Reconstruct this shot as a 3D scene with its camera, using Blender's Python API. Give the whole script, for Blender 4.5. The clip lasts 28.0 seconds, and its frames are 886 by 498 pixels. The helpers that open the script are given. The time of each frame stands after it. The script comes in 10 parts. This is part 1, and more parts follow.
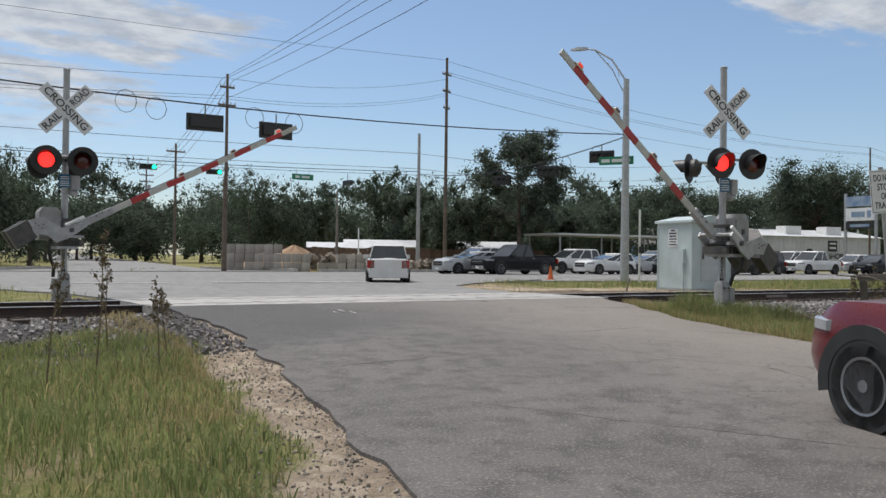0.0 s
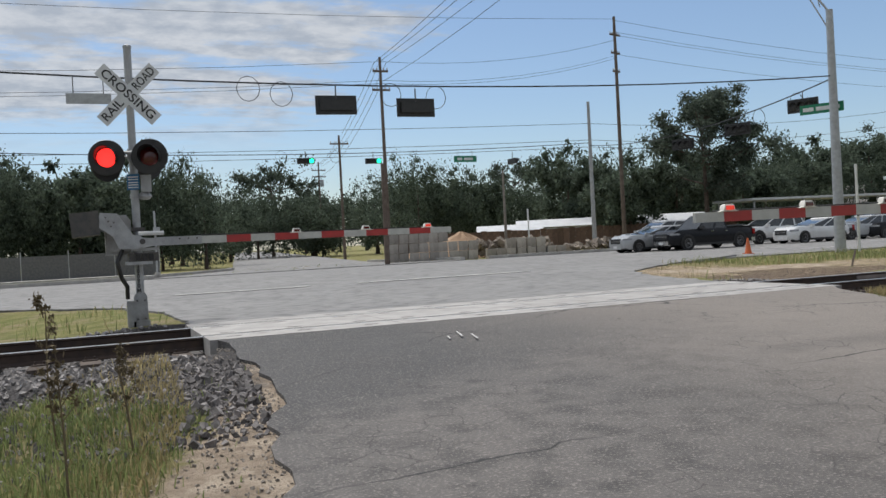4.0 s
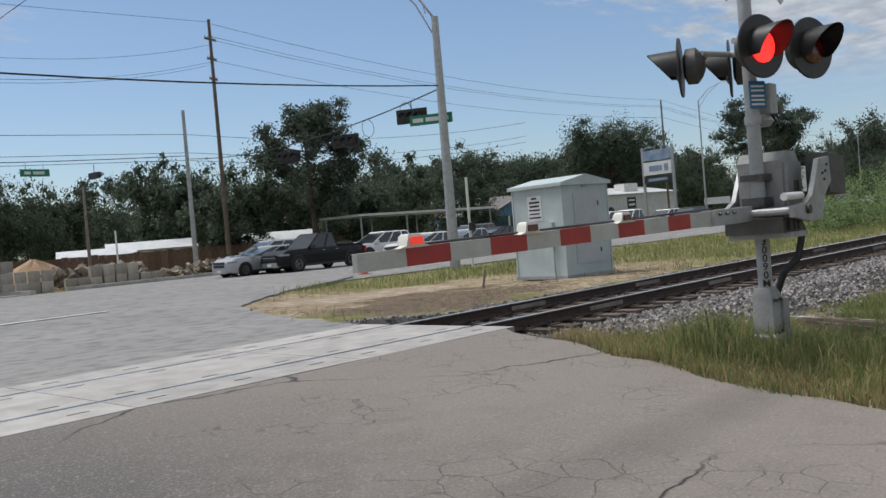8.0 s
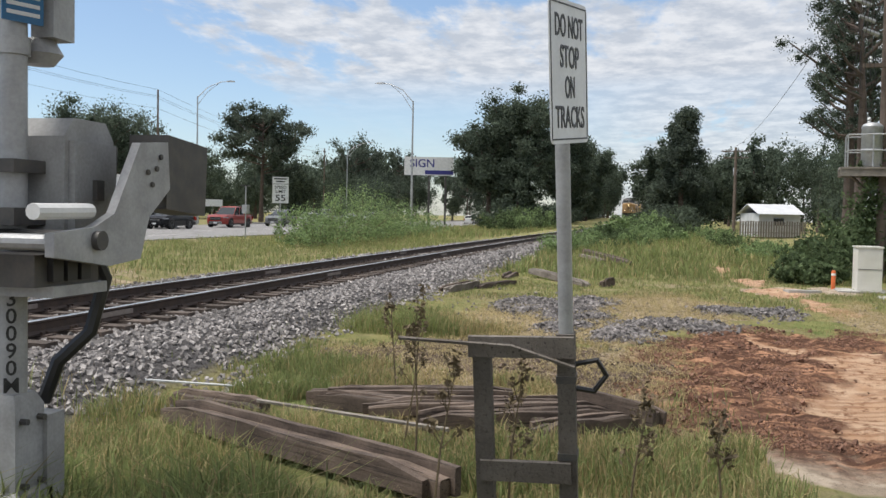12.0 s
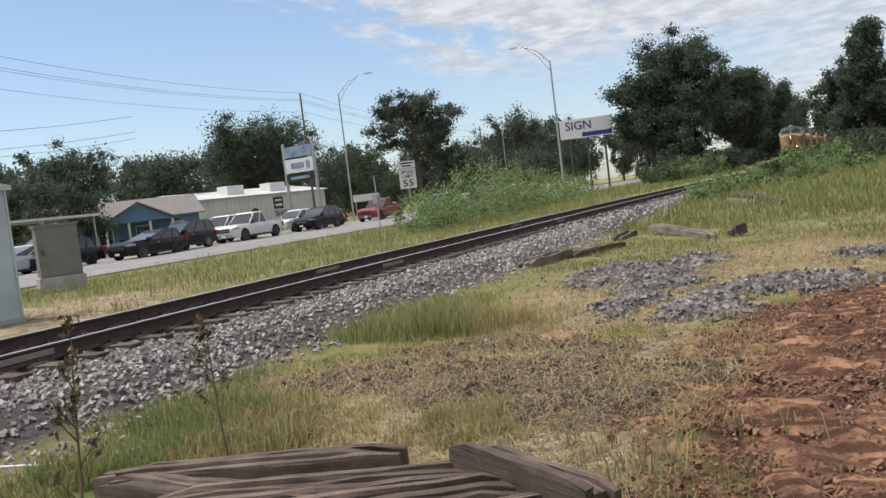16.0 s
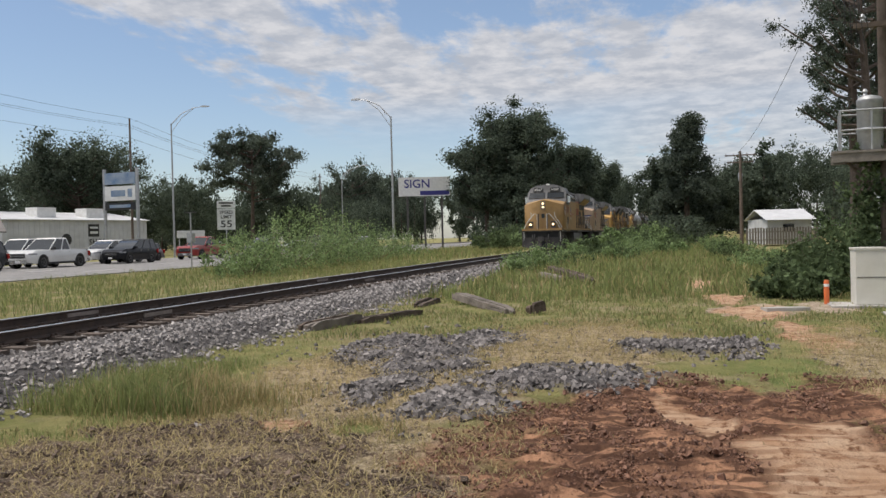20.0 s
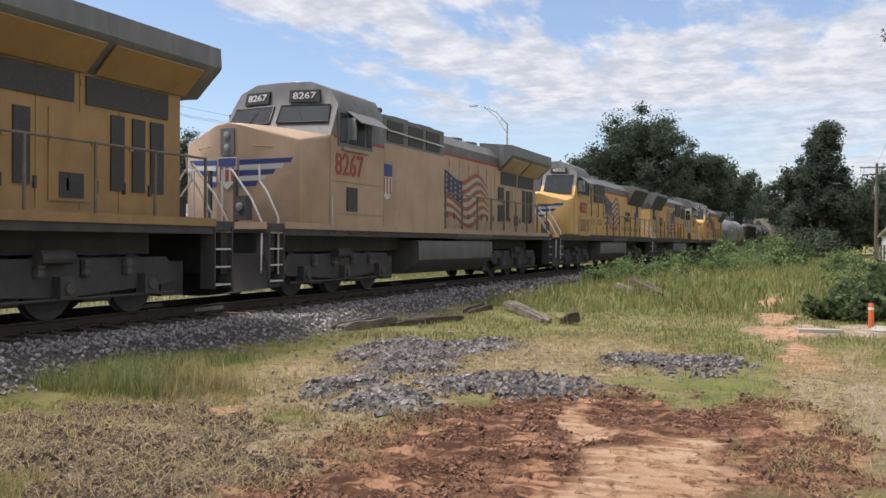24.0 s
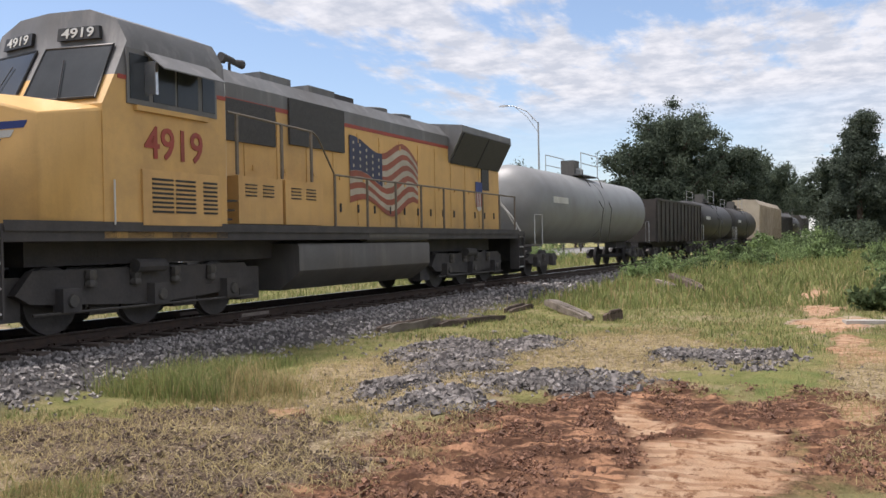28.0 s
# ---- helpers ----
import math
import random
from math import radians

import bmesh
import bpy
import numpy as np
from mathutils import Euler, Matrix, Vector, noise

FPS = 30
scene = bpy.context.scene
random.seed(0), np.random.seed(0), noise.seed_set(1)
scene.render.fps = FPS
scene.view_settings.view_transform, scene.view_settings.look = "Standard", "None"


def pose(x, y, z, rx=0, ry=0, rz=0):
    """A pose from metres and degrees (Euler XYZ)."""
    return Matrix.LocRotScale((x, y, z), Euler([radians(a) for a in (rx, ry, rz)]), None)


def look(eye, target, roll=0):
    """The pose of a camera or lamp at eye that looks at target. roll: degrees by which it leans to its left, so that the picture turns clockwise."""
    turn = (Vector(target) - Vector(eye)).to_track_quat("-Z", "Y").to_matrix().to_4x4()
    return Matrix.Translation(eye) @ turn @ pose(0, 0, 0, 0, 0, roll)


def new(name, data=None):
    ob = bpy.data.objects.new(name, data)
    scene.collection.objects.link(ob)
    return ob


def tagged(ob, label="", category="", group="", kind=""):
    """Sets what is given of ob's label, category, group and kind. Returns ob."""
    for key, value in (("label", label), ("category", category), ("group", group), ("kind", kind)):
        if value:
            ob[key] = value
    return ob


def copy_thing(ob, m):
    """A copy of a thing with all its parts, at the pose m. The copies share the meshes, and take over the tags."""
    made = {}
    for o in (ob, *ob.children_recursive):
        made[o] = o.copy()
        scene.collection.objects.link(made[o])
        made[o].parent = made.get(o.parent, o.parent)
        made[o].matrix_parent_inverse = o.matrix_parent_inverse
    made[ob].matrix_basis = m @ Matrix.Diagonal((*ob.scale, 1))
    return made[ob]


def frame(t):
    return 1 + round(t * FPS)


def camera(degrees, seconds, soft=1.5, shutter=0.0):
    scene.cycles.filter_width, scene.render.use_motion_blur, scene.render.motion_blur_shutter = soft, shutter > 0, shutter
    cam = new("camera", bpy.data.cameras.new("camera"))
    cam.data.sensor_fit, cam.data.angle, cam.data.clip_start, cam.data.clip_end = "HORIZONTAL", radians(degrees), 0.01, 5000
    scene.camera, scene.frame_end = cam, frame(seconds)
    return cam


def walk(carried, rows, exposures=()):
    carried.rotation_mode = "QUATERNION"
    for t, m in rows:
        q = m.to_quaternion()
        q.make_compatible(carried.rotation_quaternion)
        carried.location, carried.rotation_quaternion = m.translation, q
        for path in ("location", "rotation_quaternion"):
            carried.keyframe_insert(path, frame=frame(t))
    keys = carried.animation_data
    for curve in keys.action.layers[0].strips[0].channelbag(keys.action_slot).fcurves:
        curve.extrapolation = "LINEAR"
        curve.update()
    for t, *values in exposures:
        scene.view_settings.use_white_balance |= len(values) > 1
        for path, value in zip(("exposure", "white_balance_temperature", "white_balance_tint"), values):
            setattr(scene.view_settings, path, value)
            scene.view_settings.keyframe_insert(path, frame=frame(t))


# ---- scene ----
cam = camera(52.6, 28.0)
METRES, EYE, TILT, LEAN, TURN = 30.0, 1.5, 0.0, 0.0, -33.4
PATH = [
    (0, (-8.577, -16.092, 0.851), (-7.475, -14.423, 0.87), 0.7),
    (0.5, (-8.039, -15.821, 0.895), (-6.949, -14.144, 0.89), 1.2),
    (1, (-7.608, -15.449, 0.89), (-6.646, -13.696, 0.854), 0.3),
    (1.5, (-7.228, -15.05, 0.926), (-6.318, -13.269, 0.941), 0.1),
    (2, (-6.904, -14.575, 0.929), (-6.046, -12.769, 0.945), -0.3),
    (2.5, (-6.583, -14.015, 0.966), (-5.782, -12.183, 0.931), -0.9),
    (4.5, (-5.527, -12.033, 1.089), (-4.783, -10.176, 1.075), -3.2),
    (5, (-5.17, -11.47, 1.116), (-4.331, -9.654, 1.085), -2.8),
    (5.5, (-4.993, -10.977, 1.149), (-3.986, -9.249, 1.178), -1.5),
    (6, (-4.705, -10.449, 1.206), (-3.531, -8.831, 1.259), -1.4),
    (6.5, (-4.468, -9.83, 1.193), (-3.197, -8.285, 1.172), 0.3),
    (7, (-4.076, -9.313, 1.214), (-2.678, -7.889, 1.083), 0.3),
    (7.5, (-3.645, -8.836, 1.229), (-2.256, -7.405, 1.066), -3.0),
    (8, (-3.068, -8.457, 1.252), (-1.615, -7.084, 1.213), -4.8),
    (8.5, (-2.57, -8.061, 1.247), (-1.02, -6.798, 1.178), -4.4),
    (9, (-1.963, -7.697, 1.282), (-0.359, -6.513, 1.127), -4.2),
    (9.5, (-1.432, -7.472, 1.273), (0.273, -6.435, 1.142), -5.3),
    (10, (-0.808, -7.322, 1.307), (1.027, -6.525, 1.314), -4.9),
    (10.5, (-0.158, -7.208, 1.289), (1.685, -6.435, 1.197), -5.8),
    (11, (0.448, -7.331, 1.305), (2.356, -6.732, 1.266), -6.9),
    (11.5, (1.036, -7.411, 1.305), (2.962, -6.876, 1.249), -2.7),
    (12, (1.618, -7.62, 1.324), (3.571, -7.196, 1.248), 1.1),
    (12.5, (2.175, -7.868, 1.286), (4.142, -7.509, 1.245), 3.8),
    (14.5, (4.382, -9.134, 1.174), (6.291, -8.551, 1.055), -4.3),
    (15, (4.775, -9.089, 1.17), (6.662, -8.432, 1.084), -4.2),
    (15.5, (5.127, -9.062, 1.124), (6.933, -8.216, 0.977), -4.6),
    (16, (5.559, -8.918, 1.077), (7.382, -8.104, 0.964), -7.0),
    (16.5, (5.978, -8.813, 1.101), (7.874, -8.186, 0.978), -5.2),
    (17, (6.322, -8.699, 1.121), (8.231, -8.111, 1.026), -3.3),
    (17.5, (6.616, -8.488, 1.11), (8.534, -7.923, 1.055), -2.3),
    (18, (6.778, -8.51, 1.117), (8.697, -7.947, 1.107), -2.0),
    (18.5, (6.763, -8.585, 1.141), (8.689, -8.044, 1.171), -2.0),
    (19, (6.766, -8.738, 1.122), (8.703, -8.243, 1.156), -1.6),
    (19.5, (6.945, -9.074, 1.141), (8.887, -8.596, 1.13), -1.2),
    (20, (7.139, -9.352, 1.121), (9.084, -8.886, 1.096), -1.4),
    (20.5, (7.197, -9.746, 1.124), (9.136, -9.258, 1.108), -1.5),
    (22.5, (7.351, -10.999, 1.193), (9.257, -10.394, 1.176), -3.5),
    (23, (7.133, -11.133, 1.163), (8.981, -10.369, 1.139), -3.8),
    (23.5, (6.961, -11.384, 1.219), (8.842, -10.705, 1.237), -2.4),
    (24, (6.844, -11.575, 1.237), (8.697, -10.821, 1.222), 0.4),
    (24.5, (6.713, -11.671, 1.249), (8.569, -10.928, 1.257), -1.9),
    (25, (6.517, -11.744, 1.247), (8.362, -10.973, 1.218), -1.4),
    (25.5, (6.583, -11.857, 1.251), (8.428, -11.084, 1.27), 0.0),
    (26, (6.682, -12.034, 1.229), (8.599, -11.464, 1.225), 0.6),
    (26.5, (6.691, -12.037, 1.235), (8.61, -11.476, 1.211), -0.4),
    (27, (6.656, -11.833, 1.233), (8.526, -11.122, 1.224), -1.5),
    (27.5, (6.586, -11.593, 1.254), (8.41, -10.773, 1.254), -1.8),
    (28, (6.683, -11.429, 1.219), (8.508, -10.61, 1.208), -1.1),
]
walk(cam, [(t, look(eye, target, roll)) for t, eye, target, roll in PATH], [(0.0, -0.15, 6250, 10), (1.0, -0.15, 6250, 10), (2.0, -0.25, 6250, 10), (3.0, -0.25, 6250, 10), (5.0, -0.22, 6170, 10), (6.0, -0.43, 6170, 10), (6.5, -0.25, 6170, 10), (7.0, -0.05, 6170, 10), (8.0, -0.29, 6170, 10), (9.0, -0.15, 6170, 10), (10.8, -0.05, 6300, 10), (12.0, 0.17, 6360, 11), (14.0, 0.00, 6310, 11), (15.5, 0.12, 6410, 12), (17.0, 0.22, 6510, 13), (18.3, -0.08, 6510, 13), (19.0, -0.14, 6510, 13), (20.0, -0.10, 6510, 13), (22.0, -0.10, 6510, 14), (23.0, -0.15, 6510, 15), (24.0, 0.26, 6460, 15), (26.0, 0.16, 6460, 15), (28.0, 0.31, 6460, 16)])

# ---- world and sun ----
SUN_TO = Vector((-0.14, 0.40, 0.88)).normalized()
SUN_EL = math.asin(SUN_TO.z)
SUN_ROT = math.atan2(SUN_TO.x, SUN_TO.y)
scene.view_settings.exposure = 0.0

world = bpy.data.worlds.new("sky")
scene.world = world
world.use_nodes = True
wn, wl = world.node_tree.nodes, world.node_tree.links
wn.clear()


def wnode(kind, **kw):
    n = wn.new(kind)
    for k, v in kw.items():
        if k == "op":
            n.operation = v
        elif isinstance(k, str) and k.startswith("i"):
            n.inputs[int(k[1:])].default_value = v
    return n


sky = wn.new("ShaderNodeTexSky")
sky.sky_type = "NISHITA"
sky.sun_disc = False
sky.sun_elevation, sky.sun_rotation = SUN_EL, SUN_ROT
sky.air_density, sky.dust_density, sky.ozone_density = 1.0, 0.6, 2.6
tc = wn.new("ShaderNodeTexCoord")
sep = wn.new("ShaderNodeSeparateXYZ")
wl.new(tc.outputs["Generated"], sep.inputs[0])
zc_ = wnode("ShaderNodeMath", op="MAXIMUM", i1=0.035)
wl.new(sep.outputs[2], zc_.inputs[0])
zadd = wnode("ShaderNodeMath", op="ADD", i1=0.10)
wl.new(zc_.outputs[0], zadd.inputs[0])
dx = wnode("ShaderNodeMath", op="DIVIDE")
dy = wnode("ShaderNodeMath", op="DIVIDE")
wl.new(sep.outputs[0], dx.inputs[0]); wl.new(zadd.outputs[0], dx.inputs[1])
wl.new(sep.outputs[1], dy.inputs[0]); wl.new(zadd.outputs[0], dy.inputs[1])
comb = wn.new("ShaderNodeCombineXYZ")
wl.new(dx.outputs[0], comb.inputs[0]); wl.new(dy.outputs[0], comb.inputs[1])
def wrange(socket, lo, hi, to_lo=0.0, to_hi=1.0):
    n = wn.new("ShaderNodeMapRange")
    n.interpolation_type = "SMOOTHSTEP"
    for k, v in (("From Min", lo), ("From Max", hi), ("To Min", to_lo), ("To Max", to_hi)):
        n.inputs[k].default_value = v
    wl.new(socket, n.inputs["Value"])
    return n.outputs[0]


def wnoise(vector, scale, detail, rough):
    n = wn.new("ShaderNodeTexNoise")
    for k, v in (("Scale", scale), ("Detail", detail), ("Roughness", rough)):
        n.inputs[k].default_value = v
    wl.new(vector, n.inputs["Vector"])
    return n.outputs["Fac"]


def wmath(kind, a_, b_, c_=None):
    n = wn.new("ShaderNodeMath")
    n.operation = kind
    for i, v in enumerate((a_, b_, c_)):
        if v is None:
            continue
        if isinstance(v, (int, float)):
            n.inputs[i].default_value = v
        else:
            wl.new(v, n.inputs[i])
    return n.outputs[0]


# cloud forms are drawn out along the wind
wind = wn.new("ShaderNodeMapping")
wind.inputs["Rotation"].default_value = (0, 0, radians(-12))
wind.inputs["Scale"].default_value = (0.62, 1.35, 1.0)
wl.new(comb.outputs[0], wind.inputs["Vector"])
big = wnoise(wind.outputs[0], 1.15, 5.0, 0.55)
fine = wnoise(wind.outputs[0], 4.2, 8.0, 0.64)
puff = wnoise(comb.outputs[0], 9.0, 5.0, 0.6)
# one deck lies over the south and east and ends in a ragged front; streaks trail to the north-west
front = wrange(dy.outputs[0], 1.95, 1.50)
inner = wrange(dy.outputs[0], 1.6, 0.3)
streaks = wmath("MULTIPLY", wrange(dy.outputs[0], 2.25, 2.75), wrange(dx.outputs[0], 1.35, 0.75))
bias = wmath("MULTIPLY_ADD", front, 0.34, -0.22)
bias = wmath("MULTIPLY_ADD", inner, 0.05, bias)
bias = wmath("MULTIPLY_ADD", streaks, 0.33, bias)
lane = wmath("MULTIPLY", wrange(dx.outputs[0], 2.35, 2.68), wrange(dx.outputs[0], 3.1, 2.8))
bias = wmath("MULTIPLY_ADD", lane, -0.15, bias)
s1 = wmath("MULTIPLY_ADD", fine, 0.52, big)
s2 = wmath("ADD", wmath("MULTIPLY_ADD", puff, 0.16, s1), bias)
ramp = wrange(s2, 0.80, 0.965)
# the deck's far rim stands clear of the horizon
low = wmath("MAXIMUM", wrange(sep.outputs[2], 0.105, 0.165, 0.10, 1.0), wrange(dy.outputs[0], 0.9, -0.2, 0.0, 0.8))
cov = wnode("ShaderNodeMath", op="MULTIPLY")
wl.new(ramp, cov.inputs[0]); wl.new(low, cov.inputs[1])
cov2 = wnode("ShaderNodeMath", op="MULTIPLY", i1=0.92)
wl.new(cov.outputs[0], cov2.inputs[0])
cmix = wn.new("ShaderNodeMixRGB")
tone = wn.new("ShaderNodeMixRGB")
tone.inputs[1].default_value, tone.inputs[2].default_value = (3.9, 4.15, 4.5, 1), (5.7, 5.75, 5.8, 1)
tfac = wn.new("ShaderNodeMapRange")
tfac.inputs["From Min"].default_value, tfac.inputs["From Max"].default_value = 0.40, 0.62
ripple = wn.new("ShaderNodeTexNoise")
ripple.inputs["Scale"].default_value, ripple.inputs["Detail"].default_value, ripple.inputs["Roughness"].default_value = 6.5, 6.0, 0.6
wl.new(comb.outputs[0], ripple.inputs["Vector"])
wl.new(ripple.outputs["Fac"], tfac.inputs["Value"])
wl.new(tfac.outputs[0], tone.inputs[0])
wl.new(tone.outputs[0], cmix.inputs[2])
# thin haze greys the blue
haze = wn.new("ShaderNodeMixRGB")
haze.inputs[0].default_value = 0.10
haze.inputs[2].default_value = (4.6, 5.6, 6.6, 1)
wl.new(sky.outputs[0], haze.inputs[1])
wl.new(cov2.outputs[0], cmix.inputs[0]); wl.new(haze.outputs[0], cmix.inputs[1])
bg = wn.new("ShaderNodeBackground")
bg.inputs[1].default_value = 0.13
wl.new(cmix.outputs[0], bg.inputs[0])
wo = wn.new("ShaderNodeOutputWorld")
wl.new(bg.outputs[0], wo.inputs[0])

sun_data = bpy.data.lights.new("sun", "SUN")
sun_data.energy, sun_data.angle, sun_data.color = 4.2, radians(20.0), (1.0, 0.95, 0.87)
sun = new("sun", sun_data)
sun.matrix_world = look((0, 0, 60), Vector((0, 0, 60)) - SUN_TO)


# ---- materials ----
def mat(name, c1, c2=None, scale=6.0, rough=0.7, metal=0.0, bump=0.0, bscale=60.0, grime=0.0, spread=0.12, coords="Object", spec=None, island=0.0):
    """Two-scale noise colour from c1 to c2, with fine relief, dull patches and dirt."""
    m = bpy.data.materials.new(name)
    m.use_nodes = True
    nt, ln = m.node_tree.nodes, m.node_tree.links
    b = nt["Principled BSDF"]
    if c2 is None:
        c2 = tuple(v * 0.8 for v in c1)
    t = nt.new("ShaderNodeTexCoord")
    v = t.outputs[coords]
    n1 = nt.new("ShaderNodeTexNoise")
    n1.inputs["Scale"].default_value, n1.inputs["Detail"].default_value = scale, 4
    n2 = nt.new("ShaderNodeTexNoise")
    n2.inputs["Scale"].default_value, n2.inputs["Detail"].default_value = bscale, 5
    ln.new(v, n1.inputs["Vector"]); ln.new(v, n2.inputs["Vector"])
    a = nt.new("ShaderNodeMath"); a.operation = "MULTIPLY_ADD"; a.inputs[1].default_value = 0.5
    ln.new(n2.outputs["Fac"], a.inputs[0]); ln.new(n1.outputs["Fac"], a.inputs[2])
    r = nt.new("ShaderNodeMapRange")
    r.inputs["From Min"].default_value, r.inputs["From Max"].default_value = 0.75 - spread * 1.6, 0.75 + spread * 1.6
    ln.new(a.outputs[0], r.inputs["Value"])
    mix = nt.new("ShaderNodeMixRGB")
    mix.inputs[1].default_value, mix.inputs[2].default_value = (*c1, 1), (*c2, 1)
    ln.new(r.outputs[0], mix.inputs[0])
    col = mix.outputs[0]
    if grime:
        g = nt.new("ShaderNodeTexNoise")
        g.inputs["Scale"].default_value, g.inputs["Detail"].default_value, g.inputs["Roughness"].default_value = scale * 0.35, 8, 0.7
        ln.new(v, g.inputs["Vector"])
        gr = nt.new("ShaderNodeMapRange")
        gr.inputs["From Min"].default_value, gr.inputs["From Max"].default_value, gr.inputs["To Max"].default_value = 0.45, 0.75, grime
        ln.new(g.outputs["Fac"], gr.inputs["Value"])
        gm = nt.new("ShaderNodeMixRGB")
        gm.inputs[2].default_value = (0.10, 0.08, 0.06, 1)
        ln.new(gr.outputs[0], gm.inputs[0]); ln.new(col, gm.inputs[1])
        col = gm.outputs[0]
    if island:
        ge = nt.new("ShaderNodeNewGeometry")
        oi = nt.new("ShaderNodeObjectInfo")
        ad = nt.new("ShaderNodeMath"); ad.operation = "ADD"
        ln.new(ge.outputs["Random Per Island"], ad.inputs[0]); ln.new(oi.outputs["Random"], ad.inputs[1])
        fr = nt.new("ShaderNodeMath"); fr.operation = "FRACT"
        ln.new(ad.outputs[0], fr.inputs[0])
        mr = nt.new("ShaderNodeMapRange")
        mr.inputs["To Min"].default_value, mr.inputs["To Max"].default_value = 1 - island, 1 + island
        ln.new(fr.outputs[0], mr.inputs["Value"])
        hs = nt.new("ShaderNodeHueSaturation")
        ln.new(col, hs.inputs["Color"]); ln.new(mr.outputs[0], hs.inputs["Value"])
        col = hs.outputs[0]
    ln.new(col, b.inputs["Base Color"])
    rr = nt.new("ShaderNodeMapRange")
    rr.inputs["To Min"].default_value, rr.inputs["To Max"].default_value = max(rough - 0.1, 0.03), min(rough + 0.1, 1)
    ln.new(n2.outputs["Fac"], rr.inputs["Value"])
    ln.new(rr.outputs[0], b.inputs["Roughness"])
    b.inputs["Metallic"].default_value = metal
    if spec is not None:
        b.inputs["Specular IOR Level"].default_value = spec
    if bump:
        bp = nt.new("ShaderNodeBump")
        bp.inputs["Strength"].default_value = bump
        bp.inputs["Distance"].default_value = 0.6 / bscale
        ln.new(n2.outputs["Fac"], bp.inputs["Height"]); ln.new(bp.outputs[0], b.inputs["Normal"])
    return m


def glow(name, c, strength):
    m = bpy.data.materials.new(name)
    m.use_nodes = True
    b = m.node_tree.nodes["Principled BSDF"]
    b.inputs["Base Color"].default_value = (*c, 1)
    b.inputs["Emission Color"].default_value = (*c, 1)
    b.inputs["Emission Strength"].default_value = strength
    return m


def glassy(name, c, rough=0.06, metal=0.0):
    m = mat(name, c, tuple(v * 0.7 for v in c), scale=2, rough=rough, metal=metal, spec=0.8)
    return m


def leafy(name, c1, c2, island=0.5):
    m = mat(name, c1, c2, scale=0.5, rough=0.75, bscale=6, island=island, spec=0.15)
    nt, ln = m.node_tree.nodes, m.node_tree.links
    b = nt["Principled BSDF"]
    tr = nt.new("ShaderNodeBsdfTranslucent")
    mx = nt.new("ShaderNodeMixShader")
    mx.inputs[0].default_value = 0.44
    src = b.inputs["Base Color"].links[0].from_socket
    ln.new(src, tr.inputs["Color"])
    out = nt["Material Output"]
    ln.new(b.outputs[0], mx.inputs[1]); ln.new(tr.outputs[0], mx.inputs[2]); ln.new(mx.outputs[0], out.inputs["Surface"])
    return m


M_CONC = mat("concrete", (0.46, 0.44, 0.41), (0.33, 0.32, 0.30), 2.5, 0.85, bump=0.3, bscale=70, grime=0.35)
M_PANEL = mat("crossing_concrete", (0.42, 0.40, 0.38), (0.30, 0.285, 0.27), 3.0, 0.8, bump=0.25, bscale=60, grime=0.3, island=0.08)
M_RAIL = mat("rail_rust", (0.036, 0.026, 0.023), (0.065, 0.042, 0.031), 9, 0.8, bump=0.3, bscale=90)
M_RAILTOP = mat("rail_polished", (0.75, 0.74, 0.72), (0.6, 0.58, 0.56), 3, 0.28, 1.0)
M_TIE = mat("tie_timber", (0.055, 0.042, 0.034), (0.11, 0.085, 0.07), 5, 0.9, bump=0.6, bscale=25, island=0.35)


def grained(name, dark, pale, crack):
    """Weathered timber with grain and splits along x."""
    m = mat(name, dark, pale, 4, 0.92, island=0.3)
    nt, ln = m.node_tree.nodes, m.node_tree.links
    b = nt["Principled BSDF"]
    t = nt.new("ShaderNodeTexCoord")
    mp = nt.new("ShaderNodeMapping")
    mp.inputs["Scale"].default_value = (0.9, 42, 42)
    n = nt.new("ShaderNodeTexNoise")
    n.inputs["Scale"].default_value, n.inputs["Detail"].default_value, n.inputs["Roughness"].default_value = 1.0, 7, 0.7
    ln.new(t.outputs["Object"], mp.inputs["Vector"]); ln.new(mp.outputs[0], n.inputs["Vector"])
    r = nt.new("ShaderNodeMapRange")
    r.inputs["From Min"].default_value, r.inputs["From Max"].default_value = 0.44, 0.36
    ln.new(n.outputs["Fac"], r.inputs["Value"])
    mx = nt.new("ShaderNodeMixRGB")
    mx.inputs[2].default_value = (*crack, 1)
    src = b.inputs["Base Color"].links[0].from_socket
    ln.new(r.outputs[0], mx.inputs[0]); ln.new(src, mx.inputs[1]); ln.new(mx.outputs[0], b.inputs["Base Color"])
    bp = nt.new("ShaderNodeBump")
    bp.inputs["Strength"].default_value, bp.inputs["Distance"].default_value = 0.8, 0.012
    ln.new(n.outputs["Fac"], bp.inputs["Height"]); ln.new(bp.outputs[0], b.inputs["Normal"])
    return m


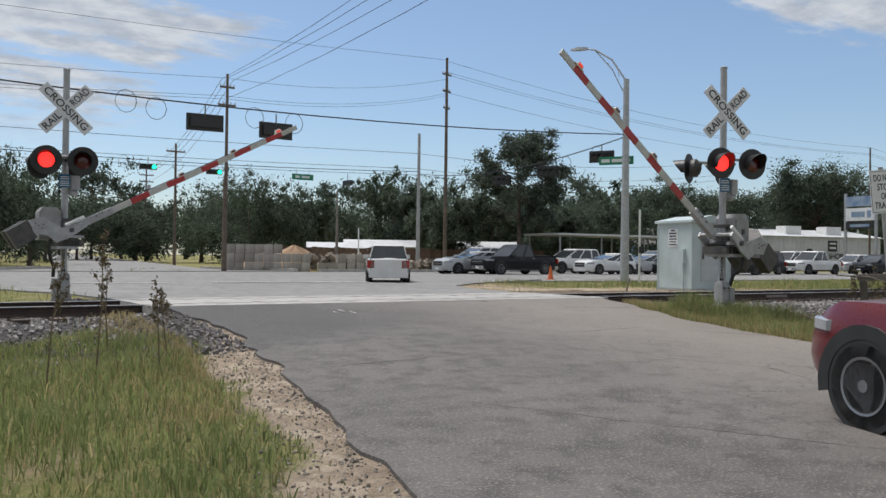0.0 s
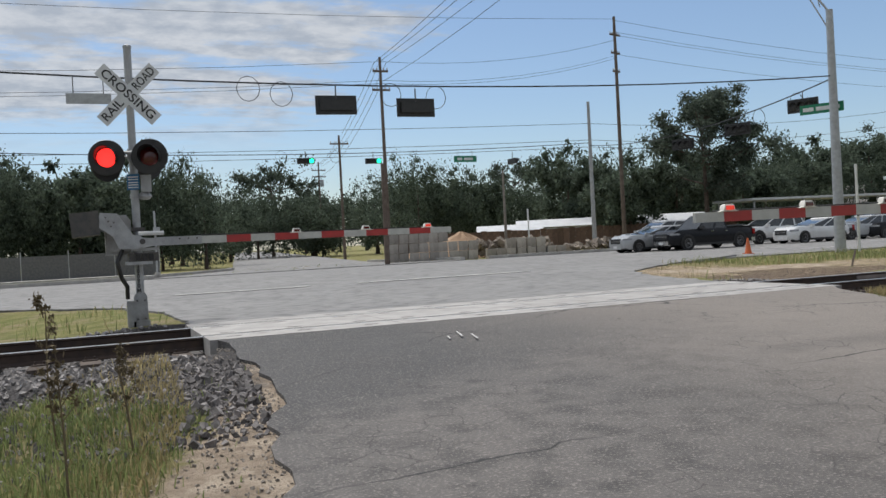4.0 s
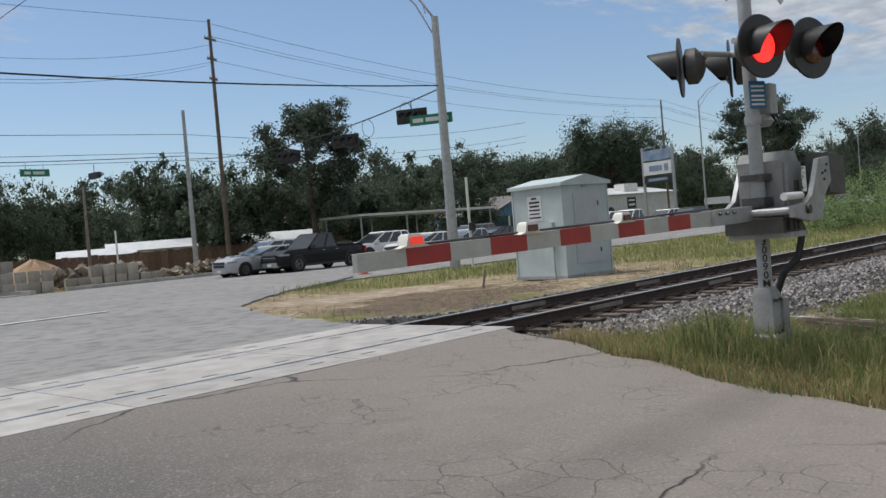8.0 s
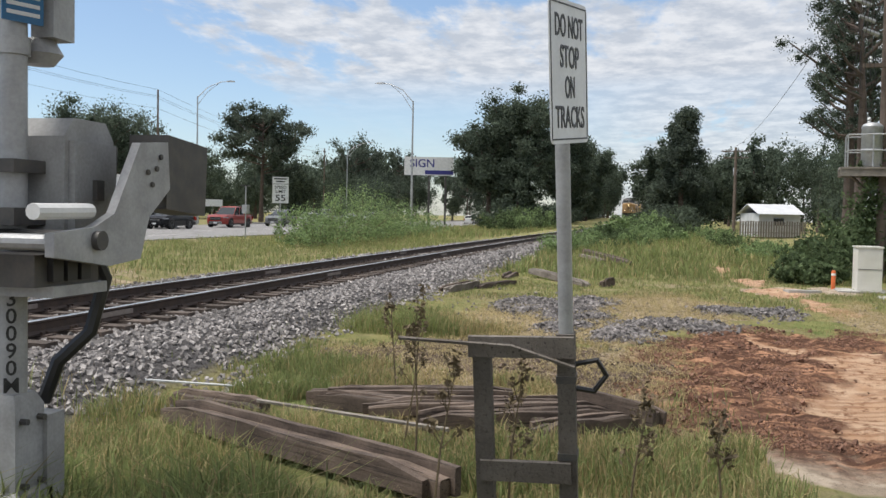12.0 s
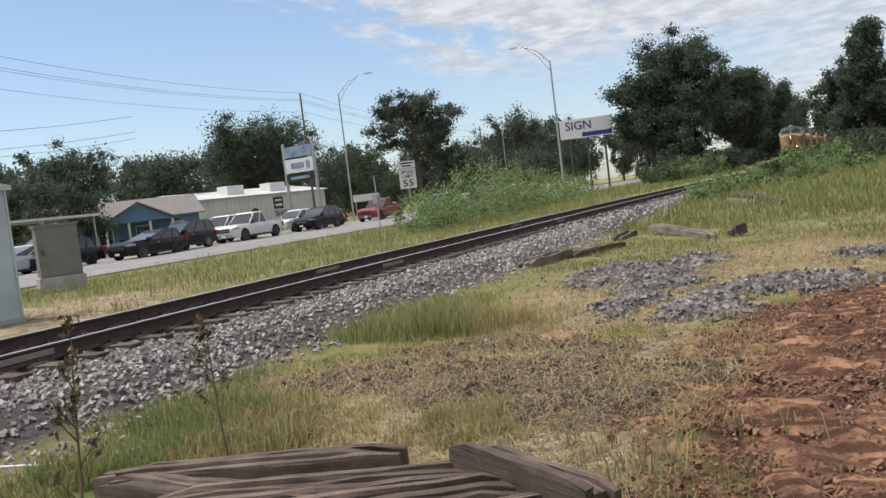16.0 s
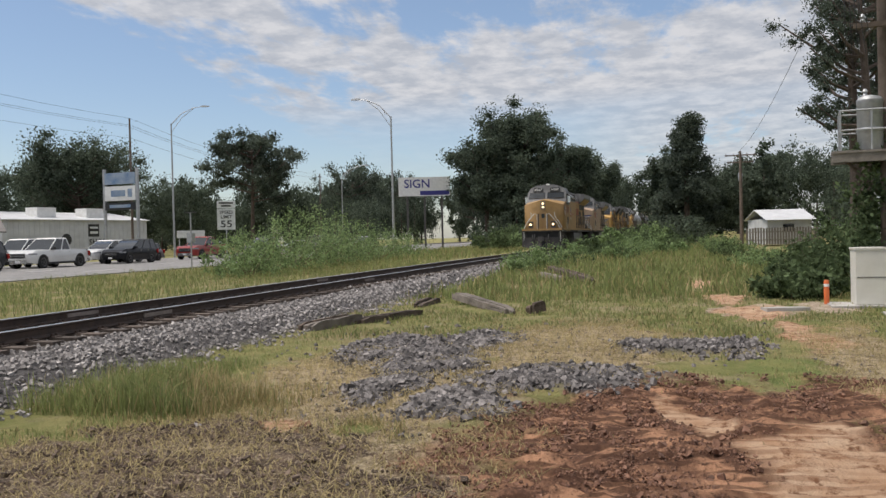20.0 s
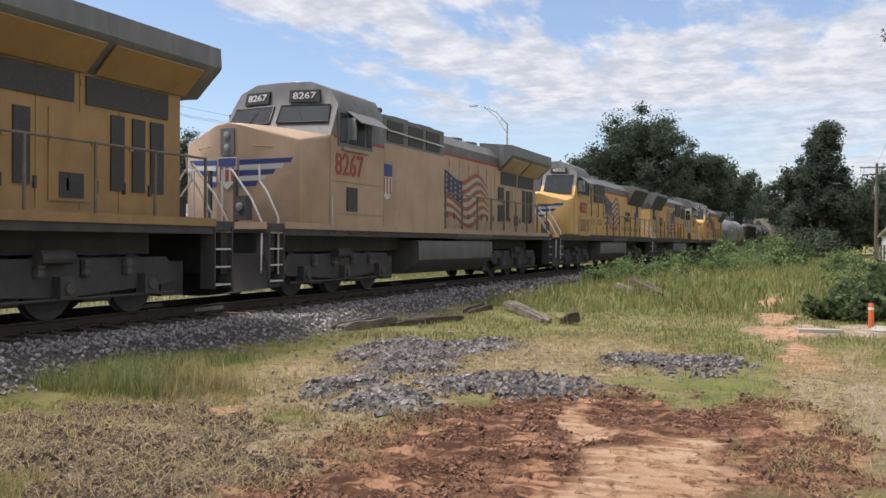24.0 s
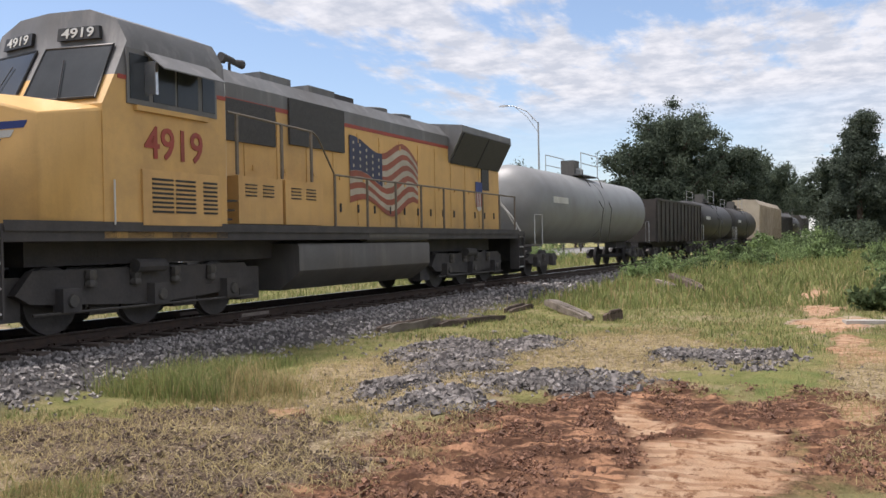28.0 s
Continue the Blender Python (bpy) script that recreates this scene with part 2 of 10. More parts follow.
M_OLDTIE = grained("old_timber", (0.056, 0.040, 0.031), (0.148, 0.110, 0.086), (0.014, 0.010, 0.008))
M_PALETIE = grained("silvered_timber", (0.13, 0.108, 0.09), (0.27, 0.235, 0.20), (0.03, 0.024, 0.02))
M_FRAMEW = grained("frame_timber", (0.11, 0.095, 0.08), (0.17, 0.15, 0.13), (0.05, 0.042, 0.036))
M_STONE = mat("ballast_stone", (0.365, 0.340, 0.325), (0.150, 0.137, 0.13), 9, 0.9, bump=0.3, bscale=80, island=0.5)
M_GALV = mat("galvanised", (0.46, 0.47, 0.48), (0.36, 0.37, 0.38), 7, 0.5, 0.55, bump=0.1, grime=0.3)
M_ALU = mat("aluminium_paint", (0.44, 0.445, 0.45), (0.33, 0.335, 0.34), 6, 0.5, 0.3, grime=0.4)
M_STEEL = mat("dark_steel", (0.07, 0.07, 0.072), (0.12, 0.11, 0.10), 9, 0.55, 0.4, grime=0.3)
M_BLACK = mat("black_paint", (0.016, 0.016, 0.017), (0.03, 0.028, 0.027), 8, 0.45)
M_RUBBER = mat("rubber", (0.018, 0.018, 0.019), (0.03, 0.03, 0.03), 20, 0.8)
M_WHITE = mat("white_paint", (0.78, 0.78, 0.76), (0.66, 0.66, 0.64), 3, 0.45, grime=0.15)
M_BEIGE = mat("beige_paint", (0.72, 0.70, 0.64), (0.64, 0.62, 0.56), 3, 0.4, grime=0.1)
M_SIGNW = mat("sign_white", (0.74, 0.75, 0.76), (0.62, 0.63, 0.64), 4, 0.4, grime=0.12)
M_SIGNB = mat("sign_black", (0.015, 0.015, 0.016), (0.03, 0.03, 0.03), 9, 0.5)
M_REDREF = mat("red_sheeting", (0.40, 0.030, 0.028), (0.30, 0.026, 0.024), 6, 0.4, grime=0.15)
M_WHITEREF = mat("white_sheeting", (0.50, 0.50, 0.46), (0.40, 0.40, 0.37), 6, 0.4, grime=0.2)
M_GREEN = mat("sign_green", (0.01, 0.21, 0.11), (0.012, 0.17, 0.09), 3, 0.4)
M_WOODP = mat("pole_wood", (0.10, 0.075, 0.06), (0.16, 0.125, 0.10), 3, 0.9, bump=0.5, bscale=30)
M_GREYWOOD = mat("weathered_wood", (0.16, 0.14, 0.12), (0.25, 0.225, 0.195), 4, 0.9, bump=0.5, bscale=30)
M_WIRE = mat("wire", (0.02, 0.02, 0.022), (0.03, 0.03, 0.03), 3, 0.6)
M_GLASS = glassy("car_glass", (0.03, 0.035, 0.04))
M_CHROME = mat("chrome", (0.7, 0.7, 0.7), (0.55, 0.55, 0.55), 5, 0.2, 0.9)
M_REDLIT = glow("red_lamp_lit", (1.0, 0.028, 0.022), 2.2)
M_REDDIM = glassy("red_lamp_dark", (0.10, 0.006, 0.005), 0.2)
M_GREENLIT = glow("green_lamp_lit", (0.03, 0.95, 0.45), 2.5)
M_HEADLIT = glow("headlight_lit", (1.0, 0.80, 0.48), 14.0)
M_ORANGE = mat("orange_plastic", (0.62, 0.14, 0.035), (0.5, 0.11, 0.03), 5, 0.5)
M_LEAF = leafy("leaf_dark", (0.112, 0.140, 0.098), (0.074, 0.097, 0.072))
M_LEAF2 = leafy("leaf_mid", (0.112, 0.152, 0.070), (0.076, 0.108, 0.054))
M_PINE = leafy("pine_needles", (0.106, 0.130, 0.098), (0.072, 0.092, 0.072))
M_WEED = leafy("weed_leaf", (0.23, 0.31, 0.14), (0.16, 0.225, 0.10))
M_BARK = mat("bark", (0.07, 0.052, 0.042), (0.12, 0.09, 0.075), 3, 0.95, bump=0.8, bscale=14)
M_GRASS = leafy("grass_blade", (0.255, 0.285, 0.112), (0.170, 0.205, 0.080), 0.35)
M_STRAW = leafy("dry_grass", (0.43, 0.355, 0.185), (0.31, 0.255, 0.130), 0.3)
M_STEM = mat("seed_stalk", (0.17, 0.13, 0.075), (0.11, 0.085, 0.05), 12, 0.9)


# ---- mesh helpers ----
def to_mesh(bm, name, material):
    bmesh.ops.recalc_face_normals(bm, faces=bm.faces[:])
    me = bpy.data.meshes.new(name)
    bm.to_mesh(me)
    bm.free()
    for m in (material if isinstance(material, (list, tuple)) else [material]):
        me.materials.append(m)
    return me


def smooth(me, angle=0.6):
    me.shade_smooth()
    me.set_sharp_from_angle(angle=angle)


def thing(name, label, category, group="", kind="", at=None):
    ob = tagged(new(name), label, category, group, kind)
    if at is not None:
        ob.matrix_basis = at
    return ob


def part(name, bm, material, parent, label="", bevel=0.0, soft=True):
    if bevel:
        edges = [e for e in bm.edges if len(e.link_faces) == 2 and e.calc_face_angle(0) > 0.5]
        bmesh.ops.bevel(bm, geom=edges, offset=bevel, segments=1, affect="EDGES", clamp_overlap=True)
    me = to_mesh(bm, name, material)
    if soft:
        smooth(me)
    ob = new(name, me)
    ob.parent = parent
    if label:
        tagged(ob, label)
    return ob


def solid(name, bm, material, label, category, group="", kind="", bevel=0.0, at=None):
    ob = part(name, bm, material, None, "", bevel)
    tagged(ob, label, category, group, kind)
    if at is not None:
        ob.matrix_basis = at
    return ob


def B(*boxes):
    bm = bmesh.new()
    for b in boxes:
        box(bm, *b)
    return bm


def box(bm, x0, x1, y0, y1, z0, z1, m=None, mi=0):
    vs = [bm.verts.new(Vector((x, y, z)) if m is None else m @ Vector((x, y, z))) for z in (z0, z1) for x, y in ((x0, y0), (x1, y0), (x1, y1), (x0, y1))]
    fs = []
    for q in ((3, 2, 1, 0), (4, 5, 6, 7), (0, 1, 5, 4), (1, 2, 6, 5), (2, 3, 7, 6), (3, 0, 4, 7)):
        f = bm.faces.new([vs[i] for i in q])
        f.material_index = mi
        fs.append(f)
    return fs


def rod(bm, p0, p1, r0, r1=None, n=10, cap=True):
    r1 = r0 if r1 is None else r1
    p0, p1 = Vector(p0), Vector(p1)
    d = (p1 - p0).normalized()
    u = d.orthogonal().normalized()
    w = d.cross(u)
    rings = []
    for p, r in ((p0, r0), (p1, r1)):
        rings.append([bm.verts.new(p + r * (math.cos(2 * math.pi * i / n) * u + math.sin(2 * math.pi * i / n) * w)) for i in range(n)])
    for i in range(n):
        bm.faces.new((rings[0][i], rings[0][(i + 1) % n], rings[1][(i + 1) % n], rings[1][i]))
    if cap:
        bm.faces.new(rings[0][::-1]); bm.faces.new(rings[1])
    return bm


def tube(bm, pts, r, n=6):
    """A bent rod through points; r a number or one per point."""
    pts = [Vector(p) for p in pts]
    rs = r if isinstance(r, (list, tuple)) else [r] * len(pts)
    rings = []
    u = None
    for i, p in enumerate(pts):
        d = (pts[min(i + 1, len(pts) - 1)] - pts[max(i - 1, 0)]).normalized()
        u = d.orthogonal().normalized() if u is None else (u - d * u.dot(d)).normalized()
        w = d.cross(u)
        rings.append([bm.verts.new(p + rs[i] * (math.cos(2 * math.pi * k / n) * u + math.sin(2 * math.pi * k / n) * w)) for k in range(n)])
    for a, b in zip(rings, rings[1:]):
        for k in range(n):
            bm.faces.new((a[k], a[(k + 1) % n], b[(k + 1) % n], b[k]))
    bm.faces.new(rings[0][::-1]); bm.faces.new(rings[-1])
    return bm


def prism(bm, poly, axis, a, b, mi=0):
    """A polygon extruded along an axis from a to b. poly holds the other two coordinates, in x, y, z order."""
    def at(p, h):
        c = list(p)
        c.insert(axis, h)
        return bm.verts.new(c)
    lo, hi = [at(p, a) for p in poly], [at(p, b) for p in poly]
    n = len(poly)
    fs = [bm.faces.new(lo[::-1]), bm.faces.new(hi)]
    for i in range(n):
        fs.append(bm.faces.new((lo[i], lo[(i + 1) % n], hi[(i + 1) % n], hi[i])))
    for f in fs:
        f.material_index = mi
    return fs


def loft(bm, sections, closed=True, cap=True):
    """Rings of equally many points, skinned in order."""
    rings = [[bm.verts.new(p) for p in s] for s in sections]
    n = len(rings[0])
    for a, b in zip(rings, rings[1:]):
        for k in range(n if closed else n - 1):
            bm.faces.new((a[k], a[(k + 1) % n], b[(k + 1) % n], b[k]))
    if cap and closed:
        bm.faces.new(rings[0][::-1]); bm.faces.new(rings[-1])
    return bm


def lathe(bm, prof, m=None, n=20):
    """Profile of (radius, height) turned about z."""
    rings = []
    for r, h in prof:
        ring = []
        for i in range(n):
            v = Vector((r * math.cos(2 * math.pi * i / n), r * math.sin(2 * math.pi * i / n), h))
            ring.append(bm.verts.new(m @ v if m else v))
        rings.append(ring)
    for a, b in zip(rings, rings[1:]):
        for i in range(n):
            bm.faces.new((a[i], a[(i + 1) % n], b[(i + 1) % n], b[i]))
    bm.faces.new(rings[0][::-1]); bm.faces.new(rings[-1])
    return bm


def lettering(name, words, size, material, parent, m, width=0.0, label="", depth=0.004):
    """Words in the built-in font as a thin mesh, centred at m, in its x-y plane; squeezed to a width if given."""
    cu = bpy.data.curves.new(name, "FONT")
    cu.body, cu.size, cu.align_x, cu.align_y, cu.extrude, cu.offset = words, size, "CENTER", "CENTER", depth, size * 0.012
    cu.resolution_u = 3
    tmp = bpy.data.objects.new(name, cu)
    scene.collection.objects.link(tmp)
    me = bpy.data.meshes.new_from_object(tmp.evaluated_get(bpy.context.evaluated_depsgraph_get()))
    bpy.data.objects.remove(tmp)
    xs = [v.co.x for v in me.vertices]
    if width and xs:
        k = width / max(max(xs) - min(xs), 1e-6)
        for v in me.vertices:
            v.co.x *= k
    me.transform(m)
    me.materials.clear()
    me.materials.append(material)
    ob = new(name, me)
    ob.parent = parent
    if label:
        tagged(ob, label)
    return ob


def facing(origin, right, up):
    """A matrix whose x runs along right and y along up."""
    r = Vector(right).normalized()
    n = r.cross(Vector(up)).normalized()
    u = n.cross(r)
    return Matrix.Translation(origin) @ Matrix((r, u, n)).transposed().to_4x4()


# ---- the lie of the land ----
def sm(a, b, v):
    v = min(max((v - a) / (b - a), 0.0), 1.0)
    return v * v * (3 - 2 * v)


def track_y(x):
    if x < 20:
        return 0.0
    if x < 56:
        return -0.0285 * (x - 20) ** 2 / 72
    return -0.0285 * (x - 38)


def track_z(x):
    return 0.012 * max(0.0, x - 120) if x < 260 else 1.68


ROAD_EDGES = [(-40, -9.5, 4.5), (-16, -6.2, 3.6), (-11.4, -5.8, 3.2), (-8.7, -5.15, 3.1), (-5.2, -4.4, 3.7), (-3.2, -4.3, 4.7), (-1.5, -4.35, 5.35), (1.5, -4.4, 5.6), (6, -4.4, 7.2), (10, -5.2, 9.2), (13, -8.0, 12.5), (17, -12.0, 19.0)]


def road_span(y):
    """West and east edge of the side street at y."""
    if y <= ROAD_EDGES[0][0]:
        return ROAD_EDGES[0][1:]
    for (a, l0, r0), (b, l1, r1) in zip(ROAD_EDGES, ROAD_EDGES[1:]):
        if y <= b:
            k = (y - a) / (b - a)
            return l0 + k * (l1 - l0), r0 + k * (r1 - r0)
    return ROAD_EDGES[-1][1:]


def road_z(y):
    if y < -1.4:
        return -0.05 * (-y - 1.4) if y > -20 else -0.93
    if y < 1.4:
        return 0.0
    return -0.02 - 0.014 * min(y - 1.4, 8)


def ground_z(x, y):
    yt = y - track_y(x)
    side = abs(yt)
    l, r = road_span(y)
    south = yt < 0
    base = -0.50 if south else -0.30
    if south:
        base = -0.50 + 0.10 * sm(60, 140, x) + 0.25 * sm(-14, -24, yt) * sm(30, 60, x)
        base += 0.22 * sm(30, 44, x) * sm(-11, -6, yt) * sm(-2.5, -4, yt)
    else:
        base = -0.30 + 0.14 * sm(9, 3, side) * sm(6, 12, x) * sm(26, 20, x) - 0.02 * sm(9, 15, side)
    z = base + (-0.24 - base) * sm(3.4, 2.3, side)
    z += track_z(x) * sm(60, 10, side)
    near = max(l - x, x - r, 0.0)
    k = sm(3.2, 0.3, near) if y < 14 else 0
    z = z + (road_z(y) - 0.035 - z) * k
    if side < 2.2 and near > 0.2:
        z = min(z, -0.26 + track_z(x))
    if near <= 0.2 and side < 1.9 and y < 14:
        z = -0.30
    if y > 14:
        z = z + (-0.22 - z) * sm(14, 16.5, y)
    lump = 0.05 * noise.noise((x * 0.45, y * 0.45, 3.0)) + 0.025 * noise.noise((x * 1.7, y * 1.7, 7.0))
    return z + lump * (1 - k) * sm(1.5, 3.5, side) * (1 if y < 14 else 0.1)


# ---- ground ----
def blob(x, y, cx, cy, rx, ry):
    return 1 - math.hypot((x - cx) / rx, (y - cy) / ry)


GRAVEL_PATCHES = ((19.8, -5.5, 1.9, 0.85), (20.6, -6.7, 1.6, 0.75), (18.4, -6.5, 1.5, 0.75), (16.4, -6.4, 1.2, 0.6), (17.0, -8.5, 1.2, 1.4), (20.0, -9.6, 1.4, 1.35), (15.4, -7.5, 0.8, 0.5))
DARK_PATCHES = ((12.8, -4.8, 1.2, 1.4), (14.1, -5.6, 0.8, 1.2), (13.4, -6.7, 1.0, 0.8), (12.2, -7.2, 1.3, 1.0), (12.4, -5.9, 1.1, 0.7), (12.4, -12.2, 0.8, 0.5), (16.0, -11.9, 0.5, 0.4))
TUFTS = ((15.6, -4.4, 0.95, 1.5), (14.35, -6.85, 0.45, 0.42), (17.3, -3.6, 1.0, 0.6), (12.0, -3.3, 1.2, 0.5), (18.2, -10.7, 1.3, 0.55), (10.7, -4.6, 1.1, 0.9), (11.2, -6.5, 0.8, 0.5))


def zone8(x, y):
    """Shares of clay, gravel, straw, sand, smooth clay, dark soil and lush grass."""
    w = 0.30 * noise.noise((x * 1.1, y * 1.1, 1.0)) + 0.30 * noise.noise((x * 3.1, y * 3.1, 5.0)) + 0.2 * noise.noise((x * 8.0, y * 8.0, 5.0))
    yt = y - track_y(x)
    # ragged outlines: shift the point before asking
    x, y = x + 0.55 * noise.noise((x * 0.9, y * 0.9, 21.0)), y + 0.40 * noise.noise((x * 0.9, y * 0.9, 33.0))
    red = max(blob(x, y, 14.0, -9.5, 4.2, 2.2), blob(x, y, 11.2, -9.6, 3.4, 2.3), blob(x, y, 16.2, -11.2, 1.6, 1.0), blob(x, y, 14.8, -11.6, 1.6, 0.7), blob(x, y, 14.6, -6.15, 0.4, 0.25)) * 2.2 + w
    smooth_ = max(blob(x, y, 13.4, -10.5, 2.3, 0.7), blob(x, y, 11.0, -10.3, 2.2, 1.2), blob(x, y, 16.1, -11.5, 1.2, 0.35), blob(x, y, 15.4, -9.7, 1.2, 0.2), blob(x, y, 14.6, -6.15, 0.4, 0.22)) * 1.7 + 1.7 * w
    path_ = max(blob(x, y, 25.6, -11.1, 2.6, 0.9), blob(x, y, 29.5, -10.9, 3.0, 0.6), blob(x, y, 21.8, -11.6, 3.2, 0.55), blob(x, y, 35.5, -10.6, 4.5, 0.5))
    red = max(red, path_ * 1.3 + w)
    smooth_ = max(smooth_, path_ * 1.5 + 1.5 * w)
    gravel = max(blob(x, y, *p) for p in GRAVEL_PATCHES) * 2.0 + 1.3 * w
    gravel = max(gravel, (sm(3.5, 2.8, -yt) if yt < 0 else sm(3.0, 2.4, yt)) * 2 - 0.6 + w)
    if -8 < x < -3.4 and -7.0 < y < -1:
        gravel = max(gravel, 1.0 - abs(x + 4.9) * 0.8 - sm(-4, -7, y) + w)
    dark = max(max(blob(x, y, *p) for p in DARK_PATCHES) * 2.3, blob(x, y, 10.5, 4.6, 4.5, 2.6) * 1.5, blob(x, y, 12.5, 7.0, 4.0, 1.8) * 1.0) + 1.2 * w
    lush = max(blob(x, y, *p) for p in TUFTS) * 2.2 + w
    if x > 9 and y < -11.5:
        lush = max(lush, sm(-12.4, -13.6, y + 0.08 * (x - 17)) * 1.1 + 1.1 * w)
    straw = max(blob(x, y, 12.5, -6.4, 5.0, 2.4), blob(x, y, 17, -6.2, 4.5, 2.2), blob(x, y, 20, -8.2, 4.5, 1.9), blob(x, y, 18, -12.0, 6, 1.0)) * 1.6 + 1.2 * w
    straw = max(straw, blob(x, y, 14, 6.5, 10, 5.0) * 2.2 + w, (blob(x, y, 11, 10, 4.5, 3) + 0.25) * 1.6 + w)
    l, r = road_span(y)
    near = max(l - x, x - r, 0)
    sand = (1.1 - near / (1.0 if x < 0 else 0.9)) * (1 if -16 < y < -2 else 0) + w
    sand = max(sand, blob(x, y, 25.8, -11.1, 2.6, 1.1) * 1.6 + 1.5 * w, blob(x, y, 17.4, -12.4, 2.6, 0.45) * 1.9 + 1.6 * w, blob(x, y, 13, 9.5, 6, 2.2) * 1.2 + w, blob(x, y, 27, -12.8, 2.5, 1.2) + w, blob(x, y, 13.6, -12.9, 1.9, 0.6) * 1.8 + 1.5 * w, blob(x, y, 9.0, -9.2, 1.3, 0.8) * 2.4 + w)
    return [min(max(v, 0.0), 1.0) for v in (red, gravel, straw, sand, smooth_, dark, lush, 0.0)]


def zone(x, y):
    return zone8(x, y)[:4]


def spaced(lo, hi, step, far, grow=1.28):
    fine_ = list(np.arange(lo, hi + 1e-6, step))
    up, s, v = [], step, hi
    while v < far:
        s *= grow
        v += s
        up.append(v)
    dn, s, v = [], step, lo
    while v > -far:
        s *= grow
        v -= s
        dn.append(v)
    return dn[::-1] + fine_ + up


def ground_material():
    m = bpy.data.materials.new("ground_soil_and_grass")
    m.use_nodes = True
    nt, ln = m.node_tree.nodes, m.node_tree.links
    b = nt["Principled BSDF"]
    b.inputs["Roughness"].default_value = 0.95
    b.inputs["Specular IOR Level"].default_value = 0.1
    at = nt.new("ShaderNodeAttribute"); at.attribute_name = "zones"
    sp = nt.new("ShaderNodeSeparateColor")
    ln.new(at.outputs["Color"], sp.inputs[0])
    g = nt.new("ShaderNodeNewGeometry")

    def noise_(s, d=6, rough=0.6):
        n = nt.new("ShaderNodeTexNoise")
        n.inputs["Scale"].default_value, n.inputs["Detail"].default_value, n.inputs["Roughness"].default_value = s, d, rough
        ln.new(g.outputs["Position"], n.inputs["Vector"])
        return n.outputs["Fac"]

    def two(a, c, f):
        x = nt.new("ShaderNodeMixRGB")
        for i, v in ((1, a), (2, c)):
            if isinstance(v, tuple):
                x.inputs[i].default_value = (*v, 1)
            else:
                ln.new(v, x.inputs[i])
        ln.new(f, x.inputs[0])
        return x.outputs[0]

    def step_(v, lo, hi):
        r = nt.new("ShaderNodeMapRange")
        r.inputs["From Min"].default_value, r.inputs["From Max"].default_value = lo, hi
        ln.new(v, r.inputs["Value"])
        return r.outputs[0]

    n_big, n_mid, n_fine = noise_(0.25), noise_(2.2), noise_(22, 8, 0.7)
    n_clod = noise_(7, 8, 0.72)
    n_crumb = noise_(34, 6, 0.75)
    at2 = nt.new("ShaderNodeAttribute"); at2.attribute_name = "zones_more"
    sp2 = nt.new("ShaderNodeSeparateColor")
    ln.new(at2.outputs["Color"], sp2.inputs[0])
    grass = two((0.165, 0.180, 0.062), (0.270, 0.245, 0.105), step_(n_mid, 0.38, 0.62))
    n_patch = noise_(0.9, 7, 0.65)
    grass = two(grass, (0.25, 0.210, 0.115), step_(n_big, 0.5, 0.75))
    grass = two(grass, (0.31, 0.255, 0.155), step_(n_patch, 0.50, 0.64))
    grass = two(grass, (0.110, 0.088, 0.055), step_(n_clod, 0.58, 0.70))
    grass = two(grass, (0.085, 0.092, 0.036), step_(n_fine, 0.54, 0.75))
    straw = two((0.53, 0.43, 0.29), (0.30, 0.235, 0.155), step_(n_fine, 0.40, 0.60))
    straw = two(straw, (0.235, 0.190, 0.120), step_(n_mid, 0.48, 0.60))
    straw = two(straw, (0.125, 0.090, 0.066), step_(n_clod, 0.50, 0.58))
    straw = two(straw, (0.60, 0.50, 0.35), step_(n_crumb, 0.55, 0.63))
    red = two((0.270, 0.145, 0.090), (0.130, 0.070, 0.048), step_(n_clod, 0.44, 0.58))
    red = two(red, (0.50, 0.275, 0.165), step_(n_mid, 0.50, 0.62))
    red = two(red, (0.56, 0.33, 0.21), step_(n_crumb, 0.58, 0.66))
    red = two(red, (0.060, 0.034, 0.026), step_(n_fine, 0.53, 0.64))
    flat_ = two((0.58, 0.405, 0.275), (0.50, 0.31, 0.190), step_(n_mid, 0.40, 0.62))
    flat_ = two(flat_, (0.20, 0.098, 0.055), step_(n_clod, 0.52, 0.62))
    wv = nt.new("ShaderNodeTexWave")
    for k_, v_ in (("Scale", 1.75), ("Distortion", 2.6), ("Detail", 3.0), ("Detail Scale", 1.3), ("Detail Roughness", 0.6)):
        wv.inputs[k_].default_value = v_
    turn_ = nt.new("ShaderNodeMapping")
    turn_.inputs["Rotation"].default_value = (0, 0, -0.16)
    ln.new(g.outputs["Position"], turn_.inputs[0]); ln.new(turn_.outputs[0], wv.inputs["Vector"])
    cut = nt.new("ShaderNodeMath"); cut.operation = "MULTIPLY"
    ln.new(step_(wv.outputs["Fac"], 0.50, 0.72), cut.inputs[0]); ln.new(step_(noise_(0.8, 4), 0.36, 0.52), cut.inputs[1])
    def share(k_):
        q_ = nt.new("ShaderNodeMath"); q_.operation = "MULTIPLY"; q_.inputs[1].default_value = k_
        ln.new(cut.outputs[0], q_.inputs[0])
        return q_.outputs[0]
    red = two(red, (0.085, 0.044, 0.029), share(0.8))
    flat_ = two(flat_, (0.26, 0.125, 0.068), share(0.5))
    sand = two((0.43, 0.345, 0.262), (0.29, 0.232, 0.175), step_(n_clod, 0.4, 0.65))
    sand = two(sand, (0.52, 0.43, 0.335), step_(n_mid, 0.50, 0.60))
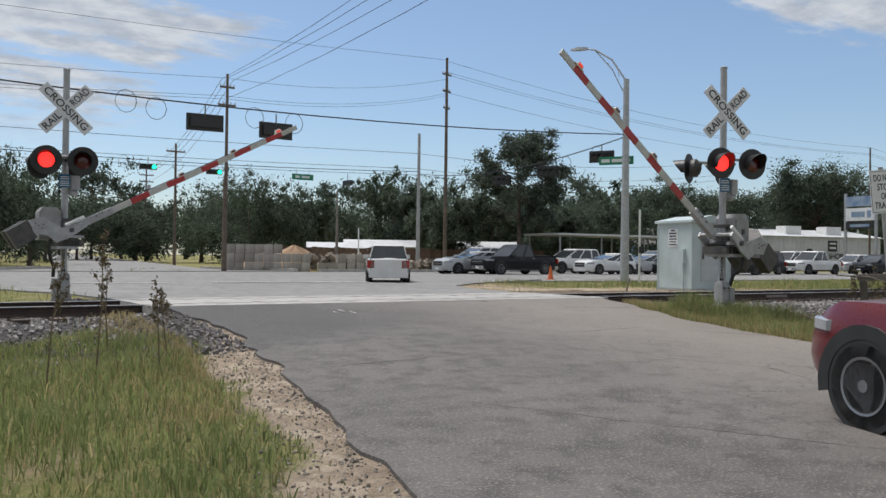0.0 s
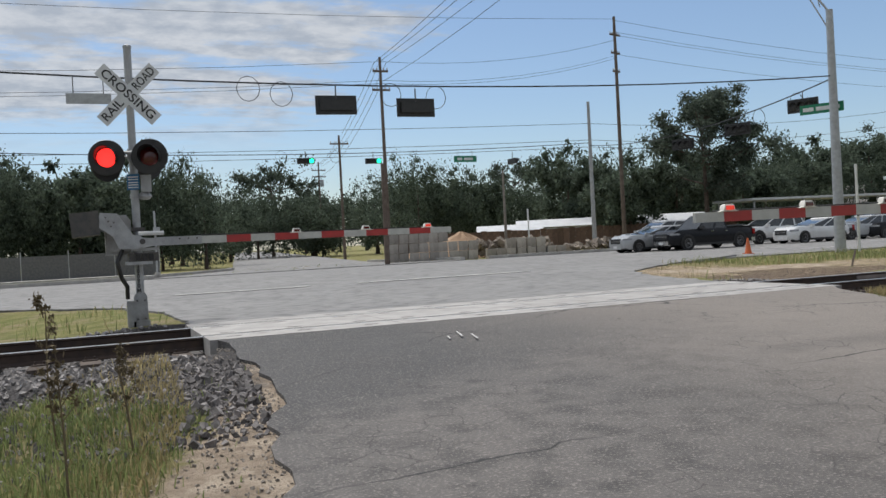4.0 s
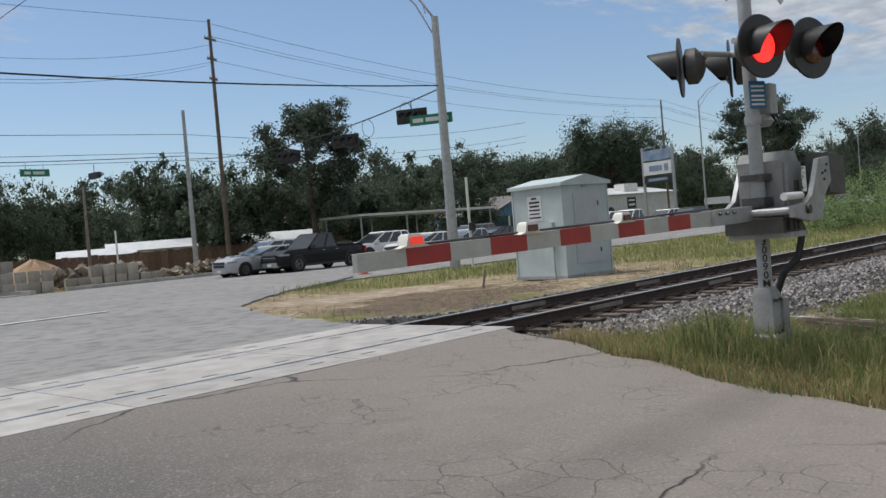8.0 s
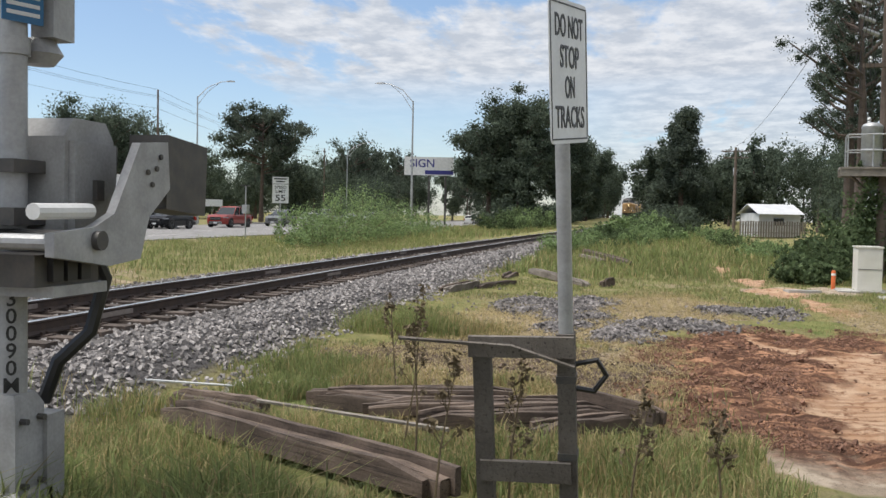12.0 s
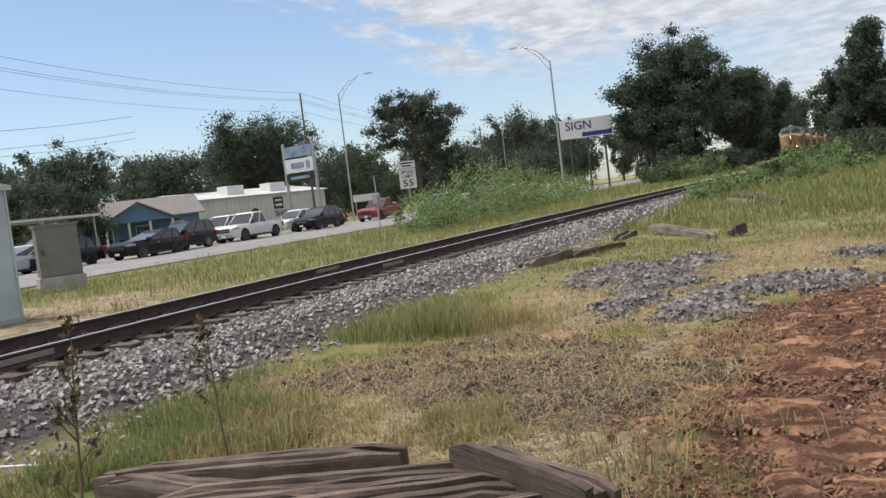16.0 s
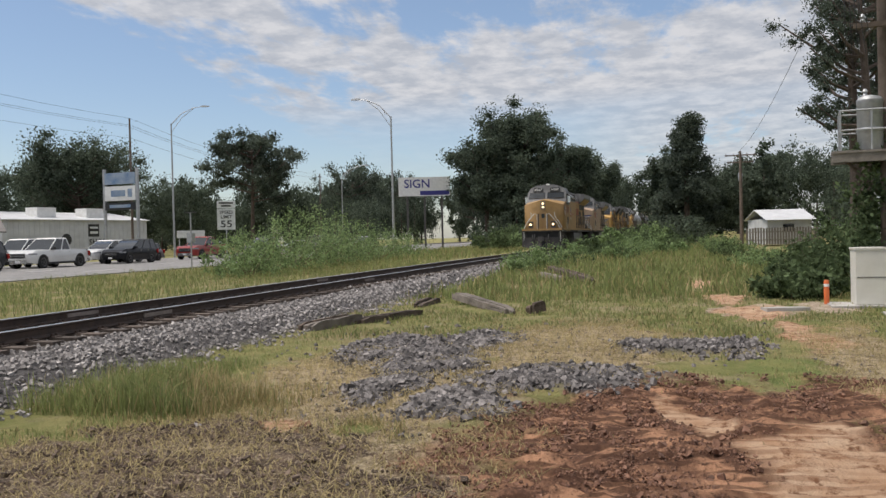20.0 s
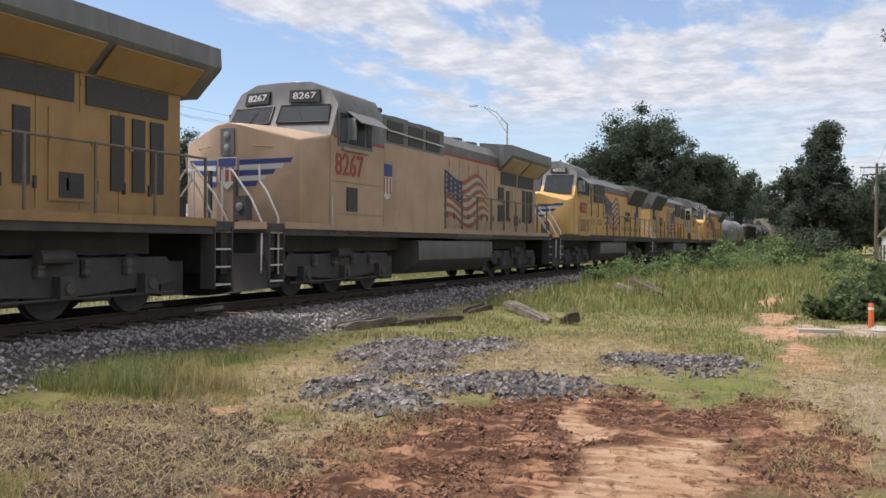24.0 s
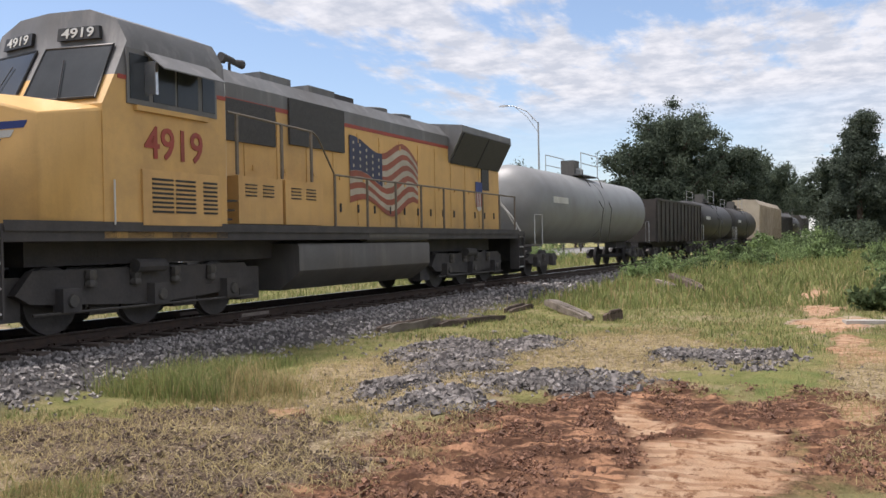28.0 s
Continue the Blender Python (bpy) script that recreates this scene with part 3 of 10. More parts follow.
    sand = two(sand, (0.17, 0.130, 0.100), step_(n_crumb, 0.56, 0.66))
    grav = two((0.15, 0.142, 0.14), (0.065, 0.060, 0.060), step_(n_fine, 0.38, 0.6))
    soil = two((0.190, 0.138, 0.102), (0.070, 0.050, 0.038), step_(n_clod, 0.40, 0.60))
    soil = two(soil, (0.46, 0.38, 0.27), step_(n_crumb, 0.52, 0.60))
    soil = two(soil, (0.055, 0.043, 0.036), step_(n_fine, 0.54, 0.64))
    lush = two((0.135, 0.175, 0.056), (0.225, 0.225, 0.085), step_(n_mid, 0.36, 0.62))
    lush = two(lush, (0.30, 0.255, 0.130), step_(n_patch, 0.56, 0.66))
    lush = two(lush, (0.070, 0.095, 0.034), step_(n_fine, 0.54, 0.72))

    def mask(v, lo=0.36, hi=0.56):
        a = nt.new("ShaderNodeMath"); a.operation = "MULTIPLY_ADD"; a.inputs[1].default_value = 0.5; a.inputs[2].default_value = -0.25
        ln.new(n_clod, a.inputs[0])
        s = nt.new("ShaderNodeMath"); s.operation = "ADD"
        ln.new(v, s.inputs[0]); ln.new(a.outputs[0], s.inputs[1])
        return step_(s.outputs[0], lo, hi)

    c = two(grass, straw, mask(sp.outputs[2]))
    c = two(c, lush, mask(sp2.outputs[2]))
    c = two(c, sand, mask(at.outputs["Alpha"]))
    c = two(c, soil, mask(sp2.outputs[1]))
    c = two(c, red, mask(sp.outputs[0], 0.30, 0.72))
    c = two(c, flat_, mask(sp2.outputs[0], 0.32, 0.75))
    c = two(c, grav, mask(sp.outputs[1], 0.42, 0.95))
    ln.new(c, b.inputs["Base Color"])
    bp = nt.new("ShaderNodeBump")
    bp.inputs["Strength"].default_value, bp.inputs["Distance"].default_value = 0.85, 0.10
    hsum = nt.new("ShaderNodeMath"); hsum.operation = "MULTIPLY_ADD"; hsum.inputs[1].default_value = 0.6
    ln.new(n_fine, hsum.inputs[0]); ln.new(n_clod, hsum.inputs[2])
    ln.new(hsum.outputs[0], bp.inputs["Height"]); ln.new(bp.outputs[0], b.inputs["Normal"])
    return m


def build_ground():
    xs, ys = spaced(-11, 32, 0.22, 2600), spaced(-15.5, 6, 0.2, 2600)
    xs = sorted([x for x in xs if not 10.6 < x < 21.2] + list(np.arange(10.6, 17.0, 0.05)) + list(np.arange(17.0, 21.2, 0.08)))
    ys = sorted([y for y in ys if not -13 < y < -4] + list(np.arange(-13, -4, 0.10)))
    nx, ny = len(xs), len(ys)
    co, zs = [], []
    for y in ys:
        for x in xs:
            co.append((x, y, ground_z(x, y)))
            zs.append(zone8(x, y) if -40 < x < 70 and -30 < y < 40 else [0.0] * 8)
    # clods, cleat marks of a tracked machine, low heaps of gravel
    for i, (x, y, z) in enumerate(co):
        r, g, q, d = zs[i][0], zs[i][1], zs[i][4], zs[i][5]
        if max(r, d) > 0.1:
            rough_ = max(r * (1 - 0.75 * q), 0.7 * d)
            z += rough_ * (0.06 * noise.noise((x * 1.3, y * 1.3, 2.0)) + 0.06 * abs(noise.noise((x * 3.2, y * 4.2, 9.0))) + 0.05 * noise.noise((x * 8.0, y * 5.0, 4.0)))
        if r > 0.3 and abs(noise.noise((x * 0.12, y * 1.1, 12.0))) > 0.06:
            z += 0.036 * (0.4 + abs(noise.noise((x * 1.1, y * 1.1, 31.0)))) * math.sin((x + 0.25 * y + 0.25 * noise.noise((x, y, 3.0))) * 27) * (1 - 0.5 * q)
        if 14 < x < 23 and -11 < y < -4 and g > 0.3:
            z += 0.13 * (g - 0.3) * (0.6 + noise.noise((x * 0.9, y * 0.9, 2.0)))
        co[i] = (x, y, z)
    faces = [(j * nx + i, j * nx + i + 1, (j + 1) * nx + i + 1, (j + 1) * nx + i) for j in range(ny - 1) for i in range(nx - 1)]
    me = bpy.data.meshes.new("ground")
    me.from_pydata(co, [], faces)
    a = me.color_attributes.new("zones", "FLOAT_COLOR", "POINT")
    a.data.foreach_set("color", np.array([z[:4] for z in zs], dtype=np.float32).ravel())
    a = me.color_attributes.new("zones_more", "FLOAT_COLOR", "POINT")
    a.data.foreach_set("color", np.array([z[4:] for z in zs], dtype=np.float32).ravel())
    me.materials.append(ground_material())
    me.shade_smooth()
    tagged(new("ground", me), "uneven verge of grass, straw, gravel and red clay", "ground", kind="structure")


build_ground()


def asphalt(name, c1, c2, crack, worn, fresh=None):
    m = bpy.data.materials.new(name)
    m.use_nodes = True
    nt, ln = m.node_tree.nodes, m.node_tree.links
    b = nt["Principled BSDF"]
    g = nt.new("ShaderNodeNewGeometry")
    def noise_(s, d=6):
        n = nt.new("ShaderNodeTexNoise")
        n.inputs["Scale"].default_value, n.inputs["Detail"].default_value = s, d
        ln.new(g.outputs["Position"], n.inputs["Vector"])
        return n.outputs["Fac"]
    def rng(v, lo, hi, a=0.0, c=1.0):
        r = nt.new("ShaderNodeMapRange")
        for k, q in (("From Min", lo), ("From Max", hi), ("To Min", a), ("To Max", c)):
            r.inputs[k].default_value = q
        ln.new(v, r.inputs["Value"])
        return r.outputs[0]
    def two(a, c, f):
        x = nt.new("ShaderNodeMixRGB")
        for i, v in ((1, a), (2, c)):
            if isinstance(v, tuple):
                x.inputs[i].default_value = (*v, 1)
            else:
                ln.new(v, x.inputs[i])
        ln.new(f, x.inputs[0])
        return x.outputs[0]
    nb, nm, nf = noise_(0.35, 4), noise_(3.0), noise_(48, 4)
    c = two(c1, c2, rng(nb, 0.35, 0.65))
    c = two(c, tuple(v * 0.62 for v in c1), rng(nm, 0.46, 0.66))
    if fresh:
        # newer, darker asphalt laid up to the track
        pos = nt.new("ShaderNodeSeparateXYZ")
        ln.new(g.outputs["Position"], pos.inputs[0])
        ma = nt.new("ShaderNodeMath"); ma.operation = "MULTIPLY_ADD"; ma.inputs[1].default_value = 2.6
        ln.new(nb, ma.inputs[0]); ln.new(pos.outputs[1], ma.inputs[2])
        mb = nt.new("ShaderNodeMath"); mb.operation = "MULTIPLY_ADD"; mb.inputs[1].default_value = 1.2
        ln.new(nm, mb.inputs[0]); ln.new(ma.outputs[0], mb.inputs[2])
        mc = nt.new("ShaderNodeMath"); mc.operation = "MULTIPLY_ADD"; mc.inputs[1].default_value = -0.42
        ln.new(pos.outputs[0], mc.inputs[0]); ln.new(mb.outputs[0], mc.inputs[2])
        c = two(c, fresh, rng(mc.outputs[0], -2.7, -1.5, 0, 0.92))
        # dust washed over the east half, wheel tracks kept darker
        dusty = nt.new("ShaderNodeMath"); dusty.operation = "MULTIPLY_ADD"; dusty.inputs[1].default_value = 3.2
        ln.new(nb, dusty.inputs[0]); ln.new(pos.outputs[0], dusty.inputs[2])
        c = two(c, (0.225, 0.195, 0.168), rng(dusty.outputs[0], -0.8, 3.8, 0, 0.74))
    c = two(c, worn, rng(nf, 0.54, 0.68, 0, 0.62))
    c = two(c, worn, rng(noise_(150, 2), 0.60, 0.72, 0, 0.55))
    c = two(c, (0.02, 0.02, 0.02), rng(nf, 0.40, 0.28, 0, 0.5))
    if crack:
        sc = nt.new("ShaderNodeTexVoronoi")
        sc.feature = "DISTANCE_TO_EDGE"
        sc.inputs["Scale"].default_value = crack
        sc.inputs["Randomness"].default_value = 0.9
        wv = nt.new("ShaderNodeVectorMath"); wv.operation = "MULTIPLY_ADD"
        wv.inputs[1].default_value = (0.22, 0.22, 0.22)
        nn = nt.new("ShaderNodeTexNoise"); nn.inputs["Scale"].default_value = 3.2; nn.inputs["Detail"].default_value = 5
        ln.new(g.outputs["Position"], nn.inputs["Vector"])
        ln.new(nn.outputs["Color"], wv.inputs[0]); ln.new(g.outputs["Position"], wv.inputs[2])
        ln.new(wv.outputs[0], sc.inputs["Vector"])
        keep = rng(nb, 0.47, 0.56)
        ck = nt.new("ShaderNodeMath"); ck.operation = "MULTIPLY"
        ln.new(rng(sc.outputs["Distance"], 0.0045, 0.001), ck.inputs[0]); ln.new(keep, ck.inputs[1])
        c = two(c, (0.018, 0.017, 0.016), ck.outputs[0])
        # alligator cracking in patches
        s2 = nt.new("ShaderNodeTexVoronoi")
        s2.feature = "DISTANCE_TO_EDGE"
        s2.inputs["Scale"].default_value = 3.2
        ln.new(wv.outputs[0], s2.inputs["Vector"])
        k2 = nt.new("ShaderNodeMath"); k2.operation = "MULTIPLY"
        ln.new(rng(s2.outputs["Distance"], 0.022, 0.004), k2.inputs[0]); ln.new(rng(noise_(0.8, 5), 0.51, 0.59, 0, 0.85), k2.inputs[1])
        c = two(c, (0.045, 0.040, 0.037), k2.outputs[0])
    ln.new(c, b.inputs["Base Color"])
    b.inputs["Roughness"].default_value = 0.82
    bp = nt.new("ShaderNodeBump")
    bp.inputs["Strength"].default_value, bp.inputs["Distance"].default_value = 0.5, 0.008
    ln.new(nf, bp.inputs["Height"]); ln.new(bp.outputs[0], b.inputs["Normal"])
    return m


M_ROAD = asphalt("worn_asphalt", (0.092, 0.084, 0.079), (0.122, 0.110, 0.102), 0.22, (0.27, 0.245, 0.222), (0.050, 0.048, 0.048))
M_MAIN = asphalt("main_road_asphalt", (0.202, 0.196, 0.190), (0.242, 0.233, 0.225), 0, (0.31, 0.30, 0.29))
M_LINE = mat("road_marking", (0.62, 0.61, 0.58), (0.45, 0.44, 0.42), 3, 0.7, grime=0.4)


def strip(name, y0, y1, dy_, edge, zf, material, label, nx=24, thick=0.10, jag=0.0, inset=0.0, kind="structure", category="road"):
    """A paved strip between two edges given at each y, with a real thickness at its rim."""
    bm = bmesh.new()
    rows = []
    n = max(1, int(round((y1 - y0) / dy_)))
    for j in range(n + 1):
        y = y0 + (y1 - y0) * j / n
        l, r = edge(y)
        l += jag * noise.noise((0.0, y * 1.3, 4.0)) + 0.35 * jag * noise.noise((0, y * 5, 1.0)) + inset
        r += jag * noise.noise((9.0, y * 1.3, 4.0)) + 0.35 * jag * noise.noise((7, y * 5, 1.0)) - inset
        rows.append([bm.verts.new((l + (r - l) * i / nx, y, zf(l + (r - l) * i / nx, y))) for i in range(nx + 1)])
    for a, c in zip(rows, rows[1:]):
        for i in range(nx):
            bm.faces.new((a[i], a[i + 1], c[i + 1], c[i]))
    rim = [v for v in rows[0]] + [r[-1] for r in rows[1:]] + rows[-1][-2::-1] + [r[0] for r in rows[-2:0:-1]]
    low = [bm.verts.new(v.co - Vector((0, 0, thick))) for v in rim]
    for i in range(len(rim)):
        k = (i + 1) % len(rim)
        bm.faces.new((rim[k], rim[i], low[i], low[k]))
    return solid(name, bm, material, label, category, kind=kind)


strip("side_street", -40, -1.42, 0.3, road_span, lambda x, y: road_z(y) + 0.012 * noise.noise((x * 0.7, y * 0.7, 0)), M_ROAD, "worn grey asphalt side street with cracks and ragged edges", jag=0.22)
strip("crossing_apron", 1.42, 17.2, 0.4, road_span, lambda x, y: road_z(y) + 0.006, M_MAIN, "pale asphalt apron between the track and the main road", jag=0.25, nx=30)
strip("main_road", 16.0, 37.0, 3.0, lambda y: (-600.0, 900.0), lambda x, y: -0.135 - 0.05 * abs(y - 26.5) / 10.5, M_MAIN, "pale asphalt multi-lane main road", nx=60)


def north_edge(y):
    c = 6.9 + (y - 42) * 0.155
    w = 4.6 + 4.5 * sm(46, 37, y)
    return c - w, c + w


strip("north_street", 36.98, 260, 3.0, north_edge, lambda x, y: -0.15 + 0.0035 * (y - 37), M_MAIN, "pale side street leading away between trees", nx=8)

# lane markings
dash = tagged(new("lane_markings"), "faded white and yellow lane markings on the main road", "road marking", kind="structure")
bm = bmesh.new()
for ly in (19.6, 23.2, 29.9, 33.4):
    for k in range(-20, 50):
        x0 = k * 12.0
        if not (-8 < x0 < 20):
            box(bm, x0, x0 + 3, ly - 0.06, ly + 0.06, -0.135 - 0.05 * abs(ly - 26.5) / 10.5, -0.127 - 0.05 * abs(ly - 26.5) / 10.5)
part("lane_dash", bm, M_LINE, dash)
bm = bmesh.new()
for mx, my, ml in ((-1.97, -2.90, 0.28), (-1.76, -2.72, 0.55), (-1.68, -2.98, 0.52)):
    box(bm, -0.010, 0.010, -ml / 2, ml / 2, 0.0, 0.006, m=Matrix.Translation((mx, my, road_z(my) + 0.012)) @ pose(0, 0, 0, 0, 0, -16))
part("spray_mark", bm, M_LINE, dash, "short white spray-painted dashes")
bm = B((2.0, 8.0, 14.2, 14.5, -0.112, -0.104), (-3.5, 0.5, 14.2, 14.5, -0.112, -0.104))
part("stop_line", bm, M_LINE, dash)

# far kerb
kerb = tagged(new("kerb"), "pale concrete kerb along the main road", "kerb", kind="structure")
bm = B((-400, -2.5, 37.0, 37.35, -0.5, 0.0), (17.0, 26.0, 37.0, 37.35, -0.5, 0.0), (26.0, 60.0, 37.0, 37.35, -0.5, -0.06), (100, 400, 37, 37.35, -0.5, 0.0))
part("kerb_stone", bm, M_CONC, kerb, bevel=0.03)
bm = bmesh.new()
for s, x0 in ((-1, -2.5), (1, 16.9)):
    pts = []
    for i in range(9):
        a = i / 8
        y = 37.0 + 9 * a
        l, r = north_edge(y)
        pts.append((l if s < 0 else r, y))
    for (xa, ya), (xb, yb) in zip(pts, pts[1:]):
        d = Vector((xb - xa, yb - ya, 0))
        box(bm, 0, d.length, -0.15, 0.15, -0.5, 0.02, m=Matrix.Translation((xa, ya, 0)) @ pose(0, 0, 0, 0, 0, math.degrees(math.atan2(d.y, d.x))))
part("kerb_return", bm, M_CONC, kerb)


# ---- track ----
def along(x, off, z):
    t = (track_y(x + 0.5) - track_y(x - 0.5))
    n = Vector((-t, 1, 0)).normalized()
    return Vector((x, track_y(x), track_z(x))) + n * off + Vector((0, 0, z))


track = tagged(new("railway_track"), "single railway track with rust-brown rails on dark timber ties", "railway track", kind="structure")
RAIL_X = [-260, -120, -60] + list(np.arange(-40, 60, 5.0)) + list(np.arange(60, 300, 10.0)) + list(np.arange(300, 1201, 60.0))
FOOT = [(-0.07, -0.17), (0.07, -0.17), (0.07, -0.155), (0.012, -0.125), (0.012, -0.045), (0.036, -0.03), (0.036, -0.006)]
for off in (-0.755, 0.755):
    prof = FOOT + [(-0.036, -0.006), (-0.036, -0.03), (-0.012, -0.045), (-0.012, -0.125), (-0.07, -0.155)]
    bm = bmesh.new()
    loft(bm, [[along(x, off + p[0], p[1]) for p in prof] for x in RAIL_X])
    r = part("rail", bm, M_RAIL, track, "rust-brown steel rail", soft=False)
    bm = bmesh.new()
    loft(bm, [[along(x, off + p[0], p[1]) for p in ((-0.036, -0.007), (0.036, -0.007), (0.030, 0.0), (-0.030, 0.0))] for x in RAIL_X])
    part("rail_head", bm, M_RAILTOP, r, "polished running surface", soft=False)

bm = bmesh.new()
BALLAST_X = [-260, -100, -40, -20, -9, -7, -5.5, -4.6, -4.5]
prof = [(-3.2, -0.62), (-2.2, -0.40), (-1.45, -0.235), (-0.9, -0.225), (0.9, -0.225), (1.45, -0.235), (2.2, -0.40), (3.2, -0.62)]
loft(bm, [[along(x, *p) for p in prof] for x in BALLAST_X], closed=False)
loft(bm, [[along(x, *p) for p in prof] for x in [5.6, 5.7] + list(np.arange(8, 60, 4.0)) + list(np.arange(60, 300, 10.0)) + list(np.arange(300, 1201, 60.0))], closed=False)
M_BED = mat("ballast_bed", (0.13, 0.12, 0.115), (0.045, 0.041, 0.039), 14, 0.9, bump=1.0, bscale=22)
part("ballast_bed", bm, M_BED, track, "grey crushed-stone bed")

tie_me = to_mesh(B((-0.115, 0.115, -1.3, 1.3, -0.35, -0.172)), "tie", M_TIE)
plate_bm = bmesh.new()
for off in (-0.755, 0.755):
    box(plate_bm, -0.09, 0.09, off - 0.17, off + 0.17, -0.172, -0.157)
    for sx in (-0.05, 0.05):
        for sy in (-0.085, 0.085):
            box(plate_bm, sx - 0.012, sx + 0.012, off + sy - 0.02, off + sy + 0.02, -0.16, -0.125)
plate_me = to_mesh(plate_bm, "tie_plate", M_RAIL)
random.seed(5)
x = -28.0
while x < 110:
    if not (-4.6 < x < 5.6):
        o = new("tie", tie_me)
        o.parent = track
        m = Matrix.Translation(along(x, random.uniform(-0.03, 0.03), random.uniform(-0.012, 0.004))) @ pose(0, 0, 0, 0, 0, math.degrees(math.atan(track_y(x + 0.5) - track_y(x - 0.5))) + random.uniform(-1.2, 1.2))
        o.matrix_basis = m
        if -12 < x < 40:
            p_ = new("tie_plate", plate_me)
            p_.parent = o
    x += 0.54
# rail joint bars
M_JOINT = mat("joint_bar_steel", (0.27, 0.235, 0.215), (0.19, 0.155, 0.135), 9, 0.8, grime=0.3)
for x in (8.6, 12.4, 21.3, 33.0, -7.5):
    for off in (-0.755, 0.755):
        bm = bmesh.new()
        a, b_ = along(x - 0.45, off - 0.028, -0.085), along(x + 0.45, off - 0.028, -0.085)
        box(bm, x - 0.45, x + 0.45, off + track_y(x) - 0.034, off + track_y(x) + 0.034, -0.118, -0.05)
        part("joint_bar", bm, M_JOINT, track, "pale rust-stained joint bar", bevel=0.006)

# concrete crossing panels
panels = tagged(new("crossing_panels"), "pale concrete panels laid flush with the rails across the road", "crossing panel", kind="structure")
PANEL_L = (5.55 + 4.5) / 4
for y0, y1 in ((-1.42, -0.80), (-0.70, 0.70), (0.80, 1.42)):
    for k in range(4):
        x0 = -4.5 + k * PANEL_L + (0.15 if y0 < -1 else 0) * 0
        bm = B((x0 + 0.006, x0 + PANEL_L - 0.006, y0, y1, -0.22, 0.004))
        p_ = part("panel", bm, M_PANEL, panels, bevel=0.012)
        bm = bmesh.new()
        for sx in (0.35, 1.25, 2.15):
            for sy in ((y0 + 0.18, y1 - 0.18) if y1 - y0 > 1 else ((y0 + y1) / 2,)):
                box(bm, x0 + sx - 0.09, x0 + sx + 0.09, sy - 0.022, sy + 0.022, -0.01, 0.006)
        part("lifting_slot", bm, M_STEEL, p_, "dark lifting slots")
bm = bmesh.new()
for off in (-0.755, 0.755):
    box(bm, -4.5, 5.55, off - 0.042, off + 0.042, -0.2, -0.012)
part("flangeway_filler", bm, M_RUBBER, panels, "black rubber filler beside the rails")


# ---- loose stone and grass ----
def stones(name, pts, sizes, material, label, parent=None):
    """Angular broken stones, joined into one mesh."""
    n = len(pts)
    if not n:
        return
    rs = np.random.RandomState(len(pts))
    base = np.array([(sx, sy, sz) for sz in (-1, 1) for sx, sy in ((-1, -1), (1, -1), (1, 1), (-1, 1))], float)
    v = base[None] * (0.55 + 0.75 * rs.rand(n, 8, 3)) * np.array([1, 0.8, 0.6])
    q = rs.randn(n, 4)
    q /= np.linalg.norm(q, axis=1)[:, None]
    w, x, y, z = q.T
    R = np.stack([1 - 2 * (y * y + z * z), 2 * (x * y - z * w), 2 * (x * z + y * w), 2 * (x * y + z * w), 1 - 2 * (x * x + z * z), 2 * (y * z - x * w), 2 * (x * z - y * w), 2 * (y * z + x * w), 1 - 2 * (x * x + y * y)], -1).reshape(n, 3, 3)
    v = np.einsum("nij,nkj->nki", R, v) * np.array(sizes)[:, None, None] * 0.5 + np.array(pts)[:, None]
    q6 = np.array([(3, 2, 1, 0), (4, 5, 6, 7), (0, 1, 5, 4), (1, 2, 6, 5), (2, 3, 7, 6), (3, 0, 4, 7)])
    f = (q6[None] + 8 * np.arange(n)[:, None, None]).reshape(-1, 4)
    me = bpy.data.meshes.new(name)
    me.from_pydata(v.reshape(-1, 3).tolist(), [], f.tolist())
    me.materials.append(material)
    ob = new(name, me)
    tagged(ob, label, "gravel", kind="stuff")
    ob.parent = parent


def bed_z(off):
    o = abs(off)
    return float(np.interp(o, [0.9, 1.45, 2.2, 3.2], [-0.225, -0.235, -0.40, -0.62]))


rs = np.random.RandomState(3)
pts, sz = [], []
for x0, x1, per in ((-12, -4.7, 700), (5.7, 14, 1150), (14, 30, 850), (30, 60, 170), (60, 110, 45)):
    for _ in range(int((x1 - x0) * per)):
        x, o = rs.uniform(x0, x1), rs.uniform(-3.7, 2.6)
        if abs(abs(o) - 0.755) < 0.12:
            continue
        if o > 0.7 and rs.rand() < 0.45:
            continue
        if o < -2.9 and rs.rand() < (-2.9 - o) * 1.5 + noise.noise((x * 1.5, o * 1.5, 6.0)):
            continue
        s = rs.uniform(0.030, 0.066) * (1 if x < 30 else 1.7)
        p = along(x, o, 0)
        z = max(bed_z(o) + track_z(x), ground_z(x, p.y)) if abs(o) > 1.6 else bed_z(o)
        if abs(o) < 1.4:
            z -= 0.012
        pts.append((p.x, p.y, z + 0.25 * s)); sz.append(s)
stones("ballast_stones", pts, sz, M_STONE, "grey crushed ballast stones along the track")
pts, sz = [], []
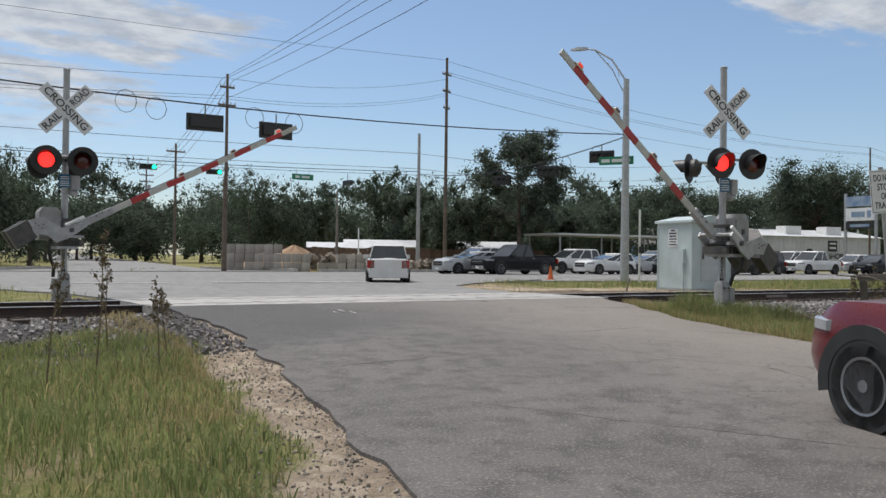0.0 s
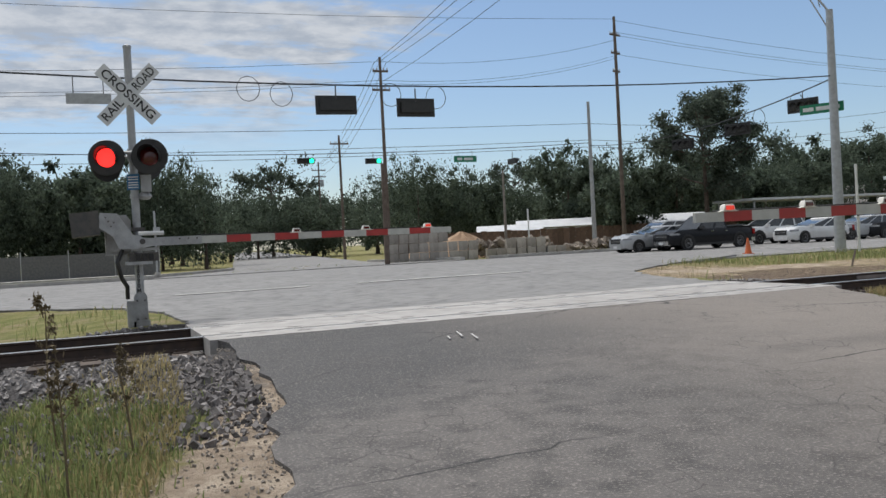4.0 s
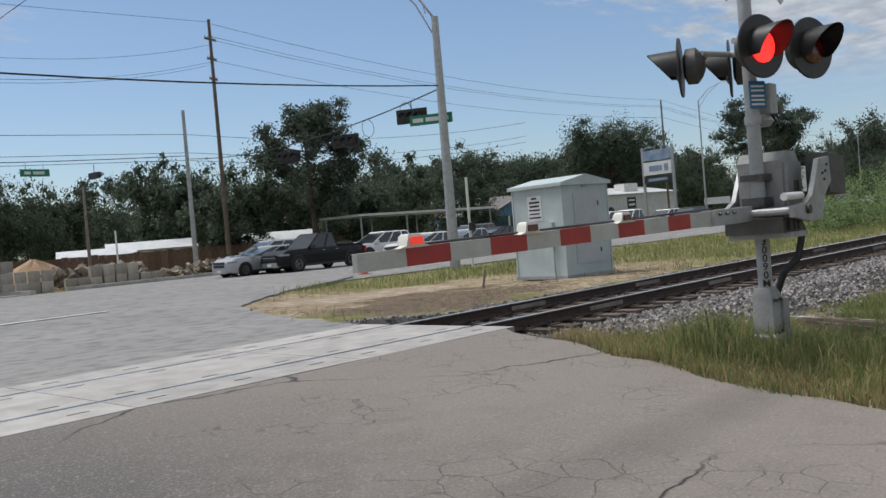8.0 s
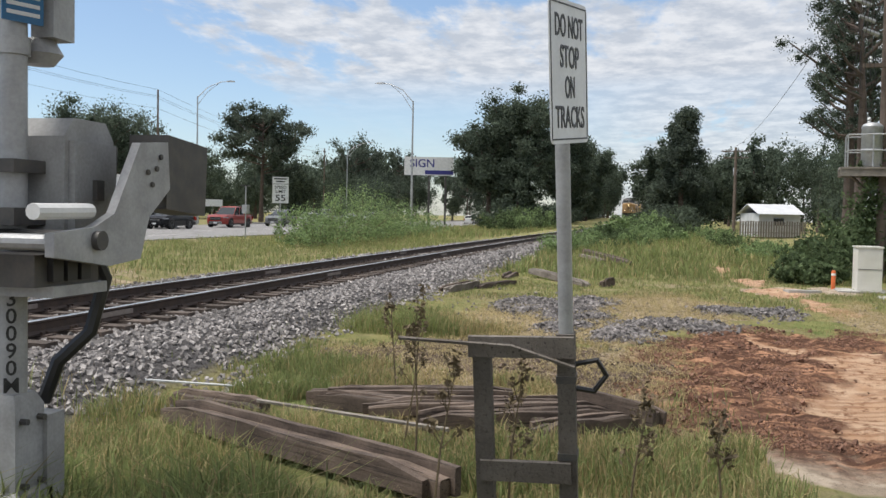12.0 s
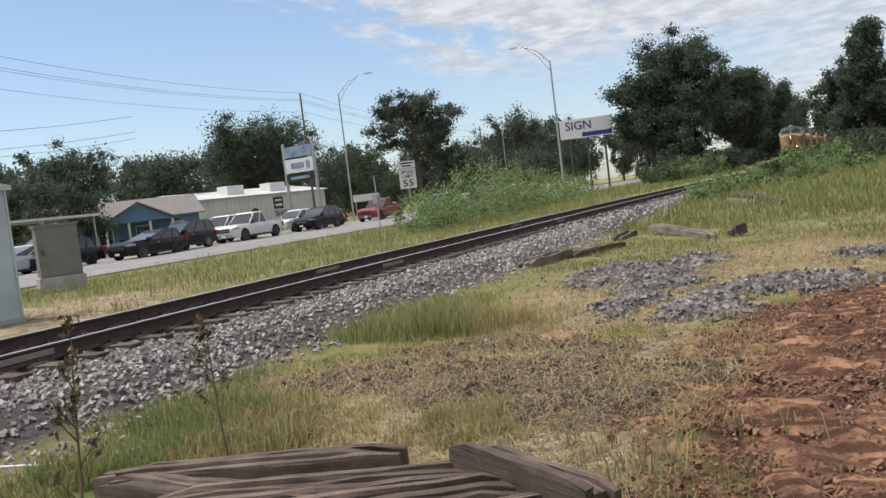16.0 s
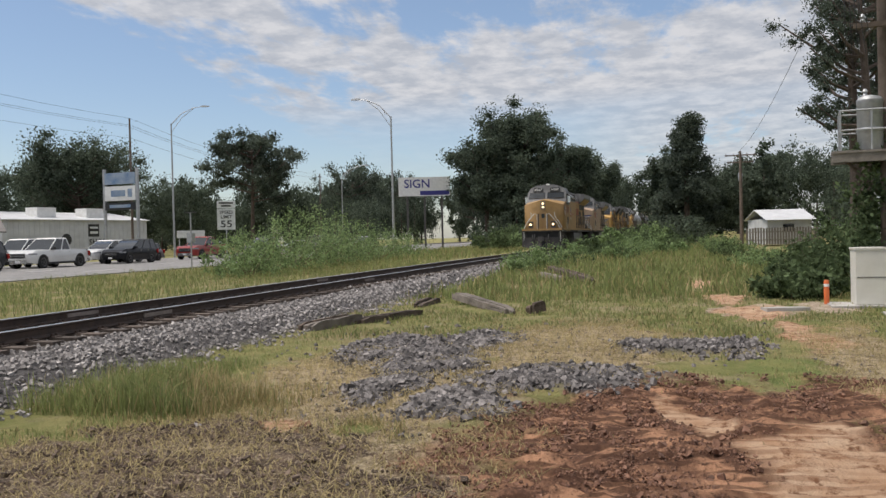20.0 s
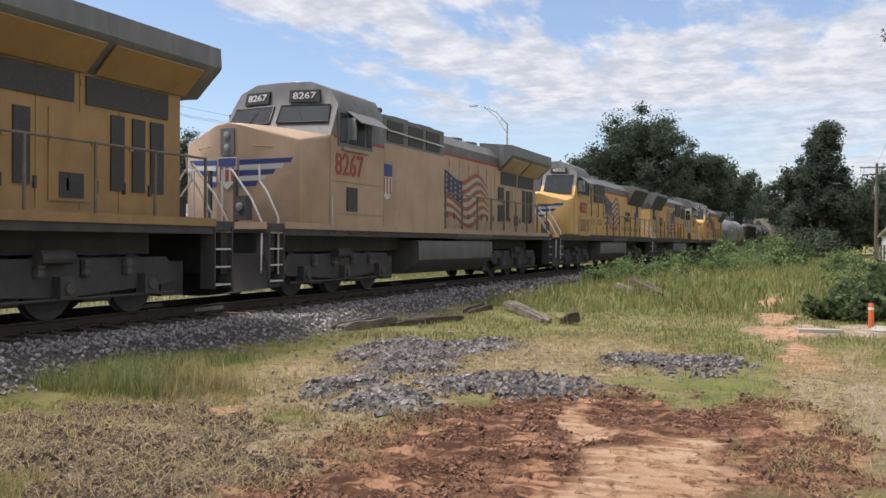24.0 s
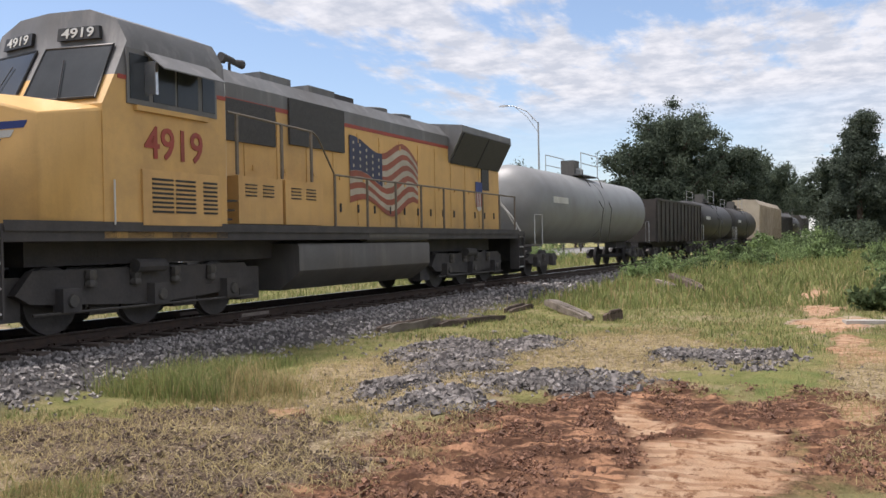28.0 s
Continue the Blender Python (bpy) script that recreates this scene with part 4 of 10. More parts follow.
while len(pts) < 17000:
    c = GRAVEL_PATCHES[rs.randint(len(GRAVEL_PATCHES))]
    x, y = c[0] + rs.uniform(-1.6, 1.6) * c[2], c[1] + rs.uniform(-1.6, 1.6) * c[3]
    k = len(pts) % 7
    if k == 0:
        y = rs.uniform(-6.2, -2.8)
        x = road_span(y)[0] - 0.1 - abs(rs.randn()) * 1.4
    elif k == 1 and len(pts) % 3:
        x, y = rs.uniform(10, 24), rs.uniform(-13.5, -3.2)
    zz = zone8(x, y)
    if k > 1 and 0.42 <= zz[1] < 0.95 and rs.rand() > (zz[1] - 0.25) / 0.7:
        continue
    if zz[1] < 0.42 and rs.rand() > ((0.0 if max(zz[0], zz[6]) > 0.2 else 0.012 + 0.5 * max(0.0, zz[1] - 0.12)) if k else 0.35):
        continue
    if k == 1 and zz[0] > 0.2:
        continue
    s = rs.uniform(0.020, 0.055) if rs.rand() < 0.88 else rs.uniform(0.05, 0.09)
    heap = 0.13 * (zz[1] - 0.3) * (0.6 + noise.noise((x * 0.9, y * 0.9, 2.0))) if zz[1] > 0.3 and 14 < x < 23 else 0
    pts.append((x, y, ground_z(x, y) + heap + 0.2 * s)); sz.append(s)
M_GRAVEL = mat("dark_gravel", (0.235, 0.215, 0.205), (0.080, 0.072, 0.070), 9, 0.9, bump=0.3, bscale=80, island=0.5)
stones("loose_gravel", pts, sz, M_GRAVEL, "scattered grey gravel on bare ground")
M_EDGE = mat("roadside_stone", (0.33, 0.288, 0.245), (0.20, 0.172, 0.145), 9, 0.9, bump=0.3, bscale=80, island=0.4)
pts, sz = [], []
for _ in range(3800):
    y = rs.uniform(-15.5, -1.6)
    l, r = road_span(y)
    x = l - abs(rs.randn()) * 0.55 + 0.12 if rs.rand() < 0.75 else r + abs(rs.randn()) * 0.30 - 0.1
    s = rs.uniform(0.008, 0.026) if rs.rand() < 0.992 else rs.uniform(0.03, 0.05)
    pts.append((x, y, max(ground_z(x, y), road_z(y) if l + 0.2 < x < r - 0.2 else -9) + 0.2 * s)); sz.append(s)
stones("roadside_grit", pts, sz, M_EDGE, "tan grit and small stones along the road edge")
M_CLOD = mat("clay_clod", (0.24, 0.128, 0.082), (0.125, 0.066, 0.045), 9, 0.95, bump=0.8, bscale=40, island=0.4)
M_SOILCLOD = mat("soil_clod", (0.175, 0.128, 0.096), (0.080, 0.058, 0.045), 9, 0.95, bump=0.8, bscale=40, island=0.4)
for name, ch, m_, n_, lab in (("clay_clods", 0, M_CLOD, 52000, "crumbled red-brown clay clods"), ("soil_clods", 5, M_SOILCLOD, 34000, "crumbled dark brown soil clods")):
    pts, sz = [], []
    for _ in range(n_):
        x, y = rs.uniform(9, 19), rs.uniform(-13, -3.6)
        zz = zone8(x, y)
        if zz[ch] > 0.4 and rs.rand() > min(1.0, zz[4] * 1.6) and noise.noise((x * 1.6, y * 2.2, 15.0)) > -0.15:
            s = rs.uniform(0.008, 0.025) if rs.rand() < 0.96 else rs.uniform(0.03, 0.06)
            pts.append((x, y, ground_z(x, y) + 0.03 + 0.1 * s)); sz.append(s)
    stones(name, pts, sz, m_, lab)


def blades(name, pts, h, width, lean_, material, label, seed):
    """Bent, tapered blades joined into one mesh."""
    n = len(pts)
    r = np.random.RandomState(seed)
    p = np.array(pts)
    a, b_ = r.rand(n) * 2 * np.pi, r.rand(n) * 2 * np.pi
    hh = np.array(h) * (0.6 + 0.6 * r.rand(n))
    side = np.stack([np.cos(a), np.sin(a), 0 * a], -1) * (np.array(width) * (0.7 + 0.6 * r.rand(n)))[:, None] * 0.5
    tip = np.stack([np.cos(b_), np.sin(b_), 0 * a], -1) * (hh * lean_ * r.rand(n))[:, None]
    up = np.array([0, 0, 1.0])
    v = np.stack([p - side, p + side, p - 0.75 * side + 0.35 * tip + up * 0.6 * hh[:, None], p + 0.75 * side + 0.35 * tip + up * 0.6 * hh[:, None], p + tip + up * (hh * (1 - 0.25 * lean_))[:, None]], 1)
    k = 5 * np.arange(n)
    f4 = np.stack([k, k + 1, k + 3, k + 2], -1).tolist()
    f3 = np.stack([k + 2, k + 3, k + 4], -1).tolist()
    me = bpy.data.meshes.new(name)
    me.from_pydata(v.reshape(-1, 3).tolist(), [], f4 + f3)
    me.materials.append(material)
    me.shade_smooth()
    return tagged(new(name, me), label, "grass", kind="stuff")


HEAP = [((9.57, -4.8), (10.08, -6.5), 0.05, 0.05), ((9.13, -5.28), (9.75, -7.31), 0.06, 0.08), ((8.78, -5.87), (9.56, -7.46), 0.05, 0.06), ((8.82, -6.81), (9.43, -7.65), 0.02, 0.04), ((9.80, -7.0), (9.35, -7.9), 0.16, 0.10), ((9.6, -4.6), (9.2, -6.9), 0.02, 0.02), ((8.45, -3.8), (7.0, -6.55), 0.05, 0.06), ((9.35, -3.3), (8.9, -4.5), 0.0, 0.02)]


def clear(x, y):
    if 5.7 < x < 10.6 and -8.5 < y < -3:
        if math.hypot(x - 6.1, y + 7.1) < 0.35:
            return False
        for (ax, ay), (bx, by), _, _ in HEAP:
            k = min(max(((x - ax) * (bx - ax) + (y - ay) * (by - ay)) / ((bx - ax) ** 2 + (by - ay) ** 2), 0), 1)
            if math.hypot(x - ax - k * (bx - ax), y - ay - k * (by - ay)) < 0.24:
                return False
    l, r_ = road_span(y)
    jag = 0.25 * noise.noise((x, y, 2.0))
    if y < 17 and l - 0.2 + jag < x < r_ - 0.08 + jag:
        return False
    if abs(y - track_y(x)) < 1.5:
        return False
    if 1.5 < y < 10 and x < 17 and noise.noise((x * 2.3, y * 2.3, 17.0)) < 0.25:
        return False
    return True


GREENS, STRAWS = [], []


def sow(n, x0, x1, y0, y1, h, w, thresh=0.0, straw=0.15, seed=0, cap=1.0, freq=0.8):
    r = np.random.RandomState(seed + 11)
    for _ in range(n):
        x, y = r.uniform(x0, x1), r.uniform(y0, y1)
        c = noise.noise((x * freq, y * freq, 8.0)) + 0.5 * noise.noise((x * freq * 3, y * freq * 3, 2.0))
        if c < thresh or not clear(x, y):
            continue
        zz = zone8(x, y)
        if max(zz[0], zz[1], 0.0 if 3 < x < 5.4 else zz[3], zz[5]) > 0.45 and r.rand() > 0.05:
            continue
        if zz[2] > 0.45 and zz[6] < 0.5 and r.rand() > 0.40:
            continue
        if zz[2] > 0.45 and zz[6] < 0.5:
            h_ = h * 0.5
        else:
            h_ = h
        hh = h_ * (0.55 + 0.7 * max(0, c - thresh)) * cap
        l_, r_ = road_span(y)
        if y < 0:
            hh *= (0.72 if x > 0 else 0.35) + (0.28 if x > 0 else 0.65) * sm(0.15, 1.4, max(l_ - x, x - r_))
        s = straw + (0.6 if zz[2] > 0.3 else 0)
        (STRAWS if r.rand() < s else GREENS).append(((x, y, ground_z(x, y) - 0.02), hh, w))


sow(60000, -14, -4.4, -15.5, -3.0, 0.20, 0.011, -0.75, 0.13, 1)
sow(36000, 4.0, 9.0, -8.6, -2.4, 0.26, 0.0085, -0.60, 0.44, 2)
sow(11000, 3.3, 6.4, -8.2, -3.0, 0.38, 0.0085, -0.5, 0.36, 18)
sow(12000, 9.0, 16.0, -6.5, -2.6, 0.13, 0.011, -0.25, 0.35, 3)
sow(12000, 5.0, 11.0, -8.8, -5.5, 0.23, 0.010, -0.4, 0.30, 12)
sow(9000, 9.4, 11.6, -7.0, -3.4, 0.24, 0.009, -0.15, 0.25, 13)
sow(5200, 9.7, 11.7, -5.7, -3.7, 0.26, 0.009, -0.5, 0.15, 16)
sow(3600, 10.5, 12.0, -7.0, -6.0, 0.22, 0.009, -0.5, 0.15, 17)
sow(16000, 14, 26, -12.5, -3.0, 0.10, 0.011, -0.25, 0.50, 4)
sow(24000, 21, 34, -14, -2.8, 0.13, 0.014, -0.5, 0.22, 14)
sow(12000, 29, 46, -14, -2.8, 0.34, 0.022, -0.3, 0.2, 15)
sow(16000, 11, 26, -18, -12.0, 0.07, 0.011, -0.5, 0.25, 5)
for k, (cx, cy, ax, ay) in enumerate(TUFTS[:4]):
    sow(5200 if k == 0 else 1100, cx - ax, cx + ax, cy - ay, cy + ay, 0.34 if k == 0 else 0.20, 0.010, -0.6, 0.16, 30 + k)
sow(2600, 4.5, 6.3, -6.0, -4.1, 0.42, 0.012, -0.9, 0.15, 40)
sow(34000, 6, 60, 2.4, 15.5, 0.30, 0.017, -0.45, 0.14, 6)
sow(17000, 30, 110, -16, -3.0, 0.55, 0.04, -0.45, 0.15, 7)
sow(10000, 60, 150, 3.0, 15.5, 0.6, 0.05, -0.4, 0.2, 8)
sow(3500, -12, -4.6, 2.2, 10, 0.30, 0.014, -0.4, 0.25, 9)
sow(5000, -30, 30, 37.6, 46, 0.2, 0.03, -0.3, 0.3, 10)
rs = np.random.RandomState(77)
for _ in range(7000):
    # dead fringe along the road edge
    y = rs.uniform(-9.5, -2.2)
    l, r_ = road_span(y)
    x = r_ + 0.12 + abs(rs.randn()) * 0.38 if rs.rand() < 0.7 else l - 0.75 - abs(rs.randn()) * 0.35
    STRAWS.append(((x, y, ground_z(x, y) - 0.01), 0.15, 0.010))
blades("green_grass", [g[0] for g in GREENS], [g[1] for g in GREENS], [g[2] for g in GREENS], 0.75, M_GRASS, "green grass in uneven tufts", 1)
blades("dry_grass", [g[0] for g in STRAWS], [g[1] for g in STRAWS], [g[2] for g in STRAWS], 0.9, M_STRAW, "yellowed dry grass among the green", 2)
# flattened straw on the bare ground
pts = []
rs = np.random.RandomState(21)
while len(pts) < 22000:
    x, y = rs.uniform(8, 24), rs.uniform(-13, -3.2)
    zz = zone8(x, y)
    if zz[2] > 0.35 or zz[5] > 0.3:
        pts.append((x, y, ground_z(x, y) + 0.01))
blades("straw_litter", pts, [0.10] * len(pts), [0.007] * len(pts), 3.4, M_STRAW, "flattened straw on bare soil", 3)


# ---- trees ----
def leaf_cloud(name, centres, radii, per, size, material, seed, flat=1.0, droop=0.0):
    """Clumps of small leaf-cards round the given centres, joined into one crown."""
    r = np.random.RandomState(seed)
    c = np.repeat(np.array(centres), per, 0)
    rad = np.repeat(np.array(radii), per)
    n = len(c)
    d = r.randn(n, 3)
    d /= np.linalg.norm(d, axis=1)[:, None]
    p = c + d * (rad * np.minimum(np.abs(r.randn(n)) * 0.60, 1.02))[:, None] * np.array([1, 1, flat])
    p[:, 2] -= droop * rad * r.rand(n)
    a = r.randn(n, 3)
    a /= np.linalg.norm(a, axis=1)[:, None]
    b = np.cross(a, r.randn(n, 3))
    b /= np.linalg.norm(b, axis=1)[:, None]
    s = (size * (0.5 + r.rand(n)))[:, None]
    v = np.stack([p - a * s, p + b * s * 0.55, p + a * s, p - b * s * 0.55], 1)
    f = (np.arange(4)[None] + 4 * np.arange(n)[:, None]).tolist()
    me = bpy.data.meshes.new(name)
    me.from_pydata(v.reshape(-1, 3).tolist(), [], f)
    me.materials.append(material)
    return me


def tree(kind, h, spread, seed, leaf=0.26, dense=1.0):
    """A whole tree of height h: tapered trunk, limbs and an uneven leafy crown."""
    r = np.random.RandomState(seed)
    words = {"pine": "tall dark pine with a gappy layered crown", "oak": "broad dark green oak with a rounded uneven crown", "cedar": "dense dark evergreen tapering to a leaning tip", "brush": "dark green roadside tree with leaves almost to the ground", "wood": "dark green forest tree in the tree line"}
    top = tagged(new(kind + "_tree" if kind not in ("wood", "brush") else ("forest_tree" if kind == "wood" else "roadside_tree")), words[kind], "tree")
    centres, radii = [], []
    bm = bmesh.new()
    tr = h * (0.016 if kind == "pine" else 0.022)
    lean_ = Vector((r.randn() * 0.02, r.randn() * 0.02, 0)) * h
    def axis(k):
        return lean_ * k * k + Vector((0, 0, h * k)) + Vector((0.02 * h * math.sin(5 * k + seed), 0.015 * h * math.cos(4 * k + seed), 0)) * k
    kt = 0.96 if kind in ("pine", "cedar") else 0.72
    tube(bm, [axis(kt * i / 6) for i in range(7)], [tr * (1.25 - 1.05 * i / 6) if i else tr * 1.6 for i in range(7)], 8)
    limbs = []
    if kind == "pine":
        for i in range(int(20 * dense)):
            k = 0.36 + 0.62 * r.rand() ** 0.8
            w = spread * (0.35 + 0.65 * math.sin(math.pi * min(1, (k - 0.25) / 0.8))) * (0.5 + 0.6 * r.rand())
            limbs.append((k, r.rand() * 6.28, w, 0.05 + 0.25 * r.rand(), 0.9))
    elif kind == "cedar":
        for i in range(int(46 * dense)):
            k = 0.06 + 0.92 * r.rand()
            w = spread * (1.05 - k) ** 0.75 * (0.75 + 0.4 * r.rand())
            limbs.append((k, r.rand() * 6.28, w, 0.25, 1.1))
    elif kind == "brush":
        for i in range(int(34 * dense)):
            k = 0.05 + 0.9 * r.rand()
            w = spread * math.sqrt(max(0.05, 1 - (k - 0.35) ** 2 / 0.45)) * (0.4 + 0.65 * r.rand())
            limbs.append((k, r.rand() * 6.28, w, 0.3, 1.1))
    else:
        for i in range(int(30 * dense)):
            k = (0.30 if kind == "oak" else 0.15) + 0.64 * r.rand()
            w = spread * math.sqrt(max(0.06, 1 - (k - 0.55) ** 2 / 0.22)) * (0.35 + 0.7 * r.rand())
            limbs.append((k, r.rand() * 6.28, w, 0.35, 1.15))
    for k, a, w, rise, big_ in limbs:
        p0 = axis(min(k * 0.9, kt * 0.95))
        d = Vector((math.cos(a), math.sin(a), 0))
        p2 = p0 + d * w + Vector((0, 0, w * rise + h * k * 0.1))
        p1 = p0.lerp(p2, 0.5) + Vector((0, 0, -0.04 * h * r.rand()))
        if kind in ("pine", "oak") and w > 0.3 * spread:
            tube(bm, [p0, p1, p2], [tr * 0.42, tr * 0.28, tr * 0.10], 5)
        m = 3 if kind != "cedar" else 2
        for j in range(m):
            q = p1.lerp(p2, (j + 0.6) / m) + Vector(r.randn(3)) * spread * 0.09
            centres.append(q)
            radii.append(spread * (0.15 + 0.13 * r.rand()) * big_)
    centres.append(axis(0.97)); radii.append(spread * 0.2)
    part("trunk", bm, M_BARK, top)
    m = M_PINE if kind in ("pine", "cedar") else (M_LEAF if kind in ("wood", "oak") else M_LEAF)
    per = int((200 if dense > 1 else 150) * dense)
    me = leaf_cloud("crown", centres, radii, per, leaf * (0.46 if dense > 1 else 0.74), m, seed, flat=0.7 if kind == "pine" else 0.85)
    cr = new("crown", me)
    cr.parent = top
    tagged(cr, "dark green foliage")
    return top


PROTO = {}


def plant(kind, x, y, h, spread, seed, own=False, group="", leaf=0.20, dense=1.0):
    """A tree at x, y. Repeats share a few shapes, turned and scaled."""
    z = ground_z(x, y) - 0.1
    key = (kind, seed % 4)
    if own or key not in PROTO:
        t = tree(kind, h, spread, seed, leaf, dense)
        t.matrix_basis = pose(x, y, z, 0, 0, seed * 77 % 360)
        if not own:
            PROTO[key] = (t, h, spread)
    else:
        src, h0, s0 = PROTO[key]
        t = copy_thing(src, pose(x, y, z, 0, 0, seed * 77 % 360))
        t.scale = (spread / s0, spread / s0, h / h0)
    if group:
        t["group"] = group
    return t


random.seed(12)
plant("pine", 40.4, 46.0, 11.8, 5.0, 31, True, leaf=0.24, dense=1.9)
plant("wood", 36.5, 51, 7.5, 3.6, 5)
plant("wood", 47.5, 50, 7.0, 3.8, 6)
plant("brush", 58.6, 46.5, 9.6, 4.2, 32, True, dense=1.3)
plant("oak", 102.0, 58.5, 14.2, 8.2, 33, True, leaf=0.3, dense=1.8)
plant("oak", 88, 62, 10.0, 6.5, 34, True, leaf=0.3, dense=1.4)
plant("pine", 124.6, 46.5, 17.0, 7.4, 35, True, leaf=0.34, dense=1.9)
plant("oak", 131.5, 10.2, 20.6, 7.2, 36, True, leaf=0.34, dense=2.3)
plant("oak", 129, 13.5, 16.0, 6.0, 45, True, leaf=0.34, dense=1.8)
plant("brush", 127, 9.0, 10.5, 4.4, 46, True, leaf=0.34, dense=1.4)
plant("oak", 156, 5.6, 17.6, 6.0, 37, True, leaf=0.36, dense=2.0)
plant("wood", 172, 5.5, 17, 6.0, 38, True, leaf=0.36, dense=1.6)
plant("wood", 194, 3.4, 16.0, 6.0, 39, True, leaf=0.36, dense=1.5)
plant("cedar", 126.5, -13.2, 16.6, 4.6, 40, True, leaf=0.32, dense=1.9)
plant("brush", 133, -10.5, 12.8, 5.2, 41, True, leaf=0.34, dense=1.5)
plant("brush", 140, -15.5, 11, 6.0, 47, True, leaf=0.34, dense=1.5)
plant("pine", 53.6, -18.7, 17.5, 3.4, 42, True, leaf=0.13, dense=1.5)
plant("pine", 70.5, -23.5, 19.0, 4.6, 48, True, leaf=0.16, dense=1.5)
plant("pine", 51.0, -18.6, 16.0, 2.8, 49, True, leaf=0.12, dense=1.5)
# the tree lines
for i in range(20):
    plant("brush", 62 + i * 12 + random.uniform(-3, 3), 92 + random.uniform(-4, 10), random.uniform(8, 10), random.uniform(6.5, 8), i, group="tree line behind the shops")
for i in range(12):
    plant("brush", -36 + i * 8 + random.uniform(-2, 2), 92 + random.uniform(-4, 6), random.uniform(7, 8.5), random.uniform(5.5, 7), i + 1, group="north tree line")
for i in range(6):
    plant("brush", 138 + i * 7 + random.uniform(-2, 2), 34 + random.uniform(-2, 5) + 2.5 * i, random.uniform(6, 8), random.uniform(4.5, 6), i + 2, group="tree line behind the shops")
for i in range(12):
    plant("wood" if i % 3 else "pine", 8 + i * 4.2 + random.uniform(-1.5, 1.5), 178 + random.uniform(-12, 20), random.uniform(8.5, 11.5), random.uniform(5.5, 7.5), i + 2, group="trees at the end of the street")
for i in range(15):
    plant("wood", 2 + i * 4.6 + random.uniform(-1.5, 1.5) + (8 if i > 2 else -14), 66 + random.uniform(-5, 7) + 1.2 * i * (i < 6), random.uniform(7.4, 10.2), random.uniform(3.6, 5.2), i, group="north tree line")
for i in range(13):
    x = -34 + i * 3.1
    plant("brush" if i % 3 else "wood", x, 62 + random.uniform(-6, 6), random.uniform(6.5, 8.8), random.uniform(3.4, 4.6), i, group="north tree line")
for i in range(24):
    a = -40 + i * 6.4
    plant("wood" if i % 3 else "pine", a, 104 + random.uniform(-8, 10), random.uniform(8.4, 10.6) + (1.2 if i % 3 == 0 else 0), random.uniform(4.8, 6.8), i, group="north tree line")
for i in range(22):
    x = 60 + i * 9.5
    plant("wood", x, 78 + random.uniform(-8, 8) - 0.06 * (x - 60), random.uniform(10.5, 13.5) + 0.012 * (x - 60), random.uniform(5, 7), i + 3, group="tree line behind the shops")
for i in range(14):
    plant("wood" if i % 4 else "pine", 150 + i * 9, 45 + random.uniform(-7, 7) - 0.8 * i, random.uniform(12, 16.5), random.uniform(5, 6.5), i + 1, group="tree line behind the shops")
for i in range(12):
    plant("wood", 203 + i * 11, 3.5 + random.uniform(-1, 5) - 0.15 * i, random.uniform(15, 19), random.uniform(5.5, 6.5), i + 2, group="woods beside the track")
for i in range(14):
    plant("wood", 146 + i * 11, -18.5 - 0.45 * i - random.uniform(0, 9), random.uniform(11, 15), random.uniform(5.0, 6.5), i + 5, group="woods beside the track")
for i in range(9):
    plant("wood" if i % 2 else "brush", 88 + i * 7.5, -33 + random.uniform(-6, 5), random.uniform(9, 12.5), random.uniform(4.5, 6), i + 2, group="woods behind the yard")
for i in range(7):
    plant("brush", 50 + i * 6, -25.5 + random.uniform(-2, 2), random.uniform(6.5, 9), random.uniform(3.5, 4.5), i + 1, group="woods behind the yard")
for i in range(10):
    plant("brush", -75 + i * 9, -60 + random.uniform(-8, 8), random.uniform(9, 13), random.uniform(5, 6), i + 1, group="woods behind the street")


def shrub(name, x, y, h, spread, seed, material, label, per=90, leaf=0.06, n=26):
    r = np.random.RandomState(seed)
    t = tagged(new(name), label, "shrub")
    t.matrix_basis = pose(x, y, ground_z(x, y) - 0.03)
    bm = bmesh.new()
    cs, rad = [], []
    for i in range(n):
        a, w = r.rand() * 6.28, spread * math.sqrt(r.rand())
        hh = h * (0.35 + 0.65 * r.rand()) * (1 - 0.45 * (w / spread) ** 2)
        q = Vector((w * math.cos(a), w * math.sin(a), hh))
        if i % 2 == 0:
            tube(bm, [q * 0.12 * Vector((1, 1, 0)).length, Vector((q.x * 0.6, q.y * 0.6, hh * 0.5)), q], [0.012, 0.01, 0.004], 4)
        for j in range(2):
            cs.append(Vector((q.x * (0.7 + 0.3 * j), q.y * (0.7 + 0.3 * j), hh * (0.45 + 0.5 * j)))); rad.append(spread * 0.20 * (0.7 + 0.6 * r.rand()))
    part("stem_cluster", bm, M_STEM, t)["kind"] = "stuff"
    me = leaf_cloud("leaves", cs, rad, per, leaf, material, seed, flat=1.2)
    lo = new("leaves", me)
    lo.parent = t
    return t


